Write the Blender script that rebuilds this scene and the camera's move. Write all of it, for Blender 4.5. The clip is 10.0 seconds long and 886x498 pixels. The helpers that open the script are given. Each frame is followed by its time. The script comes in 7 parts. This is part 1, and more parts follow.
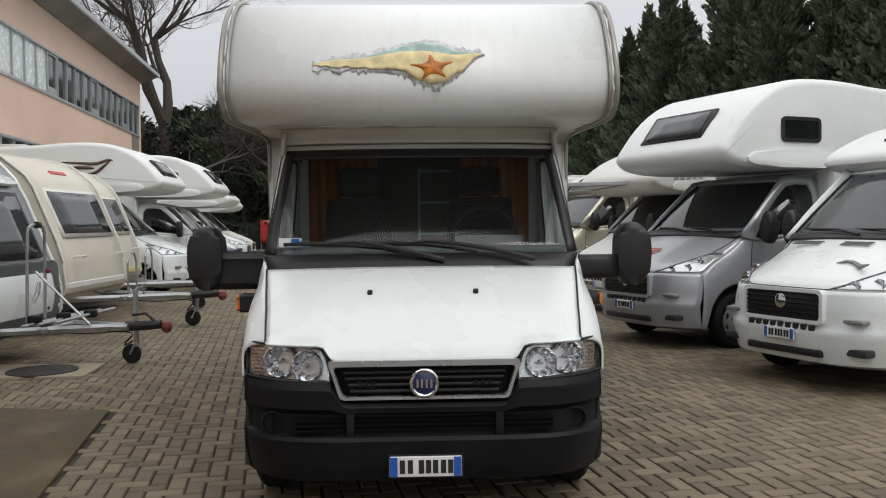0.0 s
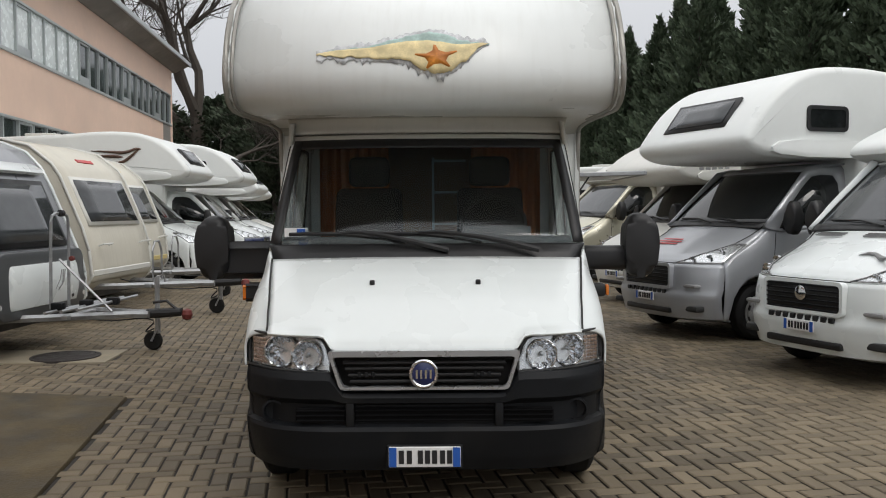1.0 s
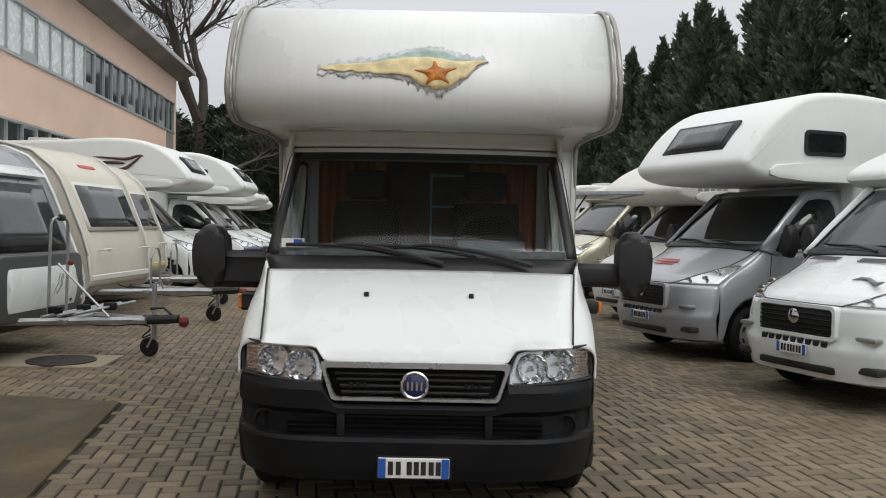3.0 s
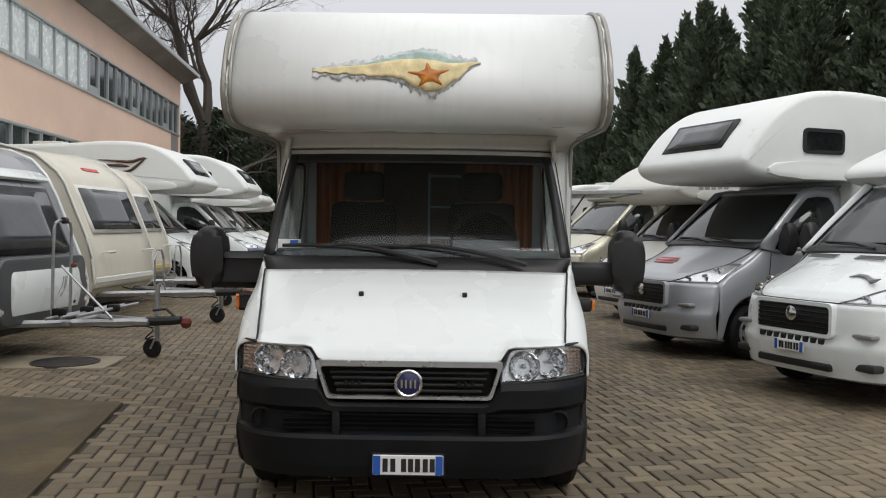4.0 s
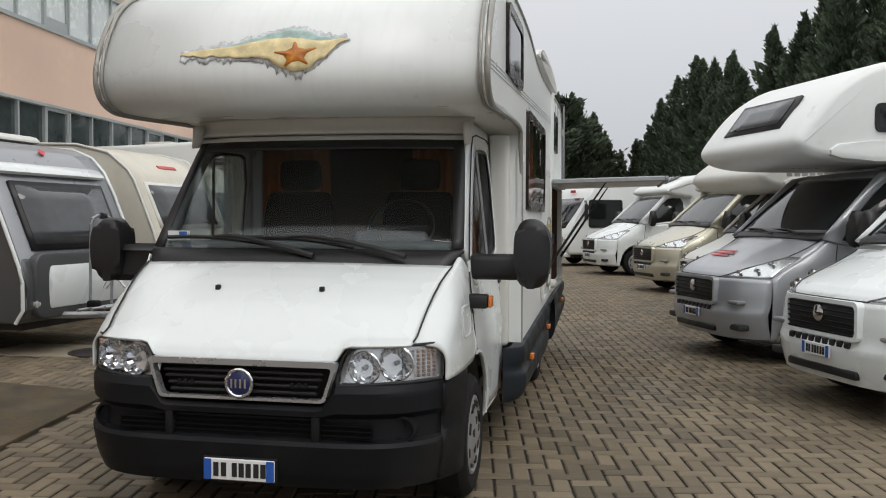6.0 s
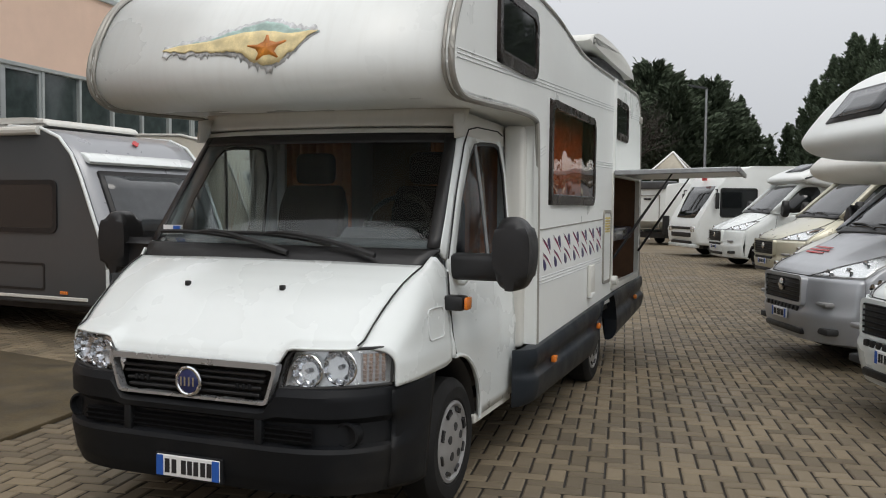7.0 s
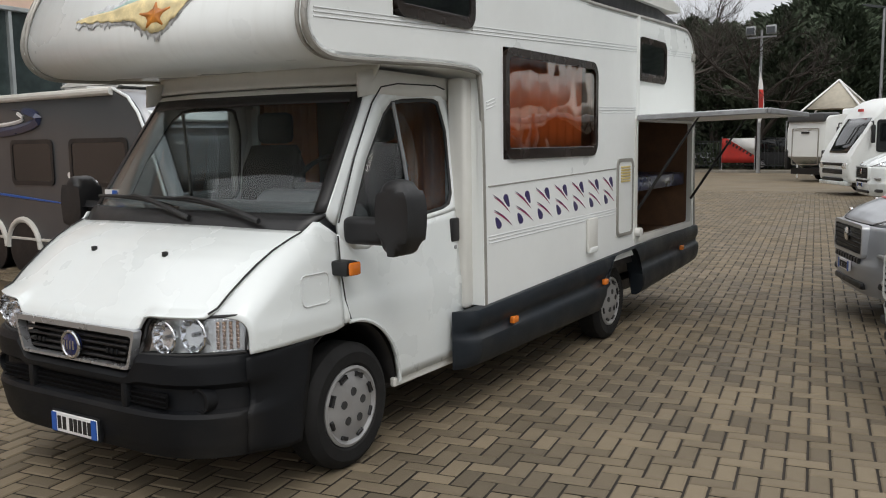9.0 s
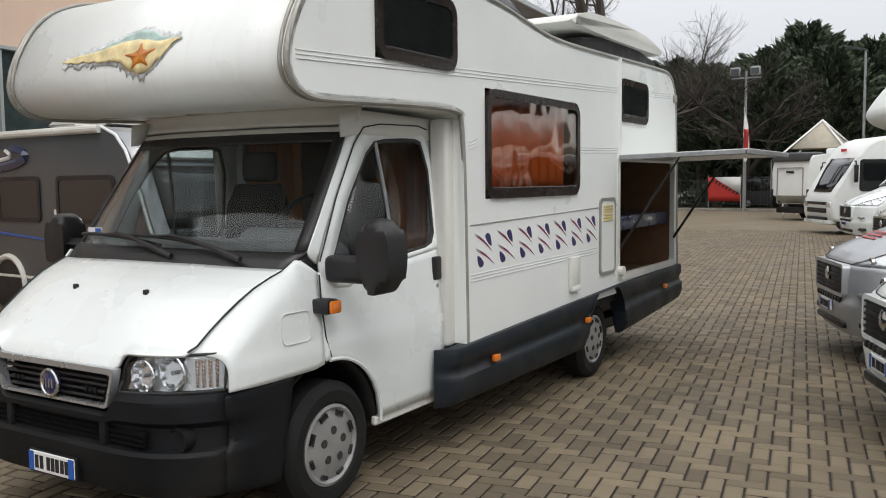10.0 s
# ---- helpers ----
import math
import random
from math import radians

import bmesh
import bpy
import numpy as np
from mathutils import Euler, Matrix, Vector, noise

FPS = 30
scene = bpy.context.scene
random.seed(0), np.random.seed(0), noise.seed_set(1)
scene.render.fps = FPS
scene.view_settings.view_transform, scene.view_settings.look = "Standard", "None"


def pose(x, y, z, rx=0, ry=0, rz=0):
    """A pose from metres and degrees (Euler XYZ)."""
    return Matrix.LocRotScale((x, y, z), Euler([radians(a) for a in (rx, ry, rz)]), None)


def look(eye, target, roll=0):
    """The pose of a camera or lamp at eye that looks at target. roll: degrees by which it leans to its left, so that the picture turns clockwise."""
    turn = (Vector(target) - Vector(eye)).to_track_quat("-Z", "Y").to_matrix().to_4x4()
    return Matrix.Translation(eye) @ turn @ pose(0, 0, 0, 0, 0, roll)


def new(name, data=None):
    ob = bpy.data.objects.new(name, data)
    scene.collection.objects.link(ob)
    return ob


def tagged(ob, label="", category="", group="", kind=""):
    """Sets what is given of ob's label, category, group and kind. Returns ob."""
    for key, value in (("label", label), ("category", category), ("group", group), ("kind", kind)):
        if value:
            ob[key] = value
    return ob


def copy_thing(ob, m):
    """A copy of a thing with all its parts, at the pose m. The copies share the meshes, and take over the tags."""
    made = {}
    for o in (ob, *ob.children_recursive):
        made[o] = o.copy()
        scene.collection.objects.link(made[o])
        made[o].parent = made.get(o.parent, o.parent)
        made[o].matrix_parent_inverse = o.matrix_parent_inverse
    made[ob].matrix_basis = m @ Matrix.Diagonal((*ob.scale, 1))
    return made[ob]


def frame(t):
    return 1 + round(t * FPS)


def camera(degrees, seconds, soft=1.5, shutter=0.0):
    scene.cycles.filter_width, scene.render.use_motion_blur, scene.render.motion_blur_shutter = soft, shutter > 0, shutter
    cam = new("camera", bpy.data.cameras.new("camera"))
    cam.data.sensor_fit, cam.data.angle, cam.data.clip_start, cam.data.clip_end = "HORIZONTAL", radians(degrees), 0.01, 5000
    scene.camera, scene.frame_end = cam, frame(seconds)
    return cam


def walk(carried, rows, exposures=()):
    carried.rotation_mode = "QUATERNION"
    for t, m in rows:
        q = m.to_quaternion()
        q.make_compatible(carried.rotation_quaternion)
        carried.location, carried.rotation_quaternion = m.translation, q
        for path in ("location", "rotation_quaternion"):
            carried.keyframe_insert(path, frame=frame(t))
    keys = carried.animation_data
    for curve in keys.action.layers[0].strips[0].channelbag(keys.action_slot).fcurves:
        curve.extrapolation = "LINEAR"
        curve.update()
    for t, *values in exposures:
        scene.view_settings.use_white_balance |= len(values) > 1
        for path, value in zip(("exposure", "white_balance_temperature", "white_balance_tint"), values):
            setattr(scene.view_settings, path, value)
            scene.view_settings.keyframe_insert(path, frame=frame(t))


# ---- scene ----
cam = camera(54.0, 10.0, soft=1.05)
PATH = [
    (0, (0.188, -0.465, 1.61), (0.122, 1.533, 1.549), -0.6),
    (0.5, (0.279, -0.383, 1.601), (0.192, 1.615, 1.559), -0.6),
    (1, (0.348, -0.444, 1.618), (0.209, 1.549, 1.532), -0.4),
    (1.5, (0.382, -0.458, 1.61), (0.219, 1.534, 1.552), 0.3),
    (2, (0.383, -0.492, 1.623), (0.232, 1.501, 1.565), 0.9),
    (2.5, (0.377, -0.477, 1.619), (0.239, 1.517, 1.565), 1.1),
    (4, (0.453, -0.551, 1.615), (0.301, 1.442, 1.563), 0.7),
    (4.5, (0.656, -0.476, 1.567), (0.472, 1.514, 1.486), -0.6),
    (5, (1.009, -0.237, 1.577), (0.744, 1.744, 1.513), 1.7),
    (5.2, (1.165, -0.17, 1.58), (0.898, 1.81, 1.502), 1.5),
    (6.3, (2.248, 0.26, 1.615), (1.612, 2.154, 1.537), 1.3),
    (6.5, (2.383, 0.38, 1.659), (1.684, 2.252, 1.558), 2.5),
    (7, (2.802, 0.636, 1.662), (1.965, 2.449, 1.561), 0.6),
    (7.5, (3.217, 0.91, 1.703), (2.236, 2.645, 1.533), -2.2),
    (8, (3.455, 1.32, 1.709), (2.384, 3.001, 1.541), -1.1),
    (8.5, (3.735, 1.503, 1.735), (2.656, 3.173, 1.517), -0.5),
    (9, (4.034, 1.53, 1.785), (2.862, 3.133, 1.544), -0.8),
    (9.5, (4.086, 1.532, 1.802), (2.951, 3.165, 1.591), 0.1),
    (10, (4.095, 1.528, 1.796), (2.939, 3.152, 1.64), -0.6),
]
walk(cam, [(t, look(eye, target, roll)) for t, eye, target, roll in PATH], [(0, -0.08), (5, -0.08), (7.5, -0.06), (8.5, -0.08), (9.0, 0.08), (9.5, 0.24), (10, 0.21)])

# ---- light ----
world = bpy.data.worlds.new("world")
scene.world = world
world.use_nodes = True
wn, wl = world.node_tree.nodes, world.node_tree.links
wn.clear()
sky = wn.new("ShaderNodeTexSky")
sky.sky_type, sky.sun_disc = "NISHITA", False
sky.sun_elevation, sky.sun_rotation = radians(55), radians(133)
sky.air_density, sky.dust_density, sky.ozone_density = 1.0, 4.0, 1.0
grey = wn.new("ShaderNodeMix")  # a closed cloud deck hides most of the blue
grey.data_type = "RGBA"
grey.inputs[0].default_value = 0.93
# overcast: the zenith about three times as bright as the horizon
tex, sep, rng_node, tint = wn.new("ShaderNodeTexCoord"), wn.new("ShaderNodeSeparateXYZ"), wn.new("ShaderNodeMapRange"), wn.new("ShaderNodeMix")
wl.new(tex.outputs["Generated"], sep.inputs[0])
wl.new(sep.outputs[2], rng_node.inputs[0])
tint.data_type = "RGBA"
tint.inputs[6].default_value = (4.5, 4.65, 4.95, 1)
tint.inputs[7].default_value = (13.5, 13.5, 13.6, 1)
wl.new(rng_node.outputs[0], tint.inputs[0])
wl.new(tint.outputs[2], grey.inputs[7])
back = wn.new("ShaderNodeBackground")
back.inputs[1].default_value = 0.12
wout = wn.new("ShaderNodeOutputWorld")
wl.new(sky.outputs[0], grey.inputs[6])
wl.new(grey.outputs[2], back.inputs[0])
wl.new(back.outputs[0], wout.inputs[0])
sun = new("sun", bpy.data.lights.new("sun", "SUN"))
sun.data.energy, sun.data.angle, sun.data.color = 0.75, radians(25), (1.0, 0.96, 0.9)
sun.matrix_world = look((18, -12, 30), (0, 5, 0))

# ---- materials ----
def mat(name, col, rough=0.5, metal=0.0, vary=0.12, scale=6.0, bump=0.0, bump_scale=60.0, coat=0.0, dirt=0.0, dirt_col=(0.16, 0.14, 0.11), island=0.0, per_object=0.0, spec=0.5, streak=0.0):
    """A principled surface: grain at two scales, dirt in patches, fine relief."""
    m = bpy.data.materials.new(name)
    m.use_nodes = True
    n, l = m.node_tree.nodes, m.node_tree.links
    p = n["Principled BSDF"]
    p.inputs["Roughness"].default_value, p.inputs["Metallic"].default_value = rough, metal
    p.inputs["Coat Weight"].default_value, p.inputs["Coat Roughness"].default_value = coat, 0.06
    p.inputs["Specular IOR Level"].default_value = spec
    tc = n.new("ShaderNodeTexCoord")

    def noise_tex(s, detail=6.0):
        t = n.new("ShaderNodeTexNoise")
        t.inputs["Scale"].default_value, t.inputs["Detail"].default_value = s, detail
        l.new(tc.outputs["Object"], t.inputs["Vector"])
        return t.outputs["Fac"]

    def mix(fac, a, b, kind="MIX"):
        x = n.new("ShaderNodeMix")
        x.data_type, x.blend_type = "RGBA", kind
        for sock, v in ((0, fac), (6, a), (7, b)):
            if isinstance(v, (tuple, float, int)):
                x.inputs[sock].default_value = (*v, 1) if isinstance(v, tuple) else v
            else:
                l.new(v, x.inputs[sock])
        return x.outputs[2]

    def ramp(src, lo, hi):
        r = n.new("ShaderNodeMapRange")
        r.inputs[1].default_value, r.inputs[2].default_value = lo, hi
        l.new(src, r.inputs[0])
        return r.outputs[0]

    lo = tuple(c * (1 - vary) for c in col)
    hi = tuple(min(1.0, c * (1 + vary)) for c in col)
    a = ramp(noise_tex(scale), 0.3, 0.7)
    c = mix(a, lo, hi)
    b = noise_tex(scale * 9, 3.0)
    c = mix(ramp(b, 0.25, 0.75), c, mix(0.5, c, lo))
    for amount, source in ((island, "island"), (per_object, "object")):
        if amount:
            if source == "island":
                g = n.new("ShaderNodeNewGeometry").outputs["Random Per Island"]
            else:
                g = n.new("ShaderNodeObjectInfo").outputs["Random"]
            c = mix(g, c, mix(amount, c, (0.0, 0.0, 0.0)))
    if dirt:
        d = ramp(noise_tex(scale * 0.55, 8.0), 0.5, 0.78)
        x = n.new("ShaderNodeMath")
        x.operation = "MULTIPLY"
        x.inputs[1].default_value = dirt
        l.new(d, x.inputs[0])
        c = mix(x.outputs[0], c, dirt_col)
    if streak:  # grime washed down in runs
        mp, tx, x = n.new("ShaderNodeMapping"), n.new("ShaderNodeTexNoise"), n.new("ShaderNodeMath")
        mp.inputs["Scale"].default_value = (16.0, 2.5, 1.3)
        tx.inputs["Scale"].default_value, tx.inputs["Detail"].default_value = 1.6, 5.0
        x.operation, x.inputs[1].default_value = "MULTIPLY", streak
        l.new(tc.outputs["Object"], mp.inputs[0])
        l.new(mp.outputs[0], tx.inputs["Vector"])
        l.new(ramp(tx.outputs["Fac"], 0.48, 0.78), x.inputs[0])
        c = mix(x.outputs[0], c, (0.30, 0.27, 0.20))
    l.new(c, p.inputs["Base Color"])
    r = n.new("ShaderNodeMapRange")
    r.inputs[3].default_value, r.inputs[4].default_value = max(0.02, rough * 0.8), min(1, rough * 1.25)
    l.new(a, r.inputs[0])
    l.new(r.outputs[0], p.inputs["Roughness"])
    if bump:
        bn = n.new("ShaderNodeBump")
        bn.inputs["Strength"].default_value, bn.inputs["Distance"].default_value = bump, 0.01
        l.new(noise_tex(bump_scale, 4.0), bn.inputs["Height"])
        l.new(bn.outputs[0], p.inputs["Normal"])
    return m


def glass_mat(name, tint, rough=0.0, wave=0.0, gloss=0.035):
    """Thin tinted pane: clear to straight rays, with a gloss that grows at grazing angles."""
    m = bpy.data.materials.new(name)
    m.use_nodes = True
    n, l = m.node_tree.nodes, m.node_tree.links
    n.remove(n["Principled BSDF"])
    tr, gl = n.new("ShaderNodeBsdfTransparent"), n.new("ShaderNodeBsdfGlossy")
    mx, lw, pw, ma = n.new("ShaderNodeMixShader"), n.new("ShaderNodeLayerWeight"), n.new("ShaderNodeMath"), n.new("ShaderNodeMath")
    tr.inputs[0].default_value = (*tint, 1)
    gl.inputs["Roughness"].default_value = rough
    lw.inputs[0].default_value = 0.5
    pw.operation, pw.inputs[1].default_value = "POWER", 4.0
    ma.operation, ma.inputs[1].default_value, ma.inputs[2].default_value = "MULTIPLY_ADD", 0.6, gloss
    l.new(lw.outputs["Facing"], pw.inputs[0])
    l.new(pw.outputs[0], ma.inputs[0])
    l.new(ma.outputs[0], mx.inputs[0])
    l.new(tr.outputs[0], mx.inputs[1])
    l.new(gl.outputs[0], mx.inputs[2])
    l.new(mx.outputs[0], n["Material Output"].inputs[0])
    if wave:
        tc, tx, bn = n.new("ShaderNodeTexCoord"), n.new("ShaderNodeTexNoise"), n.new("ShaderNodeBump")
        tx.inputs["Scale"].default_value, tx.inputs["Detail"].default_value = 2.6, 1.0
        bn.inputs["Strength"].default_value, bn.inputs["Distance"].default_value = 1.0, wave
        l.new(tc.outputs["Object"], tx.inputs["Vector"])
        l.new(tx.outputs["Fac"], bn.inputs["Height"])
        l.new(bn.outputs[0], gl.inputs["Normal"])
    return m


WHITE = mat("white_paint", (0.745, 0.785, 0.78), 0.28, vary=0.02, coat=0.4, dirt=0.025, scale=2.0)
PANEL = mat("white_panel", (0.80, 0.825, 0.81), 0.33, vary=0.03, dirt=0.07, scale=1.6)
GRIMY = mat("streaked_white_panel", (0.80, 0.825, 0.81), 0.3, vary=0.03, dirt=0.06, scale=1.6, streak=0.07)
OFFWHITE = mat("weathered_white", (0.70, 0.70, 0.66), 0.4, vary=0.05, dirt=0.14, scale=1.4, streak=0.08)
CREAM = mat("cream_panel", (0.66, 0.63, 0.54), 0.42, vary=0.06, dirt=0.22, scale=1.5, streak=0.14)
SILVER = mat("silver_paint", (0.40, 0.415, 0.44), 0.36, metal=0.35, vary=0.02, coat=0.5)
GOLD = mat("champagne_paint", (0.52, 0.50, 0.40), 0.32, metal=0.55, vary=0.04, coat=0.5)
GREYPAINT = mat("slate_grey_panel", (0.066, 0.070, 0.074), 0.38, vary=0.06, coat=0.2, scale=2.0)
SILVERPANEL = mat("silver_grey_panel", (0.30, 0.31, 0.33), 0.33, metal=0.3, vary=0.05, coat=0.3)
NAVY = mat("dark_blue_paint", (0.03, 0.04, 0.10), 0.3, vary=0.06, coat=0.5)
PLASTIC = mat("grey_plastic", (0.0080, 0.0090, 0.0108), 0.52, spec=0.2, vary=0.2, bump=0.15, bump_scale=240, dirt=0.1, scale=4)
SKIRT = mat("blue_grey_plastic", (0.008, 0.0125, 0.018), 0.45, spec=0.35, vary=0.15, bump=0.1, bump_scale=200, dirt=0.12, scale=4)
# deep shade of the bumper recess, put into a near-black base colour
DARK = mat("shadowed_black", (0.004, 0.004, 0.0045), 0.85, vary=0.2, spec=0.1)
BLACK = mat("black_plastic", (0.012, 0.012, 0.013), 0.45, vary=0.2, bump=0.1, bump_scale=220)
RUBBER = mat("tyre_rubber", (0.010, 0.010, 0.010), 0.8, vary=0.25, bump=0.3, bump_scale=120, spec=0.3, dirt=0.15, dirt_col=(0.06, 0.055, 0.045), scale=5)
ALLOY = mat("silver_wheel_cover", (0.33, 0.33, 0.33), 0.36, metal=0.35, vary=0.1, dirt=0.3, scale=7)
REFLECT = mat("lamp_reflector", (0.92, 0.92, 0.90), 0.24, metal=0.7, vary=0.06)
GRILLESILVER = mat("grille_silver", (0.50, 0.51, 0.53), 0.28, metal=0.7, vary=0.06)
CHROME = mat("chrome", (0.75, 0.76, 0.78), 0.12, metal=1.0, vary=0.05)
STEEL = mat("galvanised_steel", (0.40, 0.41, 0.42), 0.5, metal=0.8, vary=0.2, scale=14, dirt=0.25)
TRIM = mat("grey_trim_strip", (0.34, 0.33, 0.30), 0.4, metal=0.4, vary=0.15, dirt=0.3)
GROOVE = mat("panel_groove", (0.66, 0.68, 0.68), 0.6, vary=0.1)
SEAM = mat("panel_gap", (0.03, 0.03, 0.03), 0.8, vary=0.2)
BROWNFRAME = mat("brown_window_frame", (0.020, 0.013, 0.010), 0.25, spec=0.35, vary=0.2)
AMBER = mat("amber_lens", (0.75, 0.20, 0.02), 0.2, vary=0.1, coat=0.6)
REDLENS = mat("red_lens", (0.55, 0.02, 0.02), 0.25, vary=0.1, coat=0.5)
CAPRED = mat("dull_red_rubber", (0.16, 0.03, 0.025), 0.6, vary=0.2)
LENS = glass_mat("clear_lens", (0.93, 0.94, 0.95), 0.03)
WINDSCREEN = glass_mat("windscreen_glass", (0.80, 0.83, 0.83))
SIDEGLASS = glass_mat("side_glass", (0.75, 0.78, 0.78))
ACRYLIC = glass_mat("tinted_acrylic", (0.86, 0.74, 0.66), 0.02, 0.012, 0.13)
DARKGLASS = mat("dark_tinted_glass", (0.012, 0.014, 0.015), 0.05, vary=0.2, spec=0.6)
GREYGLASS = mat("grey_tinted_glass", (0.055, 0.06, 0.065), 0.08, vary=0.15, spec=0.6)
INTERIOR = mat("dark_interior", (0.022, 0.019, 0.017), 0.8, vary=0.3)
DASH = mat("dashboard_grey", (0.20, 0.21, 0.22), 0.6, vary=0.15, bump=0.2, bump_scale=150)
SEAT = mat("dark_seat_fabric", (0.014, 0.014, 0.016), 0.9, vary=0.2, spec=0.2)
CURTAIN = mat("orange_curtain", (0.62, 0.20, 0.06), 0.9, vary=0.2, bump=0.3, bump_scale=160, scale=5)
WOOD = mat("locker_wood", (0.16, 0.085, 0.045), 0.6, vary=0.25, scale=9)
BLUE = mat("plate_blue", (0.02, 0.10, 0.42), 0.35, vary=0.05)
BADGEBLUE = mat("badge_blue", (0.012, 0.02, 0.09), 0.25, vary=0.05, coat=0.5)
PLATE = mat("plate_white", (0.78, 0.78, 0.77), 0.35, vary=0.04)
INK = mat("black_ink", (0.015, 0.015, 0.016), 0.5, vary=0.1)
PURPLE = mat("violet_decal", (0.035, 0.025, 0.11), 0.4, vary=0.1)
MAGENTA = mat("magenta_decal", (0.50, 0.04, 0.16), 0.4, vary=0.1)
REDINK = mat("red_decal", (0.55, 0.05, 0.05), 0.4, vary=0.1)
GREYINK = mat("grey_decal", (0.25, 0.25, 0.25), 0.4, vary=0.1)
BROWNINK = mat("brown_decal", (0.12, 0.07, 0.05), 0.4, vary=0.1)
YELLOW = mat("yellow_grille", (0.62, 0.50, 0.20), 0.5, vary=0.08)
CANVAS = mat("tent_canvas", (0.48, 0.44, 0.36), 0.9, vary=0.12, bump=0.2)


# ---- building blocks ----
def part(name, bm, material, parent=None, label="", sharp=32, solid=0.0):
    bmesh.ops.recalc_face_normals(bm, faces=bm.faces)
    me = bpy.data.meshes.new(name)
    bm.to_mesh(me)
    bm.free()
    me.materials.append(material)
    if sharp:
        me.polygons.foreach_set("use_smooth", [True] * len(me.polygons))
        me.set_sharp_from_angle(angle=radians(sharp))
    ob = new(name, me)
    if parent:
        ob.parent = parent
    if label:
        tagged(ob, label)
    if solid:
        s = ob.modifiers.new("thickness", "SOLIDIFY")
        s.thickness, s.offset = solid, -1.0
    return ob


def thing(name, m, label, category, group=""):
    ob = new(name)
    ob.empty_display_size = 0.2
    ob.matrix_basis = m
    return tagged(ob, label, category, group)


def box(bm, x0, x1, y0, y1, z0, z1, bev=0.0, seg=2, m=None):
    r = bmesh.ops.create_cube(bm, size=1)
    vs = r["verts"]
    for v in vs:
        v.co = Vector(((x0 + x1) / 2 + v.co.x * (x1 - x0), (y0 + y1) / 2 + v.co.y * (y1 - y0), (z0 + z1) / 2 + v.co.z * (z1 - z0)))
        if m is not None:
            v.co = m @ v.co
    if bev:
        bmesh.ops.bevel(bm, geom=list({e for v in vs for e in v.link_edges}), offset=bev, segments=seg, affect="EDGES", profile=0.5)
    return bm


def axis_point(axis, a, b, c):
    """(a, b) in the plane across the axis, c along it."""
    return {"x": (c, a, b), "y": (a, c, b), "z": (a, b, c)}[axis]


def prism(bm, pts, axis, lo, hi, bev=0.0, seg=2):
    n = len(pts)
    rings = [[bm.verts.new(axis_point(axis, a, b, c)) for a, b in pts] for c in (lo, hi)]
    for i in range(n):
        j = (i + 1) % n
        bm.faces.new((rings[0][i], rings[0][j], rings[1][j], rings[1][i]))
    caps = [bm.faces.new(rings[0]), bm.faces.new(rings[1][::-1])]
    if bev:
        bmesh.ops.bevel(bm, geom=[e for f in caps for e in f.edges], offset=bev, segments=seg, affect="EDGES", profile=0.5)
    return bm


def ringed(bm, outer, inner, axis, lo, hi):
    """A frame between two loops of equal count."""
    n = len(outer)
    r = [[bm.verts.new(axis_point(axis, a, b, c)) for a, b in loop] for loop in (outer, inner) for c in (lo, hi)]
    o0, o1, i0, i1 = r
    for i in range(n):
        j = (i + 1) % n
        for q in ((o0, o1), (o1, i1), (i1, i0), (i0, o0)):
            bm.faces.new((q[0][i], q[0][j], q[1][j], q[1][i]))
    return bm


def rrect(a0, a1, b0, b1, r, n=4):
    out = []
    for ca, cb, s in ((a1 - r, b1 - r, 0), (a0 + r, b1 - r, 90), (a0 + r, b0 + r, 180), (a1 - r, b0 + r, 270)):
        for k in range(n + 1):
            w = radians(s + 90 * k / n)
            out.append((ca + r * math.cos(w), cb + r * math.sin(w)))
    return out


def smoothed(pts, rounds=2, closed=True):
    """Corner cutting."""
    for _ in range(rounds):
        out = []
        n = len(pts)
        for i in range(n if closed else n - 1):
            p, q = pts[i], pts[(i + 1) % n]
            out.append(tuple(0.75 * a + 0.25 * b for a, b in zip(p, q)))
            out.append(tuple(0.25 * a + 0.75 * b for a, b in zip(p, q)))
        if not closed:
            out = [pts[0]] + out + [pts[-1]]
        pts = out
    return pts


def tube(bm, pts, r, seg=8, closed=False):
    """r: a radius or one for each point."""
    pts = [Vector(p) for p in pts]
    rs = r if isinstance(r, (list, tuple)) else [r] * len(pts)
    rings, up = [], Vector((0.13, 0.21, 1)).normalized()
    n = len(pts)
    for i, p in enumerate(pts):
        a, b = (pts[i - 1], pts[(i + 1) % n]) if closed else (pts[max(i - 1, 0)], pts[min(i + 1, n - 1)])
        d = (b - a).normalized()
        s = d.cross(up)
        s = s.normalized() if s.length > 0.05 else d.cross(Vector((1, 0, 0))).normalized()
        w = d.cross(s)
        rings.append([bm.verts.new(p + rs[i] * (math.cos(k * math.tau / seg) * s + math.sin(k * math.tau / seg) * w)) for k in range(seg)])
    for i in range(n if closed else n - 1):
        q, t = rings[i], rings[(i + 1) % n]
        for k in range(seg):
            bm.faces.new((q[k], q[(k + 1) % seg], t[(k + 1) % seg], t[k]))
    if not closed:
        bm.faces.new(rings[0])
        bm.faces.new(rings[-1][::-1])
    return bm


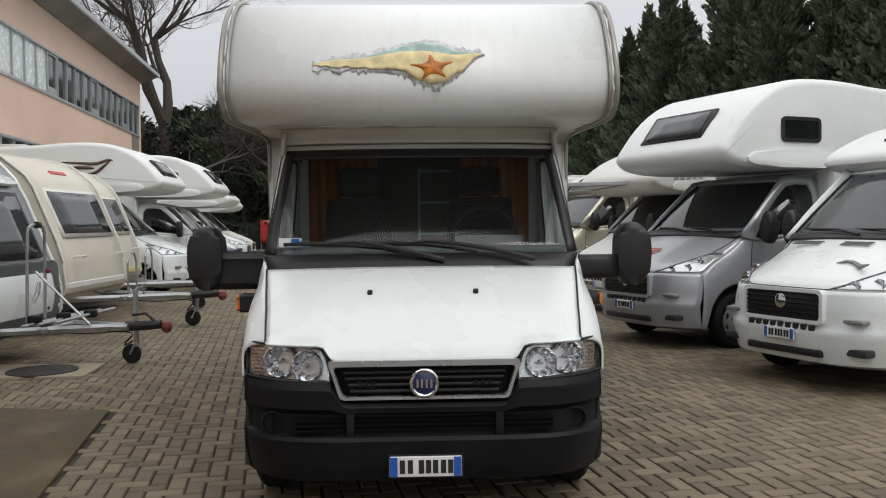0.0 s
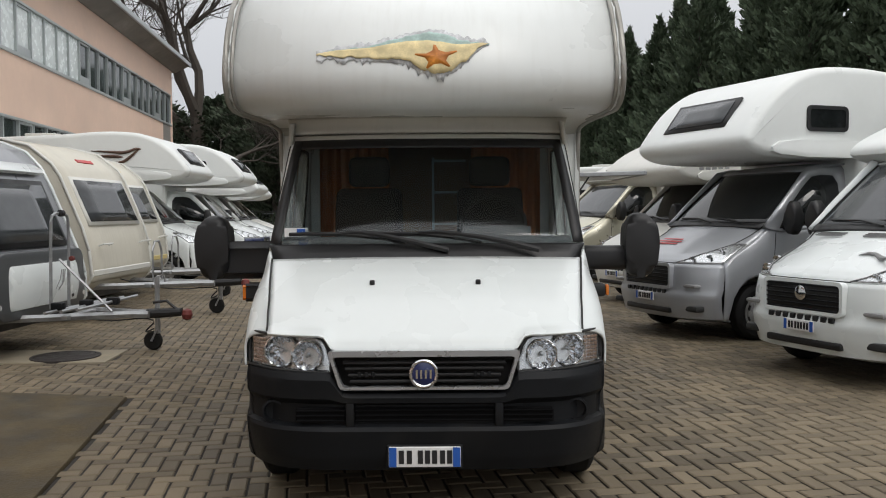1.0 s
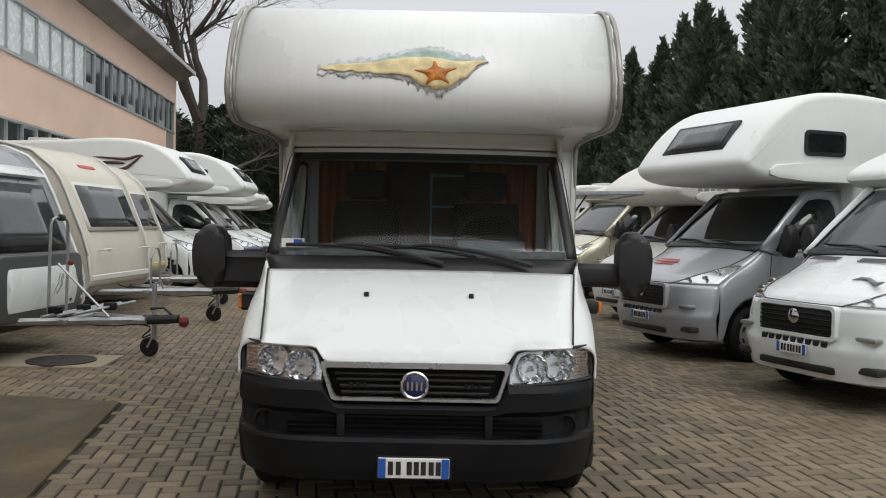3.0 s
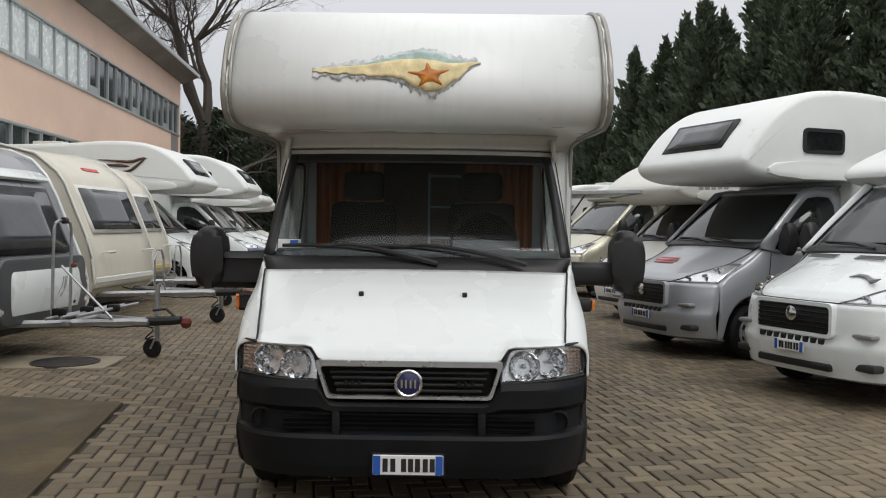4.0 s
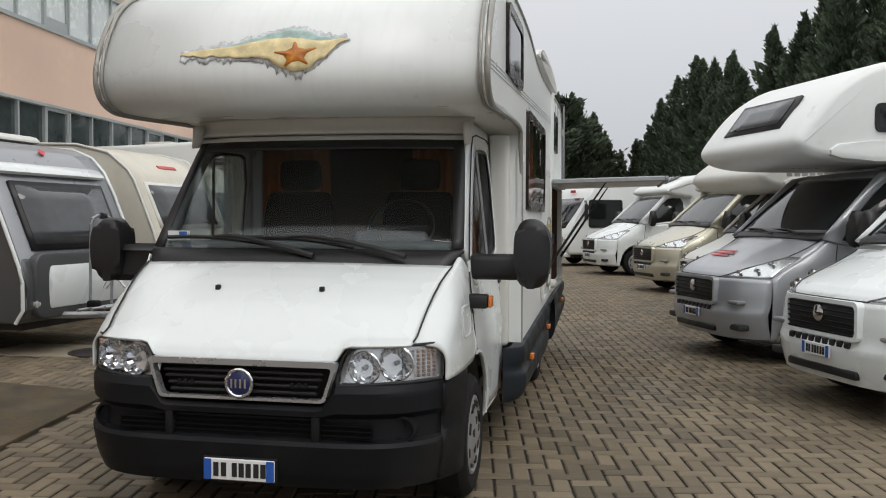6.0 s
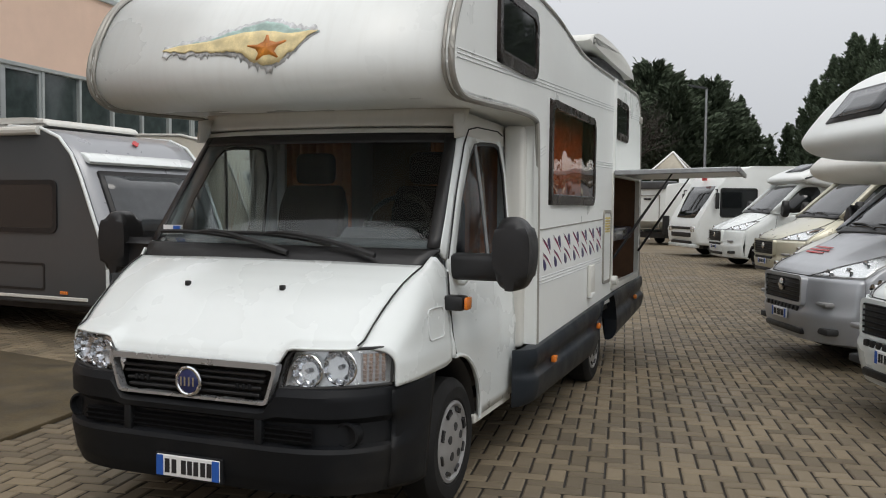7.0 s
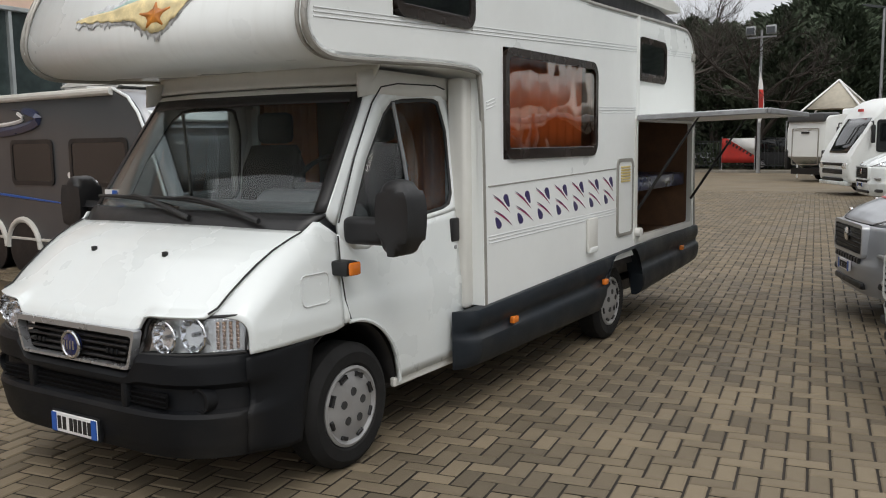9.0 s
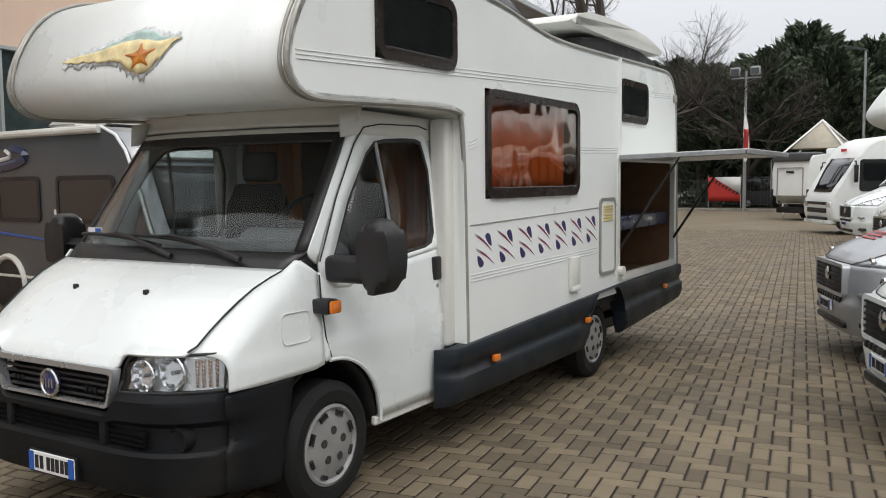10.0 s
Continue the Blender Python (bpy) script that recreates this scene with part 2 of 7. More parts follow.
def lathe(bm, profile, centre, axis="x", seg=28, flip=1):
    """profile: (radius, offset along the axis)."""
    rings = []
    for r, h in profile:
        ring = []
        for k in range(seg):
            w = math.tau * k / seg
            p = axis_point(axis, r * math.cos(w), r * math.sin(w), flip * h)
            ring.append(bm.verts.new(Vector(p) + Vector(centre)))
        rings.append(ring)
    for q, t in zip(rings, rings[1:]):
        for k in range(seg):
            bm.faces.new((q[k], q[(k + 1) % seg], t[(k + 1) % seg], t[k]))
    bm.faces.new(rings[0])
    bm.faces.new(rings[-1])
    return bm


def grid(bm, fn, nu, nv, u0=0.0, u1=1.0, v0=0.0, v1=1.0):
    vs = [[bm.verts.new(fn(u0 + (u1 - u0) * i / nu, v0 + (v1 - v0) * j / nv)) for j in range(nv + 1)] for i in range(nu + 1)]
    for i in range(nu):
        for j in range(nv):
            bm.faces.new((vs[i][j], vs[i + 1][j], vs[i + 1][j + 1], vs[i][j + 1]))
    return bm


def along(rows, u):
    """Point u (0..1) along rows of numbers, evenly from row to row."""
    k = min(max(u, 0.0), 1.0) * (len(rows) - 1)
    i = min(int(k), len(rows) - 2)
    return tuple(a + (b - a) * (k - i) for a, b in zip(rows[i], rows[i + 1]))


def lerp(table, x):
    """Piecewise linear table of (x, y)."""
    if x <= table[0][0]:
        return table[0][1]
    for (a, b), (c, d) in zip(table, table[1:]):
        if x <= c:
            return b + (d - b) * (x - a) / (c - a)
    return table[-1][1]


def skin(stations, nu=None, nv=16, v0=-1.0, v1=1.0, power=3.0, out=0.0):
    """A bowed skin across a vehicle. A station: y, z, half width, sweep back at the edge, drop at the edge."""
    def fn(u, v):
        y, z, hw, sweep, drop = along(stations, u)
        return (v * hw, y + sweep * abs(v) ** power - out, z - drop * v * v + out * 0.3)
    return grid(bmesh.new(), fn, nu or 3 * (len(stations) - 1), nv, 0, 1, v0, v1)

# ---- ground ----
PAVE = mat("paving_sand", (0.022, 0.017, 0.012), 0.85, vary=0.3, scale=1.2, bump=0.4, bump_scale=40, dirt=0.4, dirt_col=(0.045, 0.038, 0.03))
BRICK = mat("concrete_paver", (0.215, 0.172, 0.112), 0.75, vary=0.2, scale=0.9, bump=0.3, bump_scale=90, dirt=0.5, dirt_col=(0.095, 0.072, 0.048), island=0.5)
BRICKO = mat("concrete_paver_single", (0.215, 0.172, 0.112), 0.75, vary=0.2, scale=0.9, bump=0.3, bump_scale=90, dirt=0.5, dirt_col=(0.10, 0.082, 0.06), per_object=0.33)
CONCRETE = mat("stained_concrete", (0.074, 0.055, 0.027), 0.85, vary=0.5, scale=3.0, bump=0.8, bump_scale=45, dirt=0.65, dirt_col=(0.155, 0.118, 0.062))
PALECONC = mat("pale_concrete", (0.30, 0.26, 0.19), 0.85, vary=0.2, scale=3, bump=0.4, bump_scale=50, dirt=0.3)
IRON = mat("cast_iron", (0.035, 0.03, 0.028), 0.65, vary=0.3, scale=12, bump=0.4, bump_scale=70)

bm = bmesh.new()
grid(bm, lambda u, v: (-400 + 800 * u, -60 + 900 * v, -0.012), 8, 8)
ground = tagged(part("ground", bm, PAVE), "sandy bed under grey-brown paving, reaching to the trees", "ground", kind="structure")

bm = bmesh.new()
grid(bm, lambda u, v: (-32 + 46 * u, 31.5 + 17.5 * v, -0.004), 6, 3)
tagged(part("pavement", bm, BRICK), "worn grey-brown paving towards the far kerb", "pavement", kind="structure")

SLAB = ((-2.30, 4.2), (-2.95, 6.90), (-9.0, 7.6), (-9.0, 2.4), (-2.0, 2.4))
bm = bmesh.new()
prism(bm, list(SLAB), "z", -0.05, 0.02, 0.012)
tagged(part("concrete_slab", bm, CONCRETE), "stained rough concrete slab set in the paving", "slab", kind="structure")

bm = bmesh.new()
prism(bm, [(-5.9, 8.50), (-3.98, 8.66), (-4.10, 9.52), (-6.0, 9.38)], "z", -0.05, 0.012, 0.01)
cover = thing("manhole_cover", pose(-4.58, 8.98, 0), "round cast-iron manhole cover in a pale concrete surround", "manhole cover")
o = part("surround", bm, PALECONC, cover, "pale concrete surround")
o.matrix_parent_inverse = cover.matrix_basis.inverted()
bm = bmesh.new()
lathe(bm, [(0.33, 0), (0.33, 0.022), (0.30, 0.027), (0.0005, 0.029)], (0, 0, 0), "z", 36)
part("lid", bm, IRON, cover)
bm = bmesh.new()
lathe(bm, [(0.335, 0), (0.335, 0.024), (0.375, 0.024), (0.375, 0)], (0, 0, 0), "z", 36)
part("rim", bm, IRON, cover)

# ---- the white motorhome with the alcove ----
MAIN = thing("motorhome", pose(-0.055, 3.90, 0, 0, 0, 3.9), "white alcove motorhome with dark bumper, starfish decal and open side locker", "motorhome")


def wheel(parent, x, y, r=0.345, rim=0.215, side=1, width=0.205, cover=ALLOY):
    """A wheel whose outer face is at x; side +1 looks to +x."""
    bm = bmesh.new()
    s = -side
    prof = [(rim, 0.015), (rim + 0.02, 0.0), (r - 0.05, -0.004), (r - 0.018, 0.014), (r, 0.04), (r, width - 0.04), (r - 0.02, width - 0.01), (rim, width)]
    lathe(bm, prof, (x, y, r), "x", 40, s)
    wh = part("wheel", bm, RUBBER, parent, "black rubber tyre")
    bm = bmesh.new()
    lathe(bm, [(rim + 0.004, 0.06), (rim + 0.004, 0.004), (rim - 0.012, -0.002), (rim - 0.03, 0.012), (rim * 0.72, 0.004), (rim * 0.4, -0.012), (0.0005, -0.012)], (x, y, r), "x", 40, s)
    part("wheel_cover", bm, cover, wh, "silver plastic wheel cover")
    for k in range(8):
        bm = bmesh.new()
        w = math.tau * (k + 0.5) / 8
        box(bm, -0.012, 0.012, -0.028, 0.028, -0.011, 0.011, 0.004, 1, Matrix.Translation((x + s * 0.008, y + rim * 0.80 * math.cos(w), r + rim * 0.80 * math.sin(w))) @ Matrix.Rotation(w + math.pi / 2, 4, "X"))
        part("vent_slot", bm, BLACK, wh)
    for k in range(5):
        bm = bmesh.new()
        w = math.tau * k / 5 + 0.3
        lathe(bm, [(0.024, 0.0), (0.024, -0.0145), (0.0005, -0.0135)], (x, y + 0.085 * math.cos(w), r + 0.085 * math.sin(w)), "x", 10, s)
        part("bolt_well", bm, SEAM, wh)
    return wh


# front bumper: y, z, half width, sweep, drop
bumper_rows = [(0.14, 0.27, 0.89, 0.24, 0.0), (0.05, 0.295, 0.925, 0.26, 0.0), (0.025, 0.36, 0.945, 0.27, 0.0), (0.01, 0.45, 0.96, 0.28, 0.0), (0.0, 0.505, 0.962, 0.28, 0.0), (0.012, 0.525, 0.96, 0.28, 0.0),
               (0.05, 0.535, 0.945, 0.27, 0.0), (0.055, 0.63, 0.945, 0.27, -0.005), (0.012, 0.648, 0.96, 0.28, -0.02), (0.008, 0.675, 0.96, 0.28, -0.09), (0.03, 0.695, 0.955, 0.27, -0.105), (0.09, 0.70, 0.94, 0.24, -0.105)]


def bumper_at(u, v):
    y, z, hw, sweep, drop = along(bumper_rows, u)
    k = min(1.0, max(0.0, (abs(v) * hw - 0.40) / 0.09))
    return (v * hw, y + sweep * abs(v) ** 6, z - drop * k * k * (3 - 2 * k))


bumper = part("front_bumper", grid(bmesh.new(), bumper_at, 44, 60, 0, 1, -1, 1), PLASTIC, MAIN, "dark grey plastic bumper", solid=0.02)
# intakes and bars coloured near-black to stand in for shade in the recess
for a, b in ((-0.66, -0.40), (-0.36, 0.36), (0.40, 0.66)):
    part("air_intake", box(bmesh.new(), a, b, 0.042, 0.06, 0.545, 0.62, 0.008, 1), DARK, bumper, "air intake, near-black with the recess's shade in its colour")
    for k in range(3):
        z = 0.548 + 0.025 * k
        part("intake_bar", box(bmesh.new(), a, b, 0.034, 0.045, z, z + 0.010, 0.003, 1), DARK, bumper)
for s in (-1, 1):
    bm = bmesh.new()
    lathe(bm, [(0.062, 0.05), (0.062, -0.012), (0.05, -0.014), (0.044, 0.012), (0.0005, 0.016)], (s * 0.79, 0.135, 0.585), "y", 24)
    part("fog_lamp_blank", bm, PLASTIC, bumper)
    bm = bmesh.new()
    box(bm, s * 0.38 - 0.022, s * 0.38 + 0.022, 0.015, 0.07, 0.52, 0.655, 0.01, 2)
    part("intake_post", bm, PLASTIC, bumper)
    # bumper wing up to the wheel arch
    bm = bmesh.new()
    rim = sorted((z - drop, y + sweep, hw) for y, z, hw, sweep, drop in bumper_rows)

    def wing_at(u, v):
        z = 0.285 + 0.52 * v
        y0, x0 = lerp([(a, b) for a, b, c in rim], z) - 0.012, lerp([(a, c) for a, b, c in rim], z) - 0.002
        return (s * (x0 + (1.004 - x0) * math.sin(math.pi / 2 * min(1.0, 1.3 * u))), y0 + (0.60 + 0.12 * v - y0) * u, z)
    grid(bm, wing_at, 10, 20)
    part("bumper_wing", bm, PLASTIC, bumper, solid=0.02)
# number plate
plate = part("number_plate", box(bmesh.new(), -0.183, 0.183, -0.006, 0.012, 0.323, 0.428, 0.004, 1), PLATE, MAIN, "white number plate with blue ends")
for s in (-1, 1):
    part("plate_band", box(bmesh.new(), s * 0.162 - 0.019, s * 0.162 + 0.019, -0.010, -0.004, 0.326, 0.425), BLUE, plate)
for x in (-0.118, -0.078, -0.022, 0.014, 0.05, 0.09, 0.126):
    part("plate_bar", box(bmesh.new(), x - 0.013, x + 0.013, -0.0095, -0.004, 0.342, 0.41), INK, plate)
part("plate_holder", box(bmesh.new(), -0.195, 0.195, 0.0, 0.03, 0.312, 0.436, 0.006, 1), PLASTIC, plate)

# nose behind the lamps and the grille
nose_rows = [(0.16, 0.66, 0.90, 0.22, -0.09), (0.16, 0.78, 0.90, 0.22, -0.06), (0.18, 0.90, 0.90, 0.22, -0.06)]
part("nose_backing", skin(nose_rows, nv=24, power=3.0), INTERIOR, MAIN, solid=0.01)


def nose_y(x):
    return 0.045 + 0.255 * min(1.0, abs(x) / 0.95) ** 5


# grille
def rounded(q, k=0.08):
    out = []
    for i in range(len(q)):
        p, a, b = Vector(q[i]), Vector(q[i - 1]), Vector(q[(i + 1) % len(q)])
        c, d = p + (a - p).normalized() * 0.022, p + (b - p).normalized() * 0.022
        out += [tuple(c), tuple((c + d + 2 * p) / 4), tuple(d)]
    return out


grille_out = [(-0.492, 0.914), (-0.43, 0.715), (0.43, 0.715), (0.492, 0.914)]
grille_in = [(-0.466, 0.884), (-0.416, 0.729), (0.416, 0.729), (0.466, 0.884)]
g_o, g_i = rounded(grille_out), rounded(grille_in)
grille = part("grille", ringed(bmesh.new(), g_o, g_i, "y", 0.012, 0.06), GRILLESILVER, MAIN, "silver grille surround")
for z, h in ((0.757, 0.40), (0.789, 0.41), (0.822, 0.425), (0.852, 0.435)):
    part("grille_bar", box(bmesh.new(), -h + 0.02, h - 0.02, 0.03, 0.06, z - 0.008, z + 0.006, 0.004, 1), BLACK, grille)
for s in (-1, 1):
    for k in range(3):
        part("grille_clip", box(bmesh.new(), s * (0.26 + 0.035 * k) - 0.009, s * (0.26 + 0.035 * k) + 0.009, 0.022, 0.035, 0.779, 0.806, 0.004, 1), PLASTIC, grille)
bm = bmesh.new()
tube(bm, [(0.066 * math.cos(k * math.tau / 32) - 0.002, 0.008, 0.798 + 0.066 * math.sin(k * math.tau / 32)) for k in range(32)], 0.010, 8, True)
badge = part("badge", bm, CHROME, grille, "round chrome badge ring with a blue centre")
part("badge_disc", lathe(bmesh.new(), [(0.062, 0.02), (0.062, 0.0), (0.05, -0.008), (0.0005, -0.010)], (-0.002, 0.008, 0.798), "y", 28), BADGEBLUE, badge)
bm = bmesh.new()
for x in (-0.036, -0.014, 0.010, 0.034):
    box(bm, x - 0.006, x + 0.004, -0.005, 0.003, 0.776, 0.820)
part("badge_relief", bm, CHROME, badge)

# headlamps
for s in (-1, 1):
    lo = [(0.475, 0.797), (0.93, 0.812)]
    hi = [(0.475, 0.845), (0.492, 0.915), (0.52, 0.962), (0.56, 0.978), (0.93, 0.986)]

    def lamp(u, v, out=0.0, a=0.48, b=0.945):
        x = a + (b - a) * u
        return (s * x, nose_y(x) - out + 0.03 * v, lerp(lo, x) + (lerp(hi, x) - lerp(lo, x)) * v)
    house = part("headlamp", grid(bmesh.new(), lambda u, v: lamp(u, v, -0.05), 14, 6), REFLECT, MAIN, "clear headlamp with twin chrome reflectors")
    part("lens", grid(bmesh.new(), lambda u, v: lamp(u, v, 0.006), 18, 6), LENS, house, "clear lens", solid=0.004)
    edge = [lamp(k / 16, 0, 0.004) for k in range(17)] + [lamp(1, k / 4, 0.004) for k in range(1, 5)] + [lamp(1 - k / 20, 1, 0.004) for k in range(1, 21)] + [lamp(0, 1 - k / 4, 0.004) for k in range(1, 4)]
    part("lamp_seal", tube(bmesh.new(), edge, 0.008, 6, True), SEAM, house)
    for x, z, r in ((0.605, 0.880, 0.077), (0.750, 0.899, 0.083)):
        bm = bmesh.new()
        rings = [[bm.verts.new((s * x + q * (1 + 0.07 * (-1) ** k) * math.cos(k * math.tau / 22), nose_y(x) + 0.012 + h, z + q * (1 + 0.07 * (-1) ** k) * math.sin(k * math.tau / 22))) for k in range(22)] for q, h in ((r * 0.98, 0.0), (r * 0.8, 0.035), (r * 0.5, 0.055), (r * 0.18, 0.062))]
        for a, b in zip(rings, rings[1:]):
            for k in range(22):
                bm.faces.new((a[k], a[(k + 1) % 22], b[(k + 1) % 22], b[k]))
        tube(bm, [(s * x + r * math.cos(k * math.tau / 24), nose_y(x) + 0.02, z + r * math.sin(k * math.tau / 24)) for k in range(24)], 0.006, 6, True)
        part("reflector", bm, CHROME, house, sharp=8)
        part("bulb_cap", lathe(bmesh.new(), [(0.011, 0.04), (0.011, 0.0), (0.0005, -0.004)], (s * x, nose_y(x) + 0.02, z), "y", 14), STEEL, house)
    bm = bmesh.new()
    for i in range(4):
        for j in range(7):
            x = 0.845 + 0.022 * i
            z = 0.834 + 0.0195 * j
            box(bm, s * x - 0.009, s * x + 0.009, nose_y(x) + 0.018, nose_y(x) + 0.03, z - 0.008, z + 0.008, 0.003, 1)
    tagged(part("indicator_facets", bm, mat("facet_glass", (0.52, 0.38, 0.30), 0.15, metal=0.5, vary=0.2), house), kind="stuff")

# bonnet
hood_rows = [(0.036, 0.908, 0.82, 0.11, -0.080), (0.040, 0.924, 0.822, 0.11, -0.067), (0.065, 0.964, 0.828, 0.11, -0.036), (0.12, 1.015, 0.835, 0.11, -0.006), (0.20, 1.088, 0.845, 0.10, 0.006),
             (0.29, 1.160, 0.855, 0.10, 0.012), (0.38, 1.222, 0.868, 0.095, 0.015), (0.48, 1.278, 0.882, 0.09, 0.015), (0.58, 1.320, 0.897, 0.085, 0.015), (0.69, 1.358, 0.912, 0.08, 0.015)]


def hood_at(u, v):
    y, z, hw, sweep, drop = along(hood_rows, u)
    x = abs(v) * hw
    k = min(1.0, max(0.0, (x - 0.462) / 0.065))
    k = k * k * (3 - 2 * k) if drop < 0 else v * v
    return (v * hw, y + sweep * abs(v) ** 4, z - drop * k)


hood = part("bonnet", grid(bmesh.new(), hood_at, 27, 48, 0, 1, -1, 1), WHITE, MAIN, "white painted bonnet", solid=0.015)
for s in (-1, 1):
    bm = bmesh.new()
    tube(bm, [(s * hw, y + sw - 0.003, z - d + 0.002) for y, z, hw, sw, d in hood_rows[2:]], 0.005, 6)
    part("bonnet_gap", bm, SEAM, hood)
    part("washer_nozzle", box(bmesh.new(), s * 0.29 - 0.014, s * 0.29 + 0.014, 0.375, 0.40, 1.218, 1.246, 0.006, 2), BLACK, hood)


def hood_edge(y):
    """Height of the bonnet's edge."""
    return lerp([(yy + sw, z - d) for yy, z, hw, sw, d in hood_rows], y)


def hood_half(y):
    return lerp([(yy + sw, hw) for yy, z, hw, sw, d in hood_rows], y)


ARCH_Y, ARCH_R, WHEEL_Z = 1.025, 0.455, 0.345


def cab_bottom(y):
    d = abs(y - ARCH_Y)
    base = 0.40 if y > ARCH_Y else 0.80 - 0.0 * y
    if d < ARCH_R:
        return max(base, WHEEL_Z + 0.02 + math.sqrt(ARCH_R ** 2 - d * d))
    return base


# belt line along the door, then the side's bulge in height
belt = [(0.78, 1.375), (0.90, 1.36), (0.99, 1.30), (1.10, 1.225), (1.22, 1.215), (1.42, 1.268), (1.755, 1.32), (2.05, 1.348), (2.28, 1.37)]


def side_half(z):
    return lerp([(0.28, 0.98), (0.6, 1.002), (0.9, 1.006), (0.97, 0.995), (1.2, 0.977), (1.36, 0.962), (2.05, 0.90), (2.16, 0.888)], z)


for s in (-1, 1):
    def fender(u, v):
        y0 = 0.292 - 0.142 * (1 - v) ** 4
        y = y0 + (0.965 - y0) * u
        top, hw = hood_edge(y), hood_half(y)
        if y > 0.75:
            top, hw = lerp([(0.75, hood_edge(0.75)), (0.83, 1.40), (0.965, 1.31)], y), lerp([(0.75, 0.908), (0.83, 0.938), (0.965, side_half(1.31))], y)
        bot = cab_bottom(y)
        z = top - (top - bot) * v
        roll = min(1.0, (top - z) / 0.16)
        x = hw + 0.004 + (side_half(z) - hw - 0.004) * (1 - (1 - roll) ** 2.2) if hw < side_half(z) else side_half(z)
        x -= 0.042 * max(0.0, 1 - (y - 0.245) / 0.35) ** 2
        return (s * x, y, z)
    fen = part("front_wing", grid(bmesh.new(), fender, 22, 18), WHITE, MAIN, "white painted front wing", solid=0.012)

    def door(u, v):
        y = 0.972 + (2.16 - 0.972 + 0.04 * v) * u
        b, t = cab_bottom(y), lerp(belt, y)
        if y < ARCH_Y + ARCH_R:
            b += 0.012
        z = b + (t - b) * v
        if u > 0.99:
            y = 2.16 + lerp([(0.4, 0.05), (0.84, 0.07), (1.43, 0.02)], z)
        return (s * (side_half(z) + 0.003), y, z)
    cab_door = part("cab_door", grid(bmesh.new(), door, 30, 16), WHITE, MAIN, "white cab door with a black handle", solid=0.02)
    glass_loop = [(1.12, 1.31), (1.105, 1.38), (1.285, 1.70), (1.49, 1.965), (1.58, 2.035), (1.70, 2.055), (2.02, 2.072), (2.10, 2.05), (2.163, 1.87), (2.168, 1.46), (2.13, 1.395), (2.05, 1.37), (1.755, 1.342), (1.42, 1.29), (1.22, 1.235), (1.15, 1.245)]
    outer_loop = [(0.99, 1.29), (0.985, 1.37), (1.18, 1.72), (1.385, 2.02), (1.49, 2.115), (1.66, 2.142), (2.08, 2.150), (2.18, 2.13), (2.225, 1.90), (2.245, 1.46), (2.245, 1.36), (2.05, 1.338), (1.755, 1.310), (1.42, 1.258), (1.22, 1.205), (1.10, 1.215)]
    gl2 = [(1.70 + (y - 1.70) * 0.955, 1.66 + (z - 1.66) * 0.94) for y, z in glass_loop]

    def ring_side(lo, hi, off):
        bm = bmesh.new()
        a = [bm.verts.new((s * (side_half(z) + off), y, z)) for y, z in lo]
        b = [bm.verts.new((s * (side_half(z) + off), y, z)) for y, z in hi]
        for i in range(len(a)):
            j = (i + 1) % len(a)
            bm.faces.new((a[i], a[j], b[j], b[i]))
        return bm
    part("window_surround", ring_side(outer_loop, glass_loop, 0.004), WHITE, cab_door, solid=0.02)
    part("window_seal", ring_side(glass_loop, gl2, 0.002), BLACK, cab_door, solid=0.012)
    bm = bmesh.new()
    bm.faces.new([bm.verts.new((s * (side_half(z) - 0.008), y, z)) for y, z in gl2])
    part("side_window", bm, SIDEGLASS, cab_door, "tinted side window", solid=0.004).visible_shadow = False
    part("quarter_post", tube(bmesh.new(), [(s * (side_half(z) + 0.0), y, z) for y, z in ((1.60, 2.03), (1.655, 1.72), (1.70, 1.345))], 0.012, 6), STEEL, cab_door)
    bm = bmesh.new()
    box(bm, s * 0.975 - 0.012, s * 0.975 + 0.020, 2.105, 2.205, 1.15, 1.305, 0.015, 2)
    part("door_handle", bm, BLACK, cab_door, "black recessed door handle")
    part("door_lock", lathe(bmesh.new(), [(0.014, 0.0), (0.014, 0.012), (0.0005, 0.014)], (s * 0.98, 2.15, 1.115), "x", 12, s), STEEL, cab_door)
    gap = [(0.975, 1.30), (0.972, 1.12), (0.985, 0.95), (1.02, 0.845)]
    part("door_gap", tube(bmesh.new(), [(s * (side_half(z) + 0.002), y, z) for y, z in gap], 0.005, 6), SEAM, cab_door)
    arc = [(ARCH_Y + (ARCH_R + 0.012) * math.sin(radians(w)), WHEEL_Z + 0.02 + (ARCH_R + 0.012) * math.cos(radians(w))) for w in range(-2, 92, 6)]
    part("arch_lip", tube(bmesh.new(), [(s * (side_half(z) + 0.002), y, z) for y, z in arc], 0.012, 6), WHITE, cab_door)
    bm = bmesh.new()
    box(bm, s * 0.955 - 0.02, s * 0.955 + 0.02, 1.46, 2.20, 0.345, 0.402, 0.01, 1)
    part("sill", bm, OFFWHITE, MAIN, "white door sill")
    bm = bmesh.new()
    bm2 = rrect(0.645, 0.865, 0.965, 1.125, 0.035, 3)
    tube(bm, [(s * (side_half(z) + 0.003), y, z) for y, z in bm2], 0.004, 6, True)
    part("fuel_flap", bm, GROOVE, fen)
    # side repeater on a black stalk
    bm = bmesh.new()
    box(bm, s * 0.96, s * 1.085, 0.90, 1.00, 1.095, 1.175, 0.015, 2)
    rep = part("side_repeater", bm, BLACK, MAIN, "black side stalk with an amber lens")
    bm = bmesh.new()
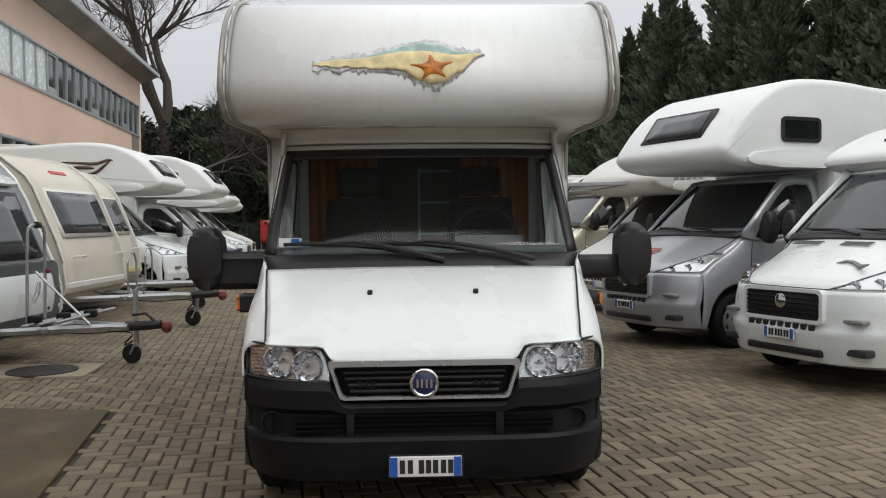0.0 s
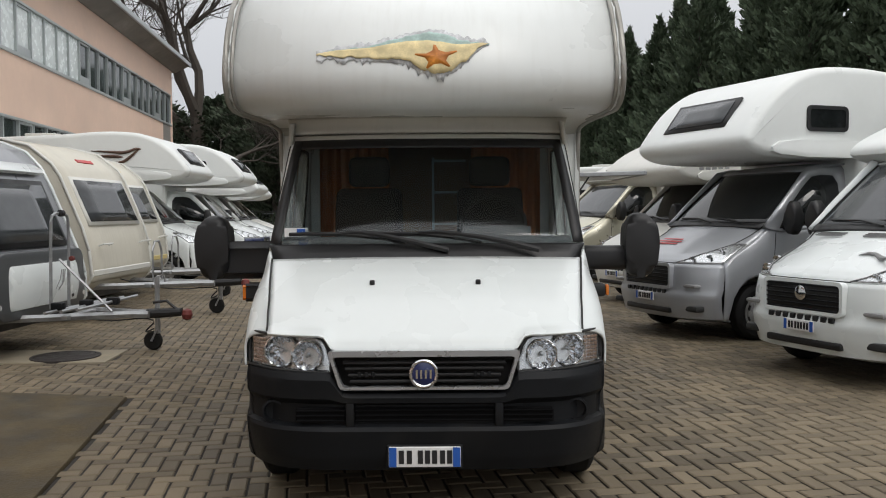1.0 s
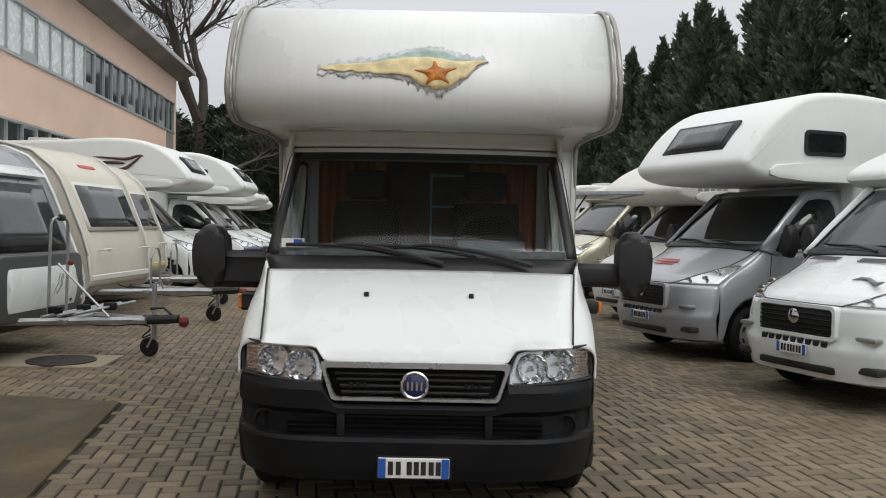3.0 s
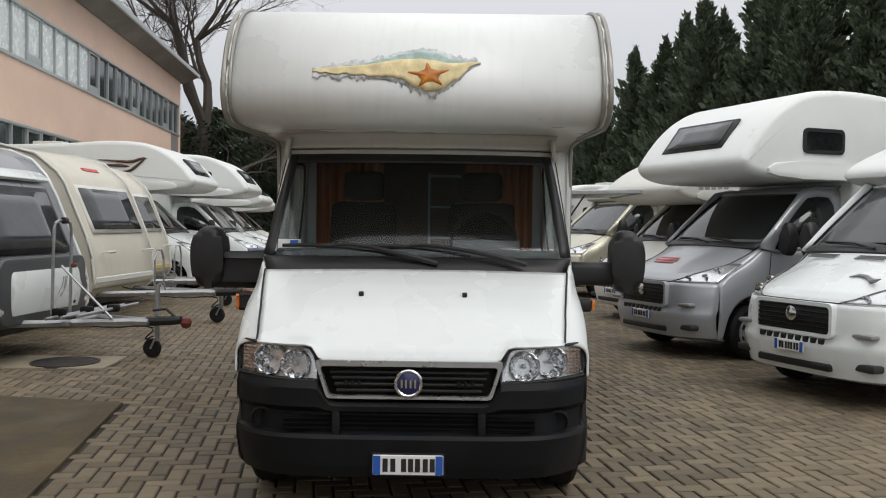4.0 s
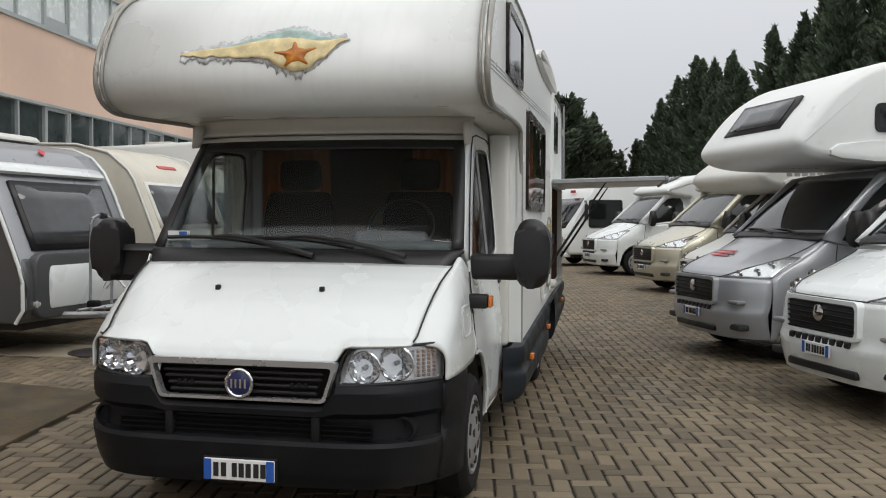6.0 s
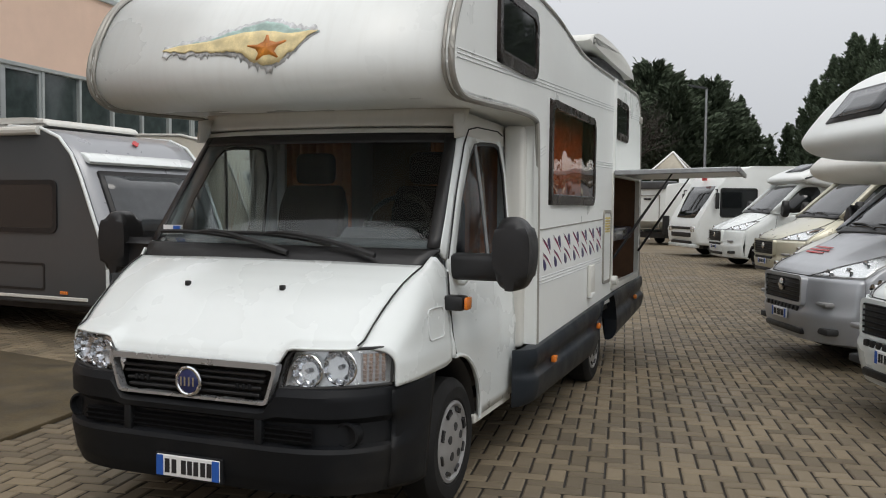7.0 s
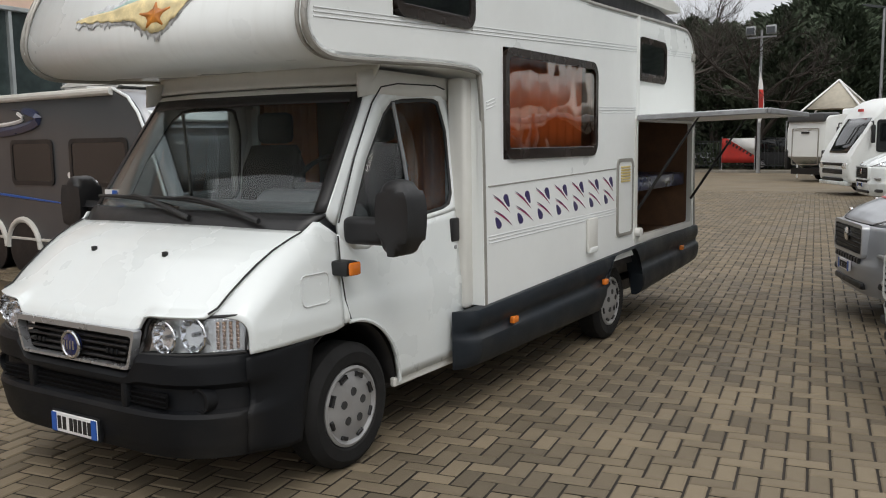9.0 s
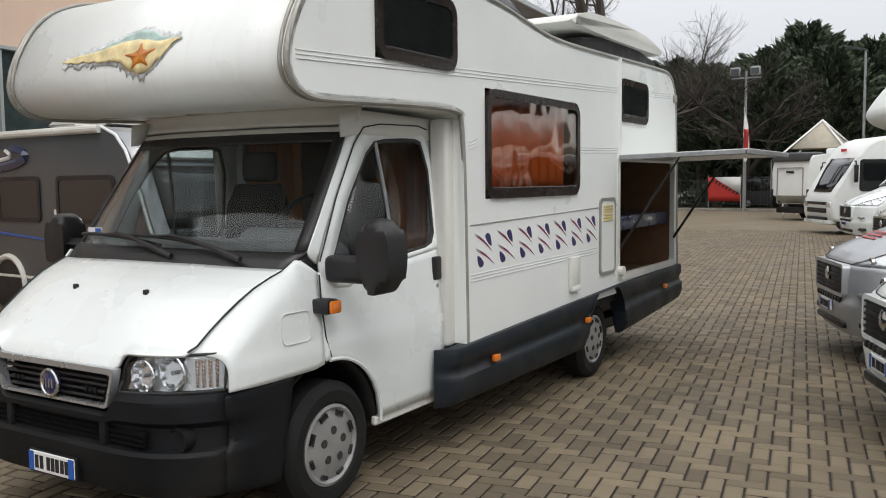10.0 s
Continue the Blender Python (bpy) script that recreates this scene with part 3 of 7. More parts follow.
    box(bm, s * 1.086, s * 1.108, 0.905, 0.995, 1.10, 1.17, 0.012, 2)
    part("repeater_lens", bm, AMBER, rep, "amber lens")
    # big mirror on an arm
    bm = bmesh.new()
    box(bm, s * 0.95, s * 1.27, 1.02, 1.13, 1.25, 1.40, 0.04, 3)
    mirror = part("wing_mirror", bm, BLACK, MAIN, "large black wing mirror on a long arm")
    bm = bmesh.new()
    pts = smoothed([(1.235, 1.225), (1.33, 1.20), (1.405, 1.23), (1.43, 1.37), (1.425, 1.51), (1.37, 1.60), (1.27, 1.605), (1.225, 1.53), (1.22, 1.37)], 2)
    prism(bm, [(s * a, b) for a, b in pts], "y", 0.97, 1.15, 0.055, 5)
    part("mirror_housing", bm, BLACK, mirror, sharp=70)
    bm = bmesh.new()
    prism(bm, [(s * (1.325 + (a - 1.325) * 0.80), 1.385 + (b - 1.385) * 0.86) for a, b in pts], "y", 1.148, 1.154)
    part("mirror_glass", bm, CHROME, mirror, "mirror glass")
    wheel(MAIN, s * 0.995, ARCH_Y, 0.352, 0.222, s)
    bm = bmesh.new()
    grid(bm, lambda u, v: (s * (0.96 - 0.34 * v), ARCH_Y + 0.47 * math.cos(math.pi * u), 0.36 + 0.47 * math.sin(math.pi * u)), 16, 3)
    part("wheel_liner", bm, BLACK, MAIN, solid=0.01)

# scuttle and windscreen
cowl_rows = [(0.675, 1.345, 0.905, 0.11, 0.015), (0.72, 1.395, 0.925, 0.11, 0.01), (0.775, 1.43, 0.955, 0.12, 0.005)]
part("scuttle", skin(cowl_rows, nv=24), BLACK, MAIN, "black plastic scuttle", solid=0.02)
ws_rows = [(0.775, 1.43, 0.95, 0.13, 0.0), (0.90, 1.605, 0.932, 0.13, 0.0), (1.03, 1.79, 0.91, 0.13, 0.0), (1.17, 1.985, 0.885, 0.13, 0.0), (1.24, 2.085, 0.868, 0.13, 0.0)]
ws = part("windscreen", skin(ws_rows, nv=24), WINDSCREEN, MAIN, "tinted windscreen with a black border", solid=0.006)
ws.visible_shadow = False
bd = part("screen_border", skin([along(ws_rows, 0.85), along(ws_rows, 1.0)], nu=3, nv=24, out=0.004), BLACK, ws, solid=0.004)
for a, b in ((-1.0, -0.93), (0.93, 1.0)):
    part("screen_edge", skin(ws_rows, nu=12, nv=2, v0=a, v1=b, out=0.004), BLACK, ws, solid=0.004)
roof_rows = [(1.24, 2.085, 0.87, 0.13, 0.0), (1.275, 2.115, 0.88, 0.13, 0.0), (1.36, 2.135, 0.888, 0.12, 0.01), (1.8, 2.17, 0.885, 0.05, 0.02), (2.3, 2.20, 0.89, 0.0, 0.02)]
part("cab_roof", skin(roof_rows, nv=20), OFFWHITE, MAIN, "white cab roof", solid=0.02)
for s in (-1, 1):
    def pillar(u, v):
        y, z, hw, sw, d = along(ws_rows, u)
        x0, y0, z0 = hw, y + sw, z
        oy, oz = lerp([(0, 0.965), (0.55, 1.185), (0.85, 1.385), (1, 1.47)], u), lerp([(0, 1.36), (0.55, 1.735), (0.85, 2.03), (1, 2.105)], u)
        ox = side_half(oz) + 0.004
        return (s * (x0 + (ox - x0) * v), y0 + (oy - y0) * v - 0.012 * math.sin(math.pi * v), z0 + (oz - z0) * v)
    post = part("windscreen_pillar", grid(bmesh.new(), pillar, 12, 5), WHITE, MAIN, solid=0.02)
    part("door_gap", tube(bmesh.new(), [(s * (side_half(z) + 0.007), y, z) for y, z in outer_loop[1:8]], 0.0045, 6), SEAM, post)

for s in (-1, 1):
    part("roof_side", grid(bmesh.new(), lambda u, v: (s * (0.902 - 0.012 * v), 1.29 + 1.0 * u, lerp([(0, 2.05), (0.15, 2.075), (1, 2.06)], u) + 0.14 * v), 10, 3), OFFWHITE, MAIN, solid=0.02)
part("alcove_fairing", skin([(1.30, 2.125, 0.89, 0.12, 0.0), (1.33, 2.18, 0.90, 0.12, 0.0), (1.34, 2.235, 0.92, 0.12, 0.0)], nv=20), OFFWHITE, MAIN, "white fairing between cab roof and alcove", solid=0.02)

# wipers
for x0, x1, z1 in ((-0.42, 0.13, 1.378), (0.03, 0.66, 1.392)):
    bm = bmesh.new()
    e = 0.10
    pts = [(x1, 0.70, 1.392), (x1 - 0.25, 0.725, 1.455), (x0 + 0.06, 0.77, 1.50), (x0 - 0.08, 0.775, 1.495)]
    tube(bm, smoothed(pts, 1, False), [0.016, 0.017, 0.016, 0.015, 0.013, 0.012, 0.010, 0.009], 6)
    wp = part("wiper", bm, BLACK, MAIN, "black windscreen wiper")
    bm = bmesh.new()
    tube(bm, [(x0 - 0.40 + 0.1 * k, 0.80 + 0.02 * abs(k - 3) / 3 * (1 if x0 > -0.1 else 1.6), 1.487 + 0.006 * k - 0.002 * k * k) for k in range(8)], 0.012, 6)
    part("blade", bm, BLACK, wp)
papers = part("dashboard_paper", box(bmesh.new(), -0.86, -0.72, 0.90, 0.904, 1.47, 1.525, m=Matrix.Rotation(0.0, 4, "X")), PLATE, MAIN, "paper slips behind the windscreen")
part("blue_slip", box(bmesh.new(), -0.785, -0.735, 0.895, 0.899, 1.48, 1.52), BLUE, papers)

# cab interior
part("dashboard", prism(bmesh.new(), smoothed([(0.86, 1.42), (0.95, 1.47), (1.30, 1.46), (1.40, 1.38), (1.38, 1.0), (0.9, 1.0)], 2), "x", -0.88, 0.88, 0.02), DASH, MAIN, "grey dashboard")
part("instrument_hood", prism(bmesh.new(), smoothed([(1.08, 1.42), (1.15, 1.52), (1.32, 1.53), (1.40, 1.42)], 2), "x", 0.22, 0.66, 0.04, 3), DASH, MAIN)
bm = bmesh.new()
tube(bm, [(0.44 + 0.21 * math.cos(k * math.tau / 28), 1.47 + 0.13 * math.sin(k * math.tau / 28), 1.54 + 0.175 * math.sin(k * math.tau / 28)) for k in range(28)], 0.016, 8, True)
box(bm, 0.25, 0.63, 1.44, 1.50, 1.51, 1.56, 0.015, 2)
part("steering_wheel", bm, BLACK, MAIN, "black steering wheel")
for x in (-0.44, 0.44):
    bm = bmesh.new()
    prism(bm, smoothed([(1.85, 1.0), (1.95, 1.78), (2.08, 1.80), (2.06, 1.0)], 2), "x", x - 0.24, x + 0.24, 0.05, 3)
    box(bm, x - 0.15, x + 0.15, 1.98, 2.09, 1.80, 2.02, 0.05, 3)
    box(bm, x - 0.25, x + 0.25, 1.55, 2.05, 0.92, 1.08, 0.05, 3)
    part("cab_seat", bm, SEAT, MAIN, "dark fabric cab seat")
for s in (-1, 1):
    bm = bmesh.new()
    grid(bm, lambda u, v: (s * (0.30 + 0.56 * u + 0.02 * v), 2.34 + 0.03 * math.sin(u * 50), 1.0 + 1.15 * v), 64, 4)
    part("cab_curtain", bm, CURTAIN, MAIN, "orange curtain behind the seats", solid=0.004)
bm = bmesh.new()
box(bm, -0.95, 0.95, 0.55, 2.3, 0.80, 0.95)
part("cab_floor", bm, INTERIOR, MAIN)
bm = bmesh.new()
for z in (1.50, 1.78, 2.06):
    box(bm, 0.02, 0.30, 3.4, 3.44, z, z + 0.02)
box(bm, 0.0, 0.02, 3.4, 3.44, 1.2, 2.1)
part("interior_rack", bm, STEEL, MAIN)

# living body: side outline y, z
body_out = [(2.30, 0.72), (2.27, 2.20), (2.18, 2.245), (1.75, 2.25), (0.86, 2.215), (0.72, 2.225), (0.62, 2.275), (0.575, 2.36), (0.585, 2.47), (0.65, 2.63), (0.765, 2.80), (0.93, 2.92), (1.2, 3.00),
            (1.7, 3.04), (2.3, 3.04), (2.75, 3.02), (3.15, 2.96), (3.6, 2.895), (4.2, 2.885), (6.45, 2.935), (6.70, 2.91), (6.85, 2.79), (6.92, 2.60), (7.02, 0.74)]
HALF = 1.13
# hollow shell: roof and ends as one bowed strip, sides as panels with openings
bm = bmesh.new()
strip = body_out[1:-1]
strip = smoothed(strip + [body_out[-1]], 2, False)
grid(bm, lambda u, v: (-HALF + 2 * HALF * v, *along(strip, u)), len(strip) - 1, 2)
shell = part("alcove_and_roof_skin", bm, GRIMY, MAIN, "white smooth alcove front and roof", sharp=28, solid=0.03)
for x0, x1 in ((-HALF, -0.84), (0.84, HALF)):
    part("front_bulkhead", box(bmesh.new(), x0 + 0.03 * (x0 < 0), x1 - 0.03 * (x0 > 0), 2.27, 2.30, 0.72, 2.2), PANEL, MAIN)
part("living_floor", box(bmesh.new(), -1.10, 1.10, 2.3, 6.97, 0.66, 0.74), BLACK, MAIN)
part("living_wall", box(bmesh.new(), -1.08, 1.08, 4.30, 4.34, 0.75, 2.85), WOOD, MAIN)
for s in (-1, 1):
    bm = bmesh.new()
    box(bm, s * 0.975 - 0.07, s * 0.975 + 0.07, 2.19, 2.30, 0.70, 2.2, 0.03, 3)
    part("corner_panel", bm, OFFWHITE, MAIN, "white panel between cab and body")

BIG, SMALL, ALCW, BAY = (2.55, 4.16, 1.67, 2.42), (5.13, 5.92, 2.33, 2.73), (1.30, 2.16, 2.48, 2.92), (5.12, 6.88, 0.87, 1.99)


def side_panel(s, holes):
    """The side wall as a flat sheet with rectangular holes."""
    ys = sorted({round(y, 4) for y, _ in body_out} | {h[i] for h in holes for i in (0, 1)} | {round(0.6 + 0.15 * k, 3) for k in range(43) if 0.6 + 0.15 * k < 6.95})
    top = [(y, z) for y, z in body_out[7:]]
    bottom = [(0.575, 2.36), (0.62, 2.275), (0.72, 2.225), (0.86, 2.215), (1.75, 2.25), (2.18, 2.245), (2.269, 2.20), (2.27, 0.72), (7.02, 0.74)]
    bm = bmesh.new()
    for a, b in zip(ys, ys[1:]):
        cuts = sorted((h[2], h[3]) for h in holes if h[0] <= a + 1e-6 and b - 1e-6 <= h[1])
        lo = [lerp(bottom, a + 1e-4), lerp(bottom, b - 1e-4)]
        hi = [lerp(top[:-1], a), lerp(top[:-1], b)]
        if b > 6.92:
            hi = [min(hi[0], 2.60 - (a - 6.92) * 18.4), min(hi[1], max(0.75, 2.60 - (b - 6.92) * 18.4))]
        spans = [(lo, hi)]
        for c0, c1 in cuts:
            l2, h2 = spans.pop()
            spans += [(l2, [c0, c0]), ([c1, c1], h2)]
        for l2, h2 in spans:
            q = [(a, l2[0]), (b, l2[1]), (b, h2[1]), (a, h2[0])]
            bm.faces.new([bm.verts.new((s * HALF, y, z)) for y, z in q])
    bmesh.ops.remove_doubles(bm, verts=bm.verts, dist=0.0005)
    return bm


left_side = part("side_wall", side_panel(1, [BIG, SMALL, ALCW, BAY]), PANEL, MAIN, "white side wall with moulded lines", sharp=0, solid=0.03)
part("side_wall", side_panel(-1, []), PANEL, MAIN, "white side wall", sharp=0, solid=0.03)
for s in (-1, 1):
    edge = [(y, z) for y, z in body_out]
    rail = [(s * (HALF - 0.006), y, z) for y, z in smoothed(edge, 2, False)]
    part("edge_trim", tube(bmesh.new(), rail, 0.017, 8), TRIM, MAIN, "grey edge trim along the body")
    part("edge_trim", tube(bmesh.new(), [(s * (HALF - 0.045), y - (0.006 if y < 1.2 else 0), z + (0.008 if z > 2.5 else 0)) for x, y, z in rail[14:60]], 0.011, 8), TRIM, MAIN)
    # moulded lines
    for z0, z1, y0, y1 in ((2.40, 2.66, 0.64, 6.82), (2.0, 2.03, 2.32, 2.44), (2.02, 2.04, 4.2, 5.15), (1.125, 1.15, 2.34, 4.65)):
        for k in range(3):
            d = 0.022 * k
            part("moulded_line", tube(bmesh.new(), [(s * (HALF + 0.0005), y0, z0 + d), (s * (HALF + 0.0005), y1, z1 + d)], 0.004, 6), GROOVE, MAIN)
    part("waist_line", tube(bmesh.new(), [(s * (HALF + 0.001), 2.34, 1.50), (s * (HALF + 0.001), 5.1, 1.555)], 0.005, 6), TRIM, MAIN)


def body_window(parent, s, half, y0, y1, z0, z1, pane=ACRYLIC, frame=BROWNFRAME, r=0.06, fw=0.055, name="window", label="dark-framed tinted window", axis="x"):
    lo, hi = (half - 0.03, half + 0.022) if s > 0 else (-half - 0.022, -half + 0.03)
    fr = part(name, ringed(bmesh.new(), rrect(y0, y1, z0, z1, r), rrect(y0 + fw, y1 - fw, z0 + fw, z1 - fw, r * 0.6), axis, lo, hi), frame, parent, label)
    a, b = (half + 0.006, half + 0.014) if s > 0 else (-half - 0.014, -half - 0.006)
    p = prism(bmesh.new(), rrect(y0 + fw * 0.8, y1 - fw * 0.8, z0 + fw * 0.8, z1 - fw * 0.8, r * 0.6), axis, a, b)
    part("pane", p, pane, fr).visible_shadow = False
    return fr


w1 = body_window(MAIN, 1, HALF, *BIG, r=0.11)
bm = bmesh.new()
grid(bm, lambda u, v: (1.03 + 0.02 * math.sin(u * 60) * (0.5 + 0.5 * v), 2.60 + 1.50 * u, 1.69 + 0.70 * v), 90, 4)
part("curtain", bm, CURTAIN, w1, "orange curtain", solid=0.003)
w2 = body_window(MAIN, 1, HALF, *SMALL, pane=DARKGLASS, r=0.09)
w3 = body_window(MAIN, 1, HALF, *ALCW, pane=DARKGLASS, r=0.10)
for y0, y1, z in ((2.62, 4.09, 1.735), (5.20, 5.85, 2.39), (1.38, 2.08, 2.54)):
    part("window_rail", box(bmesh.new(), HALF + 0.014, HALF + 0.024, y0, y1, z - 0.012, z + 0.012, 0.004, 1), BROWNFRAME, w1 if y0 == 2.62 else (w2 if y0 > 5 else w3))

# open rear locker
fr = part("locker_frame", ringed(bmesh.new(), rrect(BAY[0] - 0.03, BAY[1] + 0.03, BAY[2] - 0.03, BAY[3] + 0.02, 0.05), rrect(BAY[0] + 0.03, BAY[1] - 0.03, BAY[2] + 0.03, BAY[3] - 0.03, 0.04), "x", 1.09, 1.142), OFFWHITE, MAIN, "white frame of the open locker")
bm = bmesh.new()
box(bm, 0.10, 1.10, 5.10, 6.89, 0.76, 0.84)
box(bm, 0.08, 0.10, 5.10, 6.89, 0.84, 2.05)
box(bm, 0.10, 1.10, 5.04, 5.09, 0.84, 2.05)
box(bm, 0.10, 1.10, 6.88, 6.91, 0.84, 2.05)
box(bm, 0.10, 1.10, 5.10, 6.89, 2.02, 2.06)
part("locker_lining", bm, WOOD, fr, "brown wooden locker lining")
part("locker_shelf", box(bmesh.new(), 0.12, 1.06, 5.12, 6.86, 1.30, 1.44, 0.02, 2), NAVY, fr, "dark blue mattress edge")
fl = part("locker_flap", box(bmesh.new(), 0, 1.13, 0, 1.78, -0.02, 0.02, 0.012, 2, Matrix.Translation((1.15, 5.12, 2.0)) @ Matrix.Rotation(radians(-1.5), 4, "Y")), PANEL, MAIN, "white locker flap propped wide open")
part("flap_edge", box(bmesh.new(), 1.13, 1.165, -0.01, 1.79, -0.032, 0.018, 0.008, 1, Matrix.Translation((1.15, 5.12, 2.0)) @ Matrix.Rotation(radians(-1.5), 4, "Y")), STEEL, fl)
part("flap_edge", box(bmesh.new(), 0.0, 1.13, -0.035, 0.0, -0.032, 0.018, 0.008, 1, Matrix.Translation((1.15, 5.12, 2.0)) @ Matrix.Rotation(radians(-1.5), 4, "Y")), STEEL, fl)
for y in (5.16, 6.84):
    part("gas_strut", tube(bmesh.new(), [(1.14, y, 1.15), (1.42, y, 1.58), (1.70, y, 2.0)], [0.014, 0.014, 0.008], 8), BLACK, fl)
part("locker_latch", lathe(bmesh.new(), [(0.045, 0.0), (0.045, 0.05), (0.0005, 0.06)], (1.14, 5.13, 0.94), "x", 16), OFFWHITE, fr)

# service hatches
hat = part("service_hatch", ringed(bmesh.new(), rrect(4.64, 5.04, 0.935, 1.63, 0.06), rrect(4.67, 5.01, 0.965, 1.60, 0.05), "x", 1.13, 1.143), TRIM, MAIN, "white service hatch in a grey frame")
part("hatch_door", prism(bmesh.new(), rrect(4.67, 5.01, 0.965, 1.60, 0.05), "x", 1.125, 1.137), PANEL, hat)
bm = bmesh.new()
for k in range(6):
    box(bm, 1.136, 1.146, 4.73, 4.95, 1.42 + 0.025 * k, 1.437 + 0.025 * k, 0.003, 1)
part("hatch_grille", bm, YELLOW, hat, "yellowed plastic grille")
ven = part("wall_vent", box(bmesh.new(), 1.13, 1.165, 3.96, 4.15, 0.88, 1.16, 0.015, 2), OFFWHITE, MAIN, "white wall vent cover")
part("vent_foot", box(bmesh.new(), 1.13, 1.172, 3.97, 4.14, 0.872, 0.92, 0.012, 2), PANEL, ven)

# violet and magenta decoration
rng = random.Random(3)
for k in range(8):
    y = 2.40 + 0.32 * k
    zc = 1.335 + 0.007 * k
    for leaf, y0, z0, y1, z1 in (([(0.135, 0.075), (0.165, 0.105), (0.205, 0.10), (0.225, 0.06), (0.238, -0.005)], 0.0, 0.095, 0.235, -0.022), ([(0.03, -0.03), (0.035, -0.085), (0.06, -0.125), (0.105, -0.125), (0.125, -0.09)], 0.015, -0.008, 0.27, -0.115)):
        bm = bmesh.new()
        prism(bm, smoothed([(y + a, zc + b) for a, b in leaf], 2), "x", 1.13, 1.1325)
        dec = part("decal_leaf", bm, PURPLE, MAIN, "violet leaf-shaped decal")
        for dz, m in ((0.0, MAGENTA), (0.013, PURPLE)):
            pts = [(1.1315, y + y0 + (y1 - y0) * q, zc + dz * (1 - q) + z0 + (z1 - z0) * q + 0.012 * math.sin(math.pi * q)) for q in (0, 0.25, 0.5, 0.75, 1.0)]
            part("decal_stroke", tube(bmesh.new(), pts, [0.001, 0.0035, 0.0048, 0.0035, 0.001], 5), m, dec)

# skirts
for s in (-1, 1):
    bm = bmesh.new()
    sec = smoothed([(0.0, 0.75), (0.035, 0.745), (0.04, 0.64), (0.012, 0.60), (0.02, 0.56), (0.05, 0.54), (0.045, 0.42), (0.0, 0.33), (-0.10, 0.33), (-0.10, 0.75)], 1)

    def skirt(u, v, y0, y1):
        a, z = along(sec + [sec[0]], v)
        y = y0 + (y1 - y0) * u
        a = -0.10 + (a + 0.10) * min(1.0, max(0.0, (y - 2.02) / 0.12)) ** 0.5 * min(1.0, max(0.0, (7.14 - y) / 0.1)) ** 0.5
        d = abs(y - 4.76)
        if d < 0.47:
            z = max(z, min(0.745, 0.345 + math.sqrt(0.47 ** 2 - d * d)))
        if y > 5.25:
            z = 0.79 - (0.79 - z) * lerp([(5.25, 1.0), (7.1, 0.80)], y)
        z += lerp([(2.0, -0.04), (4.3, 0.04), (5.2, 0.07), (7.1, 0.09)], y) * max(0.0, (z - 0.33) / 0.42)
        return (s * (HALF + 0.005 + a), y, z)
    bm = bmesh.new()
    grid(bm, lambda u, v: skirt(u, v, 2.02, 4.34), 60, 24)
    sk = part("side_skirt", bm, SKIRT, MAIN, "dark blue-grey moulded plastic skirt")
    part("side_skirt", grid(bmesh.new(), lambda u, v: skirt(u, v, 4.34, 5.20), 24, 24), SKIRT, MAIN, "dark blue-grey wheel arch skirt")
    part("side_skirt", grid(bmesh.new(), lambda u, v: skirt(u, v, 5.20, 7.14), 40, 24), SKIRT, MAIN, "dark blue-grey moulded plastic skirt")
    for y, z in ((2.60, 0.575), (4.27, 0.60), (6.42, 0.66)):
        part("side_marker", box(bmesh.new(), s * (HALF + 0.035), s * (HALF + 0.07), y - 0.04, y + 0.04, z - 0.024, z + 0.024, 0.01, 2), AMBER, sk, "amber side marker")
    wheel(MAIN, s * 1.05, 4.74, 0.345, 0.215, s)
    part("underbody", box(bmesh.new(), s * 0.4 - 0.35, s * 0.4 + 0.35, 1.5, 7.0, 0.42, 0.66, 0.03, 1), BLACK, MAIN)
# extra low slab, added to block light and deepen the shade beneath
part("underbody", box(bmesh.new(), -0.77, 0.77, 0.22, 6.9, 0.25, 0.40, 0.03, 1), BLACK, MAIN)
part("rear_cluster", box(bmesh.new(), -1.1, 1.1, 7.00, 7.10, 0.45, 0.75, 0.03, 2), SKIRT, MAIN)
part("marker_lamp", box(bmesh.new(), 1.12, 1.16, 6.80, 6.87, 2.62, 2.70, 0.01, 2), TRIM, MAIN)

# roof: raised skylight with a dark base
rv = part("roof_vent", prism(bmesh.new(), smoothed([(4.4, 2.87), (4.45, 3.07), (6.4, 3.07), (6.5, 2.87)], 1), "x", 0.2, 1.05, 0.02), BLACK, MAIN, "dark roof vent base under a white lid")
part("vent_lid", prism(bmesh.new(), smoothed([(4.1, 3.07), (4.15, 3.16), (4.6, 3.25), (5.9, 3.24), (6.5, 3.14), (6.6, 3.07)], 2), "x", 0.15, 1.10, 0.06, 3), OFFWHITE, rv)
part("roof_vent", prism(bmesh.new(), smoothed([(2.9, 2.98), (3.0, 3.22), (3.5, 3.08), (3.9, 2.90)], 1), "x", 0.1, 0.95, 0.03), GREYGLASS, MAIN, "tinted skylight")

# torn-paper starfish decal on the alcove front
front = body_out[5:14]
fz = sorted((z, y) for y, z in front if z >= 2.36)


def on_front(x, z, out):
    y = lerp([(a, b) for a, b in fz], z)
    return (x, y - out, z + out * 0.4)


def jag(x, seed, amp):
    return amp * (noise.noise((x * 23.0, seed, 0.3)) + 0.6 * noise.noise((x * 61.0, seed, 1.7)))


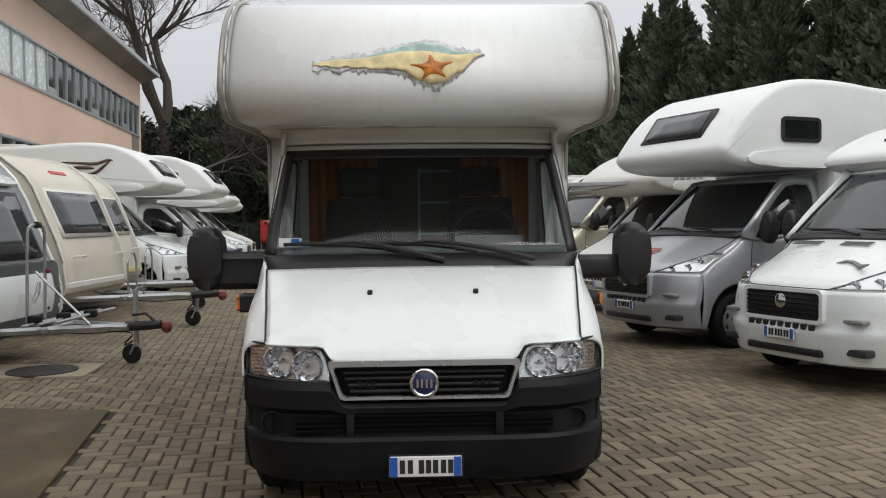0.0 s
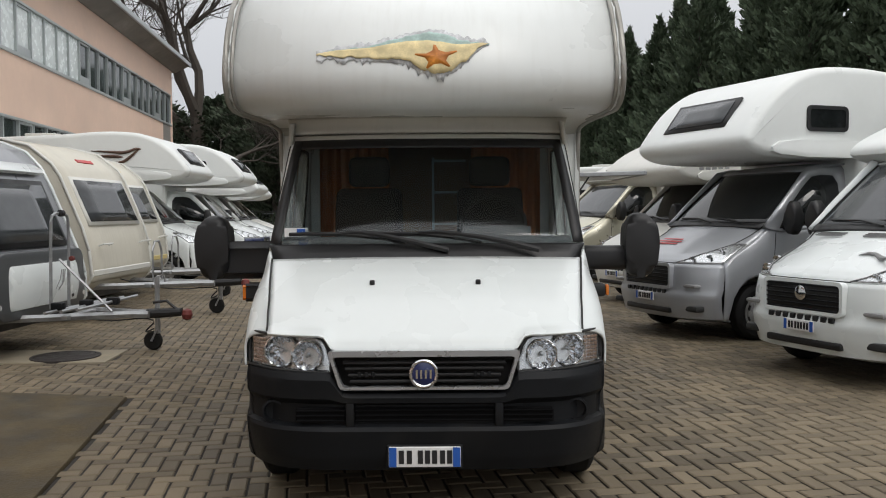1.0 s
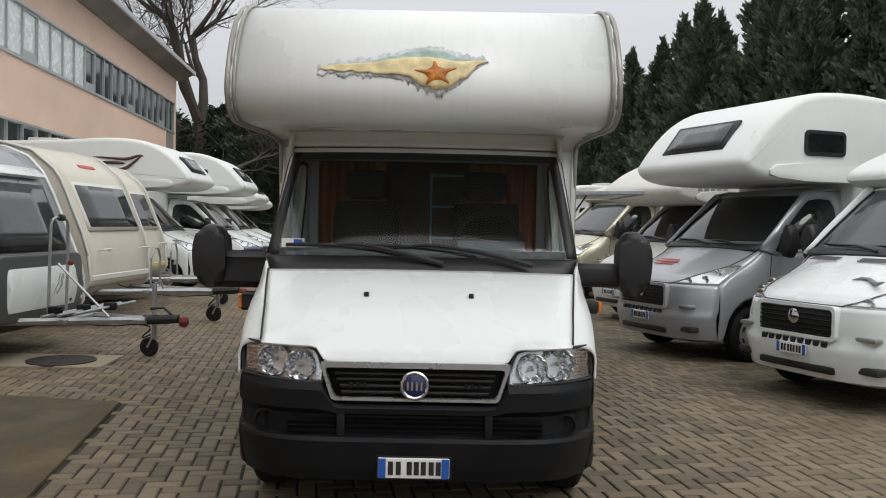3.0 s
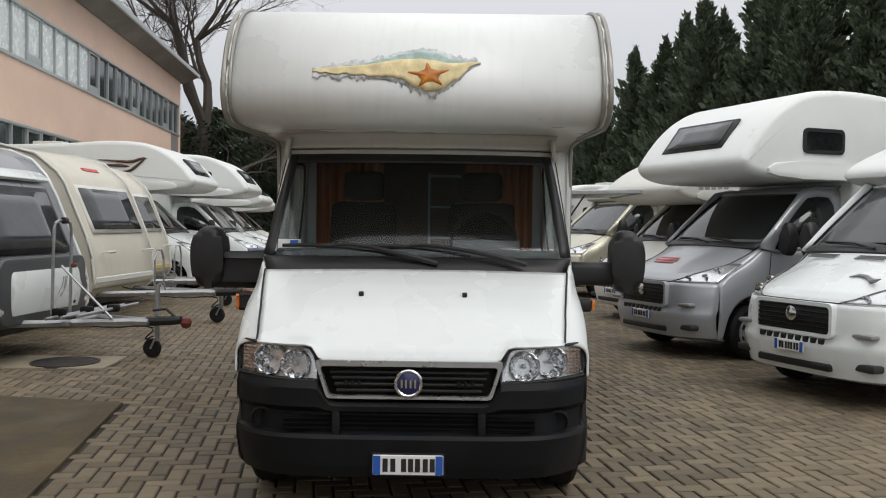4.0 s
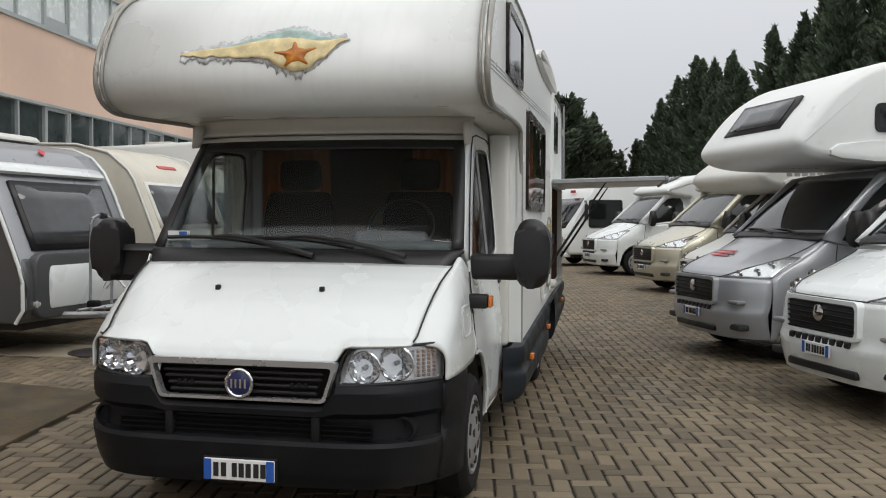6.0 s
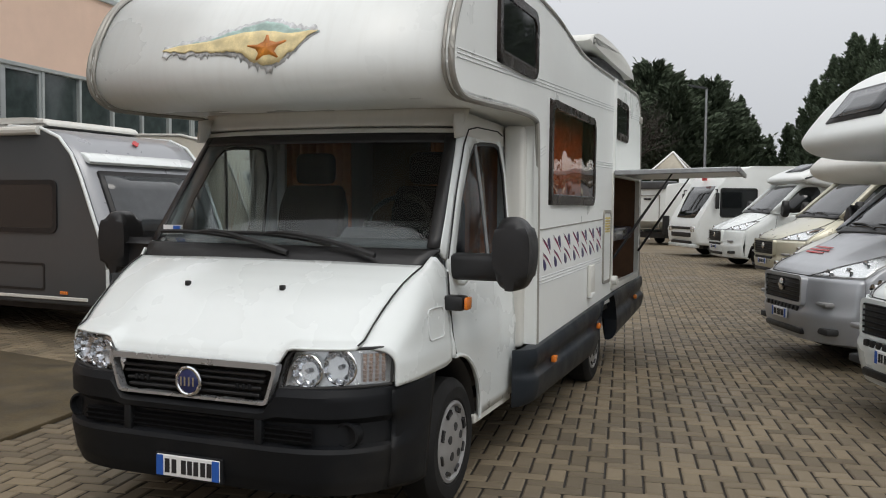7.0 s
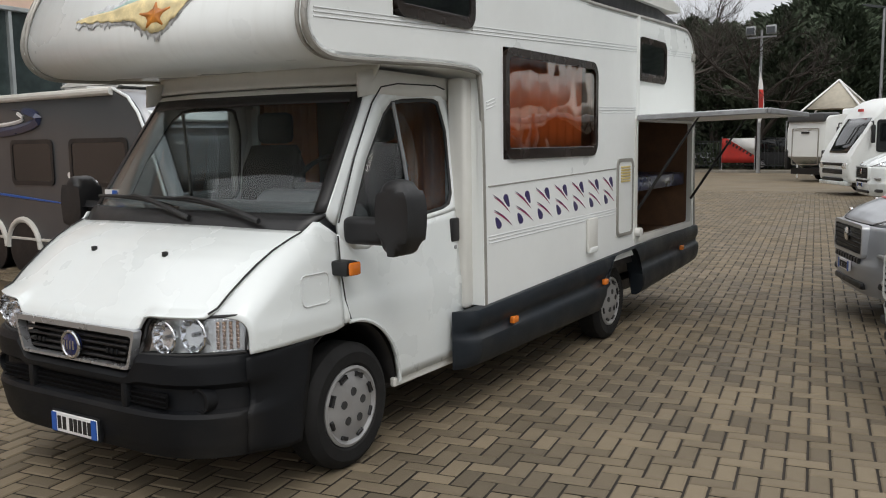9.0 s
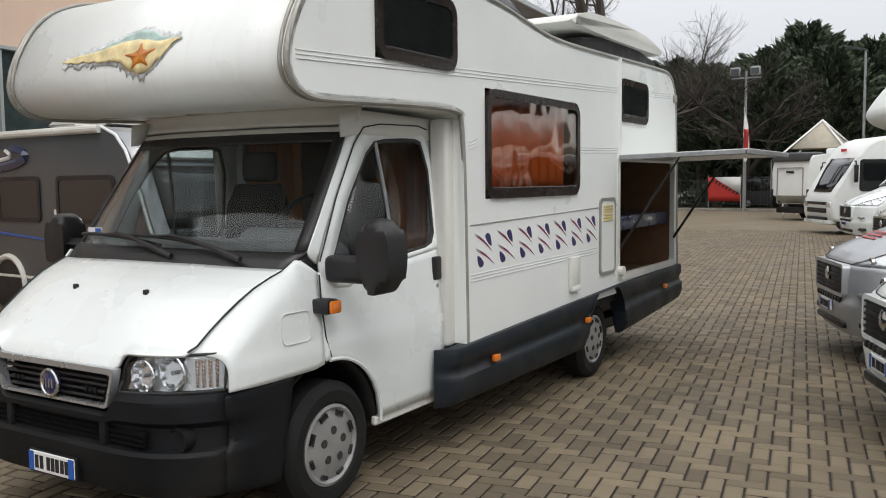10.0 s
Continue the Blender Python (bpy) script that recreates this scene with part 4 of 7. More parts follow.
up_t = [(-0.64, 2.505), (-0.50, 2.545), (-0.30, 2.57), (-0.2, 2.60), (0.02, 2.655), (0.10, 2.645), (0.2, 2.605), (0.32, 2.58), (0.37, 2.568)]
lo_t = [(-0.64, 2.500), (-0.45, 2.485), (-0.25, 2.475), (-0.10, 2.465), (0.0, 2.405), (0.07, 2.385), (0.15, 2.40), (0.25, 2.475), (0.32, 2.545), (0.37, 2.562)]
PAPER = mat("torn_paper_grey", (0.60, 0.61, 0.62), 0.5, vary=0.45, scale=30)
BEACH = mat("beach_print", (0.76, 0.63, 0.34), 0.5, vary=0.3, scale=12)
SEA = mat("sea_print", (0.42, 0.56, 0.52), 0.5, vary=0.35, scale=18)
STAR = mat("starfish_print", (0.80, 0.24, 0.03), 0.5, vary=0.6, scale=9)


def decal(lo, hi, out, x0=-0.61, x1=0.37, n=90):
    return grid(bmesh.new(), lambda u, v: on_front(x0 + (x1 - x0) * u, lo(x0 + (x1 - x0) * u) + (hi(x0 + (x1 - x0) * u) - lo(x0 + (x1 - x0) * u)) * v, out), n, 5)


low_edge, top_edge = (lambda x: lerp(lo_t, x)), (lambda x: lerp(up_t, x))
torn = part("torn_decal", decal(lambda x: low_edge(x) - 0.004 - abs(jag(x, 1.0, 0.055)) * min(1.0, 4 * (0.37 - x)), lambda x: top_edge(x) + 0.001 + abs(jag(x, 2.0, 0.03)), 0.003), PAPER, MAIN, "torn-paper decal with a beach and an orange starfish", solid=0.002)
part("sea_print", decal(lambda x: low_edge(x) + 0.66 * (top_edge(x) - low_edge(x)), lambda x: top_edge(x) - 0.012 + jag(x, 4.0, 0.01), 0.006), SEA, torn, "pale sea print", solid=0.002)
part("beach_print", decal(lambda x: low_edge(x) + 0.004 + jag(x, 5.0, 0.012), lambda x: low_edge(x) + 0.74 * (top_edge(x) - low_edge(x)), 0.0075), BEACH, torn, "sandy beach print", solid=0.002)
bm = bmesh.new()
pts = []
for k in range(10):
    w = radians(96 + 36 * k)
    r = (0.118 if k % 2 == 0 else 0.036) * (1.15 if k in (2, 8) else 1.0)
    pts.append((0.07 + r * math.cos(w) * 1.15, 2.485 + r * math.sin(w) * 0.78))
mid = bm.verts.new(on_front(0.07, 2.485, 0.014))
ring = [bm.verts.new(on_front(a, b, 0.0105)) for a, b in smoothed(pts, 1)]
for i in range(len(ring)):
    bm.faces.new((mid, ring[i], ring[(i + 1) % len(ring)]))
part("starfish_print", bm, STAR, torn, "orange starfish print", solid=0.002)

# ---- the other vehicles ----
def van_cab(root, paint, lower, lamp_rows=None, wheel_r=0.345, grille_z=(0.66, 0.93), visor=False, tall=0.0, glass=DARKGLASS):
    """Cab of a modern panel van: nose at y = 0, x across, y to the rear."""
    rows = [(0.22, 0.24, 0.95, 0.34, 0.0), (0.06, 0.28, 0.978, 0.37, 0.0), (0.02, 0.42, 0.995, 0.37, 0.0), (0.0, 0.56, 1.012, 0.37, 0.0), (0.03, 0.64, 1.013, 0.37, 0.0), (0.035, 0.80, 1.007, 0.38, 0.0), (0.05, 0.95, 0.985, 0.40, 0.0)]
    bumper = part("front_bumper", skin(rows, nv=36, power=4.0), lower, root, solid=0.02)
    # one bowed skin from the bumper's top to the scuttle, with the lamps set into it
    nose = [(0.052, 0.952, 0.985, 0.40, 0.0), (0.075, 0.99, 0.98, 0.43, 0.0), (0.15, 1.055, 0.968, 0.435, 0.005), (0.30, 1.13, 0.955, 0.40, 0.02), (0.52, 1.225, 0.942, 0.33, 0.035), (0.80, 1.335, 0.94, 0.21, 0.04), (1.0, 1.41, 0.945, 0.11, 0.02)]

    def nose_at(u, v, out=0.0):
        y, z, hw, sw, dr = along(nose, u)
        return Vector((v * hw * (1 + 0.3 * out), y + sw * abs(v) ** 3.2 - 0.6 * out, z - dr * v * v + 0.8 * out))
    bn = part("bonnet", grid(bmesh.new(), lambda u, v: tuple(nose_at(u, v)), 24, 32, 0, 1, -1, 1), paint, root, solid=0.015)
    part("bonnet_gap", tube(bmesh.new(), [nose_at(0.02, k / 10, 0.002) for k in range(-5, 6)], 0.006, 5), SEAM, bn)
    rim = [(y + sw, z - dr, hw) for y, z, hw, sw, dr in nose]
    part("intake_grid", box(bmesh.new(), -0.46, 0.46, 0.012, 0.06, grille_z[0], grille_z[1], 0.03, 2), BLACK, bumper, "black grille")
    fr = part("grille", ringed(bmesh.new(), rrect(-0.49, 0.49, grille_z[0] - 0.025, grille_z[1] + 0.025, 0.05), rrect(-0.455, 0.455, grille_z[0] + 0.01, grille_z[1] - 0.01, 0.04), "y", 0.0, 0.07), lower, root)
    n = 6
    for k in range(n):
        z = grille_z[0] + (k + 0.5) * (grille_z[1] - grille_z[0]) / n
        part("grille_bar", box(bmesh.new(), -0.45, 0.45, 0.0, 0.02, z - 0.009, z + 0.006, 0.003, 1), PLASTIC, fr)
    part("badge", lathe(bmesh.new(), [(0.07, 0.02), (0.07, -0.005), (0.055, -0.015), (0.0005, -0.018)], (0, -0.004, 0.83), "y", 20), CHROME, fr, "round chrome badge")
    for k in range(9):
        part("lower_slot", box(bmesh.new(), -0.42 + 0.094 * k, -0.36 + 0.094 * k, -0.004, 0.03, 0.575, 0.625, 0.006, 1), BLACK, bumper)
    part("lower_intake", box(bmesh.new(), -0.46, 0.46, 0.010, 0.08, 0.33, 0.40, 0.02, 2), BLACK, bumper, "black lower intake")
    pl = part("number_plate", box(bmesh.new(), -0.18, 0.18, -0.03, -0.005, 0.47, 0.575, 0.005, 1), PLATE, bumper, "white number plate with blue ends")
    for s in (-1, 1):
        part("plate_band", box(bmesh.new(), s * 0.162 - 0.017, s * 0.162 + 0.017, -0.034, -0.028, 0.474, 0.571), BLUE, pl)
    for x in (-0.11, -0.075, -0.03, 0.005, 0.04, 0.08, 0.115):
        part("plate_bar", box(bmesh.new(), x - 0.012, x + 0.012, -0.034, -0.028, 0.49, 0.555), INK, pl)
    ws = [(1.00, 1.43, 0.93, 0.12, 0.0), (1.30, 1.70, 0.90, 0.12, 0.0), (1.62, 1.98, 0.85, 0.12, 0.0), (1.80, 2.12 + tall, 0.82, 0.12, 0.0)]
    part("windscreen", skin(ws, nv=18), glass, root, "large raked windscreen", solid=0.01)
    part("scuttle", skin([(0.97, 1.40, 0.91, 0.07, 0.02), (1.03, 1.455, 0.93, 0.11, 0.0)], nv=14, out=0.012), BLACK, root, solid=0.015)
    part("cab_roof", skin([(1.78, 2.11 + tall, 0.86, 0.12, 0.0), (1.95, 2.19 + tall, 0.87, 0.1, 0.02), (2.55, 2.24 + tall, 0.88, 0.0, 0.02)], nv=12), paint, root, solid=0.02)
    for x0 in (-0.45, 0.12):
        part("wiper", tube(bmesh.new(), [(x0 + 0.5, 0.99, 1.45), (x0 + 0.2, 1.03, 1.50), (x0 - 0.25, 1.10, 1.50)], 0.011, 6), BLACK, root)

    def half(z):
        return lerp([(0.3, 0.98), (0.6, 1.01), (0.95, 1.01), (1.35, 0.985), (2.12, 0.865), (2.3, 0.84)], z)

    def bottom(y):
        d = abs(y - 0.97)
        base = 0.26 if y < 0.97 else 0.36
        return max(base, 0.36 + math.sqrt(0.44 ** 2 - d * d)) if d < 0.44 else base
    for s in (-1, 1):
        def side(u, v):
            y = 0.43 + 2.07 * u
            t = lerp([(a, b) for a, b, c in rim] + [(1.25, 1.34), (2.5, 1.42)], y)
            hw = lerp([(a, c) for a, b, c in rim] + [(1.25, 0.975), (1.35, 0.985), (2.5, 0.985)], y)
            b = bottom(y)
            z = b + (t - b) * v
            k = min(1.0, (t - z) / 0.2)
            x = min(hw, half(z)) + (half(z) - min(hw, half(z))) * (1 - (1 - k) ** 2)
            return (s * x, y, z)
        wing = part("cab_side", grid(bmesh.new(), side, 30, 14), paint, root, "painted cab side and door", solid=0.015)
        o = [(1.05, 1.40), (1.30, 1.66), (1.66, 1.99), (1.83, 2.15), (2.10, 2.20), (2.40, 2.19), (2.52, 2.05), (2.52, 1.42), (1.9, 1.38), (1.3, 1.33)]
        i = [(1.28, 1.38), (1.44, 1.62), (1.72, 1.90), (1.88, 2.03), (2.05, 2.06), (2.25, 2.05), (2.32, 1.95), (2.33, 1.47), (1.9, 1.43), (1.4, 1.375)]
        bm = bmesh.new()
        a = [bm.verts.new((s * (half(z) + 0.003), y, z + tall * (z > 1.9))) for y, z in o]
        b = [bm.verts.new((s * (half(z) + 0.003), y, z)) for y, z in i]
        for k in range(len(a)):
            j = (k + 1) % len(a)
            bm.faces.new((a[k], a[j], b[j], b[k]))
        part("window_surround", bm, paint, wing, solid=0.02)
        bm = bmesh.new()
        bm.faces.new([bm.verts.new((s * (half(z) - 0.006), y, z)) for y, z in i])
        part("side_window", bm, DARKGLASS, wing, "dark side window", solid=0.006)

        def pil(u, v):
            y, z, hw, sw, d = along(ws, u)
            oy, oz = lerp([(0, 1.05), (1, 1.83)], u), lerp([(0, 1.40), (1, 2.15)], u)
            return (s * (hw + (half(oz) - hw) * v), y + sw + (oy - y - sw) * v, z + (oz - z) * v)
        part("windscreen_pillar", grid(bmesh.new(), pil, 8, 3), paint, root, solid=0.02)
        gap = [(1.22, 1.33), (1.18, 1.0), (1.30, 0.82)]
        part("door_gap", tube(bmesh.new(), [(s * (half(z) + 0.001), y, z) for y, z in gap], 0.005, 6), SEAM, wing)
        part("door_handle", box(bmesh.new(), s * 1.0 - 0.02, s * 1.0 + 0.025, 2.22, 2.42, 1.17, 1.24, 0.012, 2), BLACK, wing)
        # swept headlamp
        def lamp(u, v, out=0.0):
            inner = 0.50 + 0.38 * v ** 0.9
            p = nose_at(0.03 + 0.62 * v, inner + (0.985 - inner) * u, out)
            return (s * p.x, p.y, p.z)
        hl = part("headlamp", grid(bmesh.new(), lambda u, v: lamp(u, v, 0.005), 10, 8), REFLECT, root, "clear swept headlamp", solid=0.01)
        part("lens", grid(bmesh.new(), lambda u, v: lamp(u, v, 0.014), 10, 5), LENS, hl, solid=0.004)
        for u, v in ((0.24, 0.20), (0.58, 0.30), (0.55, 0.62)):
            c = lamp(u, v, 0.004)
            part("reflector", lathe(bmesh.new(), [(0.055, 0.02), (0.055, -0.004), (0.046, -0.008), (0.025, 0.004), (0.0005, 0.008)], c, "y", 16), CHROME, hl)
        part("lamp_seal", tube(bmesh.new(), [lamp(k / 8, 0, 0.012) for k in range(9)] + [lamp(1, k / 4, 0.012) for k in range(1, 5)] + [lamp(1 - k / 8, 1, 0.012) for k in range(1, 9)] + [lamp(0, 1 - k / 4, 0.012) for k in range(1, 4)], 0.004, 5, True), GREYINK, hl)
        part("bonnet_gap", tube(bmesh.new(), [nose_at(0.02 + 0.64 * k / 8, s * (0.49 + 0.38 * (k / 8) ** 0.9), 0.003) for k in range(9)] + [nose_at(0.66 + 0.34 * k / 4, s * (0.88 + 0.06 * k / 4), 0.003) for k in range(1, 5)], 0.006, 5), SEAM, bn)
        part("fog_recess", box(bmesh.new(), s * 0.74 - 0.13, s * 0.74 + 0.13, 0.105, 0.24, 0.37, 0.44, 0.02, 2), SEAM, bumper)
        part("bumper_step", box(bmesh.new(), s * 0.70 - 0.15, s * 0.70 + 0.15, 0.09, 0.20, 0.66, 0.705, 0.02, 2), GREYINK, bumper)
        mir = part("wing_mirror", box(bmesh.new(), s * 0.96, s * 1.08, 1.33, 1.42, 1.36, 1.44, 0.02, 2), BLACK, root, "black wing mirror")
        part("mirror_housing", prism(bmesh.new(), smoothed([(s * 1.06, 1.32), (s * 1.21, 1.30), (s * 1.25, 1.5), (s * 1.22, 1.70), (s * 1.10, 1.72), (s * 1.05, 1.5)], 1), "y", 1.27, 1.42, 0.04, 3), BLACK, mir)
        wheel(root, s * 1.0, 0.97, wheel_r, 0.22, s)
        part("wheel_liner", grid(bmesh.new(), lambda u, v: (s * (0.97 - 0.3 * v), 0.97 + 0.45 * math.cos(math.pi * u), 0.36 + 0.45 * math.sin(math.pi * u)), 12, 2), BLACK, root, solid=0.01)
    part("underbody", box(bmesh.new(), -0.75, 0.75, 0.35, 6.2, 0.30, 0.5, 0.03, 1), BLACK, root)
    return bn


def pillow(outline, half, r, seg=5):
    """A slab across x whose long edges are rounded off with radius r."""
    n = len(outline)
    area = sum(outline[i][0] * outline[(i + 1) % n][1] - outline[(i + 1) % n][0] * outline[i][1] for i in range(n))
    turn = 1 if area > 0 else -1
    inward = []
    for i in range(n):
        p, q, t = Vector(outline[i - 1]), Vector(outline[i]), Vector(outline[(i + 1) % n])
        a, b = (q - p).normalized(), (t - q).normalized()
        a, b = Vector((-a.y, a.x)) * turn, Vector((-b.y, b.x)) * turn
        inward.append((a + b) / max(0.6, 1 + a.dot(b)))
    bm, rings = bmesh.new(), []
    for s in (-1, 1):
        for k in range(seg + 1):
            w = math.pi / 2 * (1 - k / seg if s < 0 else k / seg)
            x, d = s * (half - r + r * math.sin(w)), r * (1 - math.cos(w))
            rings.append([bm.verts.new((x, y + d * m.x, z + d * m.y)) for (y, z), m in zip(outline, inward)])
    for a, b in zip(rings, rings[1:]):
        for i in range(n):
            j = (i + 1) % n
            bm.faces.new((a[i], a[j], b[j], b[i]))
    bm.faces.new(rings[0])
    bm.faces.new(rings[-1][::-1])
    return bm


def camper_body(root, outline, half, panel, bev=0.05, name="living_body", label="white living body"):
    if bev > 0.1:
        return part(name, pillow(outline, half, bev), panel, root, label, sharp=40)
    return part(name, prism(bmesh.new(), outline, "x", -half, half, bev, 3), panel, root, label, sharp=30)


def rear_wheels(root, y, x=1.0, r=0.345):
    for s in (-1, 1):
        wheel(root, s * x, y, r, 0.22, s)


def both(fn):
    for s in (-1, 1):
        fn(s)


def alcove_van(m, paint, lower, label, nose=0.75, top=3.12, length=6.6, mark=None, smooth_nose=True, low=2.22, bumper_mat=None, front_window=True, panel=PANEL, half=1.13, side_window=True):
    root = thing("motorhome", m, label, "motorhome", "parked motorhomes")
    van_cab(root, paint, bumper_mat or lower)
    h = top - low
    front = [(2.45, 0.55), (2.45, low - 0.02), (nose + 0.55, low - 0.04), (nose + 0.15, low + 0.03), (nose, low + 0.16), (nose + 0.06, low + 0.30), (nose + 0.42, low + 0.66 * h), (nose + 0.85, top - 0.10), (nose + 1.25, top),
             (nose + 2.0, top + 0.02), (nose + 2.8, top - 0.06), (length - 0.3, top - 0.14), (length - 0.05, top - 0.3), (length, 0.6)]
    outline = [front[0], front[1]] + smoothed(front[1:-1], 2, False)[1:-1] + [front[-2], front[-1]]
    body = camper_body(root, outline, half, panel, 0.105 if smooth_nose else 0.03)
    if front_window:
        a, b = (nose + 0.13, low + 0.36), (nose + 0.42, low + 0.66 * h)
        f = lambda u, v, o: (-0.62 + 1.24 * u, a[0] + (b[0] - a[0]) * v - 0.02 - o, a[1] + (b[1] - a[1]) * v + 0.02 + o)
        w = part("front_window", grid(bmesh.new(), lambda u, v: f(u, v, 0.0), 4, 3), BLACK, root, "dark alcove window", solid=0.03)
        part("pane", grid(bmesh.new(), lambda u, v: f(0.06 + 0.88 * u, 0.12 + 0.76 * v, 0.012), 4, 3), GREYGLASS, w, solid=0.01)
    for s in (-1, 1):
        if side_window:
            body_window(root, s, half, nose + 0.95, nose + 1.62, low + 0.30, low + 0.62, DARKGLASS, BLACK, 0.07, 0.045)
        body_window(root, s, half, 2.9, 3.9, 1.45, 2.0, DARKGLASS, BLACK, 0.07, 0.05)
        part("side_bulge", prism(bmesh.new(), smoothed([(nose + 0.35, low + 0.06), (nose + 0.55, low + 0.20), (2.55, low + 0.20), (2.7, low + 0.10), (2.6, low - 0.02), (nose + 0.6, low - 0.02)], 1), "x", s * half - 0.02, s * half + 0.03, 0.012), panel, root)
        part("skirt", box(bmesh.new(), s * (half - 0.03) - 0.03, s * (half - 0.03) + 0.03, 2.55, length - 0.05, 0.36, 0.62, 0.02, 2), lower, root, "side skirt")
    rear_wheels(root, 4.7)
    part("roof_vent", box(bmesh.new(), -0.35, 0.35, 3.6, 4.3, top - 0.1, top + 0.05, 0.03, 2), OFFWHITE, root, "white roof vent")
    return root, body


def low_profile(m, paint, lower, label, roof=2.72, length=7.0, panel=PANEL, dark_lower=True):
    root = thing("motorhome", m, label, "motorhome", "parked motorhomes")
    van_cab(root, paint, lower, glass=GREYGLASS)
    front = [(2.45, 0.55), (2.45, 2.05), (1.75, 2.16), (1.72, 2.30), (2.0, 2.45), (2.6, roof - 0.05), (3.2, roof), (length - 0.3, roof), (length, roof - 0.25), (length, 0.6)]
    outline = [front[0], front[1]] + smoothed(front[1:-1], 2, False)[1:-1] + [front[-2], front[-1]]
    camper_body(root, outline, 1.12, panel, 0.105)
    f = lambda u, v, o: (-0.5 + 1.0 * u, 2.02 + 0.42 * v - o, 2.46 + 0.20 * v + o)
    part("skylight", grid(bmesh.new(), lambda u, v: f(u, v, 0.012), 3, 2), GREYGLASS, root, "tinted cab skylight", solid=0.03)
    for s in (-1, 1):
        body_window(root, s, 1.12, 2.75, 3.6, 1.5, 2.05, DARKGLASS, BLACK, 0.07, 0.05)
        body_window(root, s, 1.12, 4.9, 5.7, 1.55, 2.05, DARKGLASS, BLACK, 0.07, 0.05)
        part("skirt", box(bmesh.new(), s * 1.09 - 0.03, s * 1.09 + 0.03, 2.55, length - 0.05, 0.36, 0.62, 0.02, 2), GREYPAINT, root, "grey side skirt")
    rear_wheels(root, 4.9)
    part("roof_vent", box(bmesh.new(), -0.3, 0.3, 4.0, 4.6, roof - 0.02, roof + 0.11, 0.03, 2), OFFWHITE, root, "white roof vent")
    return root


def strokes(root, name, material, lines, s, x, r=0.012, label=""):
    """Decal strokes in (y, z) on the side plane x."""
    for pts in lines:
        q = smoothed(pts, 2, False)
        part(name, tube(bmesh.new(), [(s * x, y, z) for y, z in q], [max(0.004, r * math.sin(math.pi * (k + 0.6) / len(q))) for k in range(len(q))], 5), material, root, label)


# row on the driver's side of the lane: noses point to the lane
wh = low_profile(pose(3.15, 7.97, 0, 0, 0, -64), WHITE, WHITE, "white low-profile motorhome with a grey swoosh on its bonnet")
part("bonnet_decal", tube(bmesh.new(), [(0.28 + 0.08 * k, 0.42 + 0.05 * math.sin(k), 1.185 + 0.02 * math.sin(k * 1.3)) for k in range(6)], [0.004, 0.016, 0.022, 0.026, 0.02, 0.006], 6), GREYINK, wh, "grey swoosh decal")
for x in (-0.45, 0.15):
    for k in range(3):
        part("bonnet_louvre", box(bmesh.new(), x - 0.17, x + 0.17, 0.80 + 0.035 * k, 0.815 + 0.035 * k, 1.342 + 0.012 * k, 1.356 + 0.012 * k), GREYINK, wh)

si, si_body = alcove_van(pose(2.19, 10.95, 0, 0, 0, -64), SILVER, SILVER, "silver-cabbed motorhome with a bulbous white alcove", nose=0.60, top=3.40, low=2.28)
for k in range(4):
    part("alcove_mark", box(bmesh.new(), 0.0, 0.085, -0.008, 0.008, 0.0, 0.07, 0, 1, Matrix.Translation((-0.24 + 0.12 * k, 1.36, 3.13)) @ Matrix.Rotation(radians(-50), 4, "X")), REDINK, si, "red maker's mark as bars")
for k, w in enumerate((0.40, 0.46, 0.38)):
    part("bonnet_mark", box(bmesh.new(), -w / 2, w / 2, -0.014, 0.014, 0, 0.006, 0, 1, Matrix.Translation((-0.10, 0.40 + 0.055 * k, 1.178 + 0.027 * k)) @ Matrix.Rotation(radians(26), 4, "X")), REDINK, si, "red lettering bars")

ri, _ = alcove_van(pose(2.25, 14.9, 0, 0, 0, -64), OFFWHITE, OFFWHITE, "white older alcove motorhome, partly hidden", nose=0.5, top=2.95, low=2.1, front_window=False, panel=OFFWHITE)
for k in range(5):
    part("side_mark", box(bmesh.new(), 1.13, 1.137, 0.95 + 0.13 * k, 1.04 + 0.13 * k, 2.28, 2.37), GREYINK, ri, "grey maker's mark as bars")
go = low_profile(pose(1.24, 20.3, 0, 0, 0, -64) @ Matrix.Scale(1.06, 4), GOLD, GOLD, "champagne-coloured low-profile motorhome with a white body", panel=OFFWHITE)
strokes(go, "wing_decal", BROWNINK, [[(0.50, 1.10), (0.62, 1.15), (0.75, 1.16)]], 1, 0.90, 0.02)
re = low_profile(pose(-0.56, 26.4, 0, 0, 0, -64) @ Matrix.Scale(1.1, 4), WHITE, WHITE, "white low-profile motorhome with a large grille")


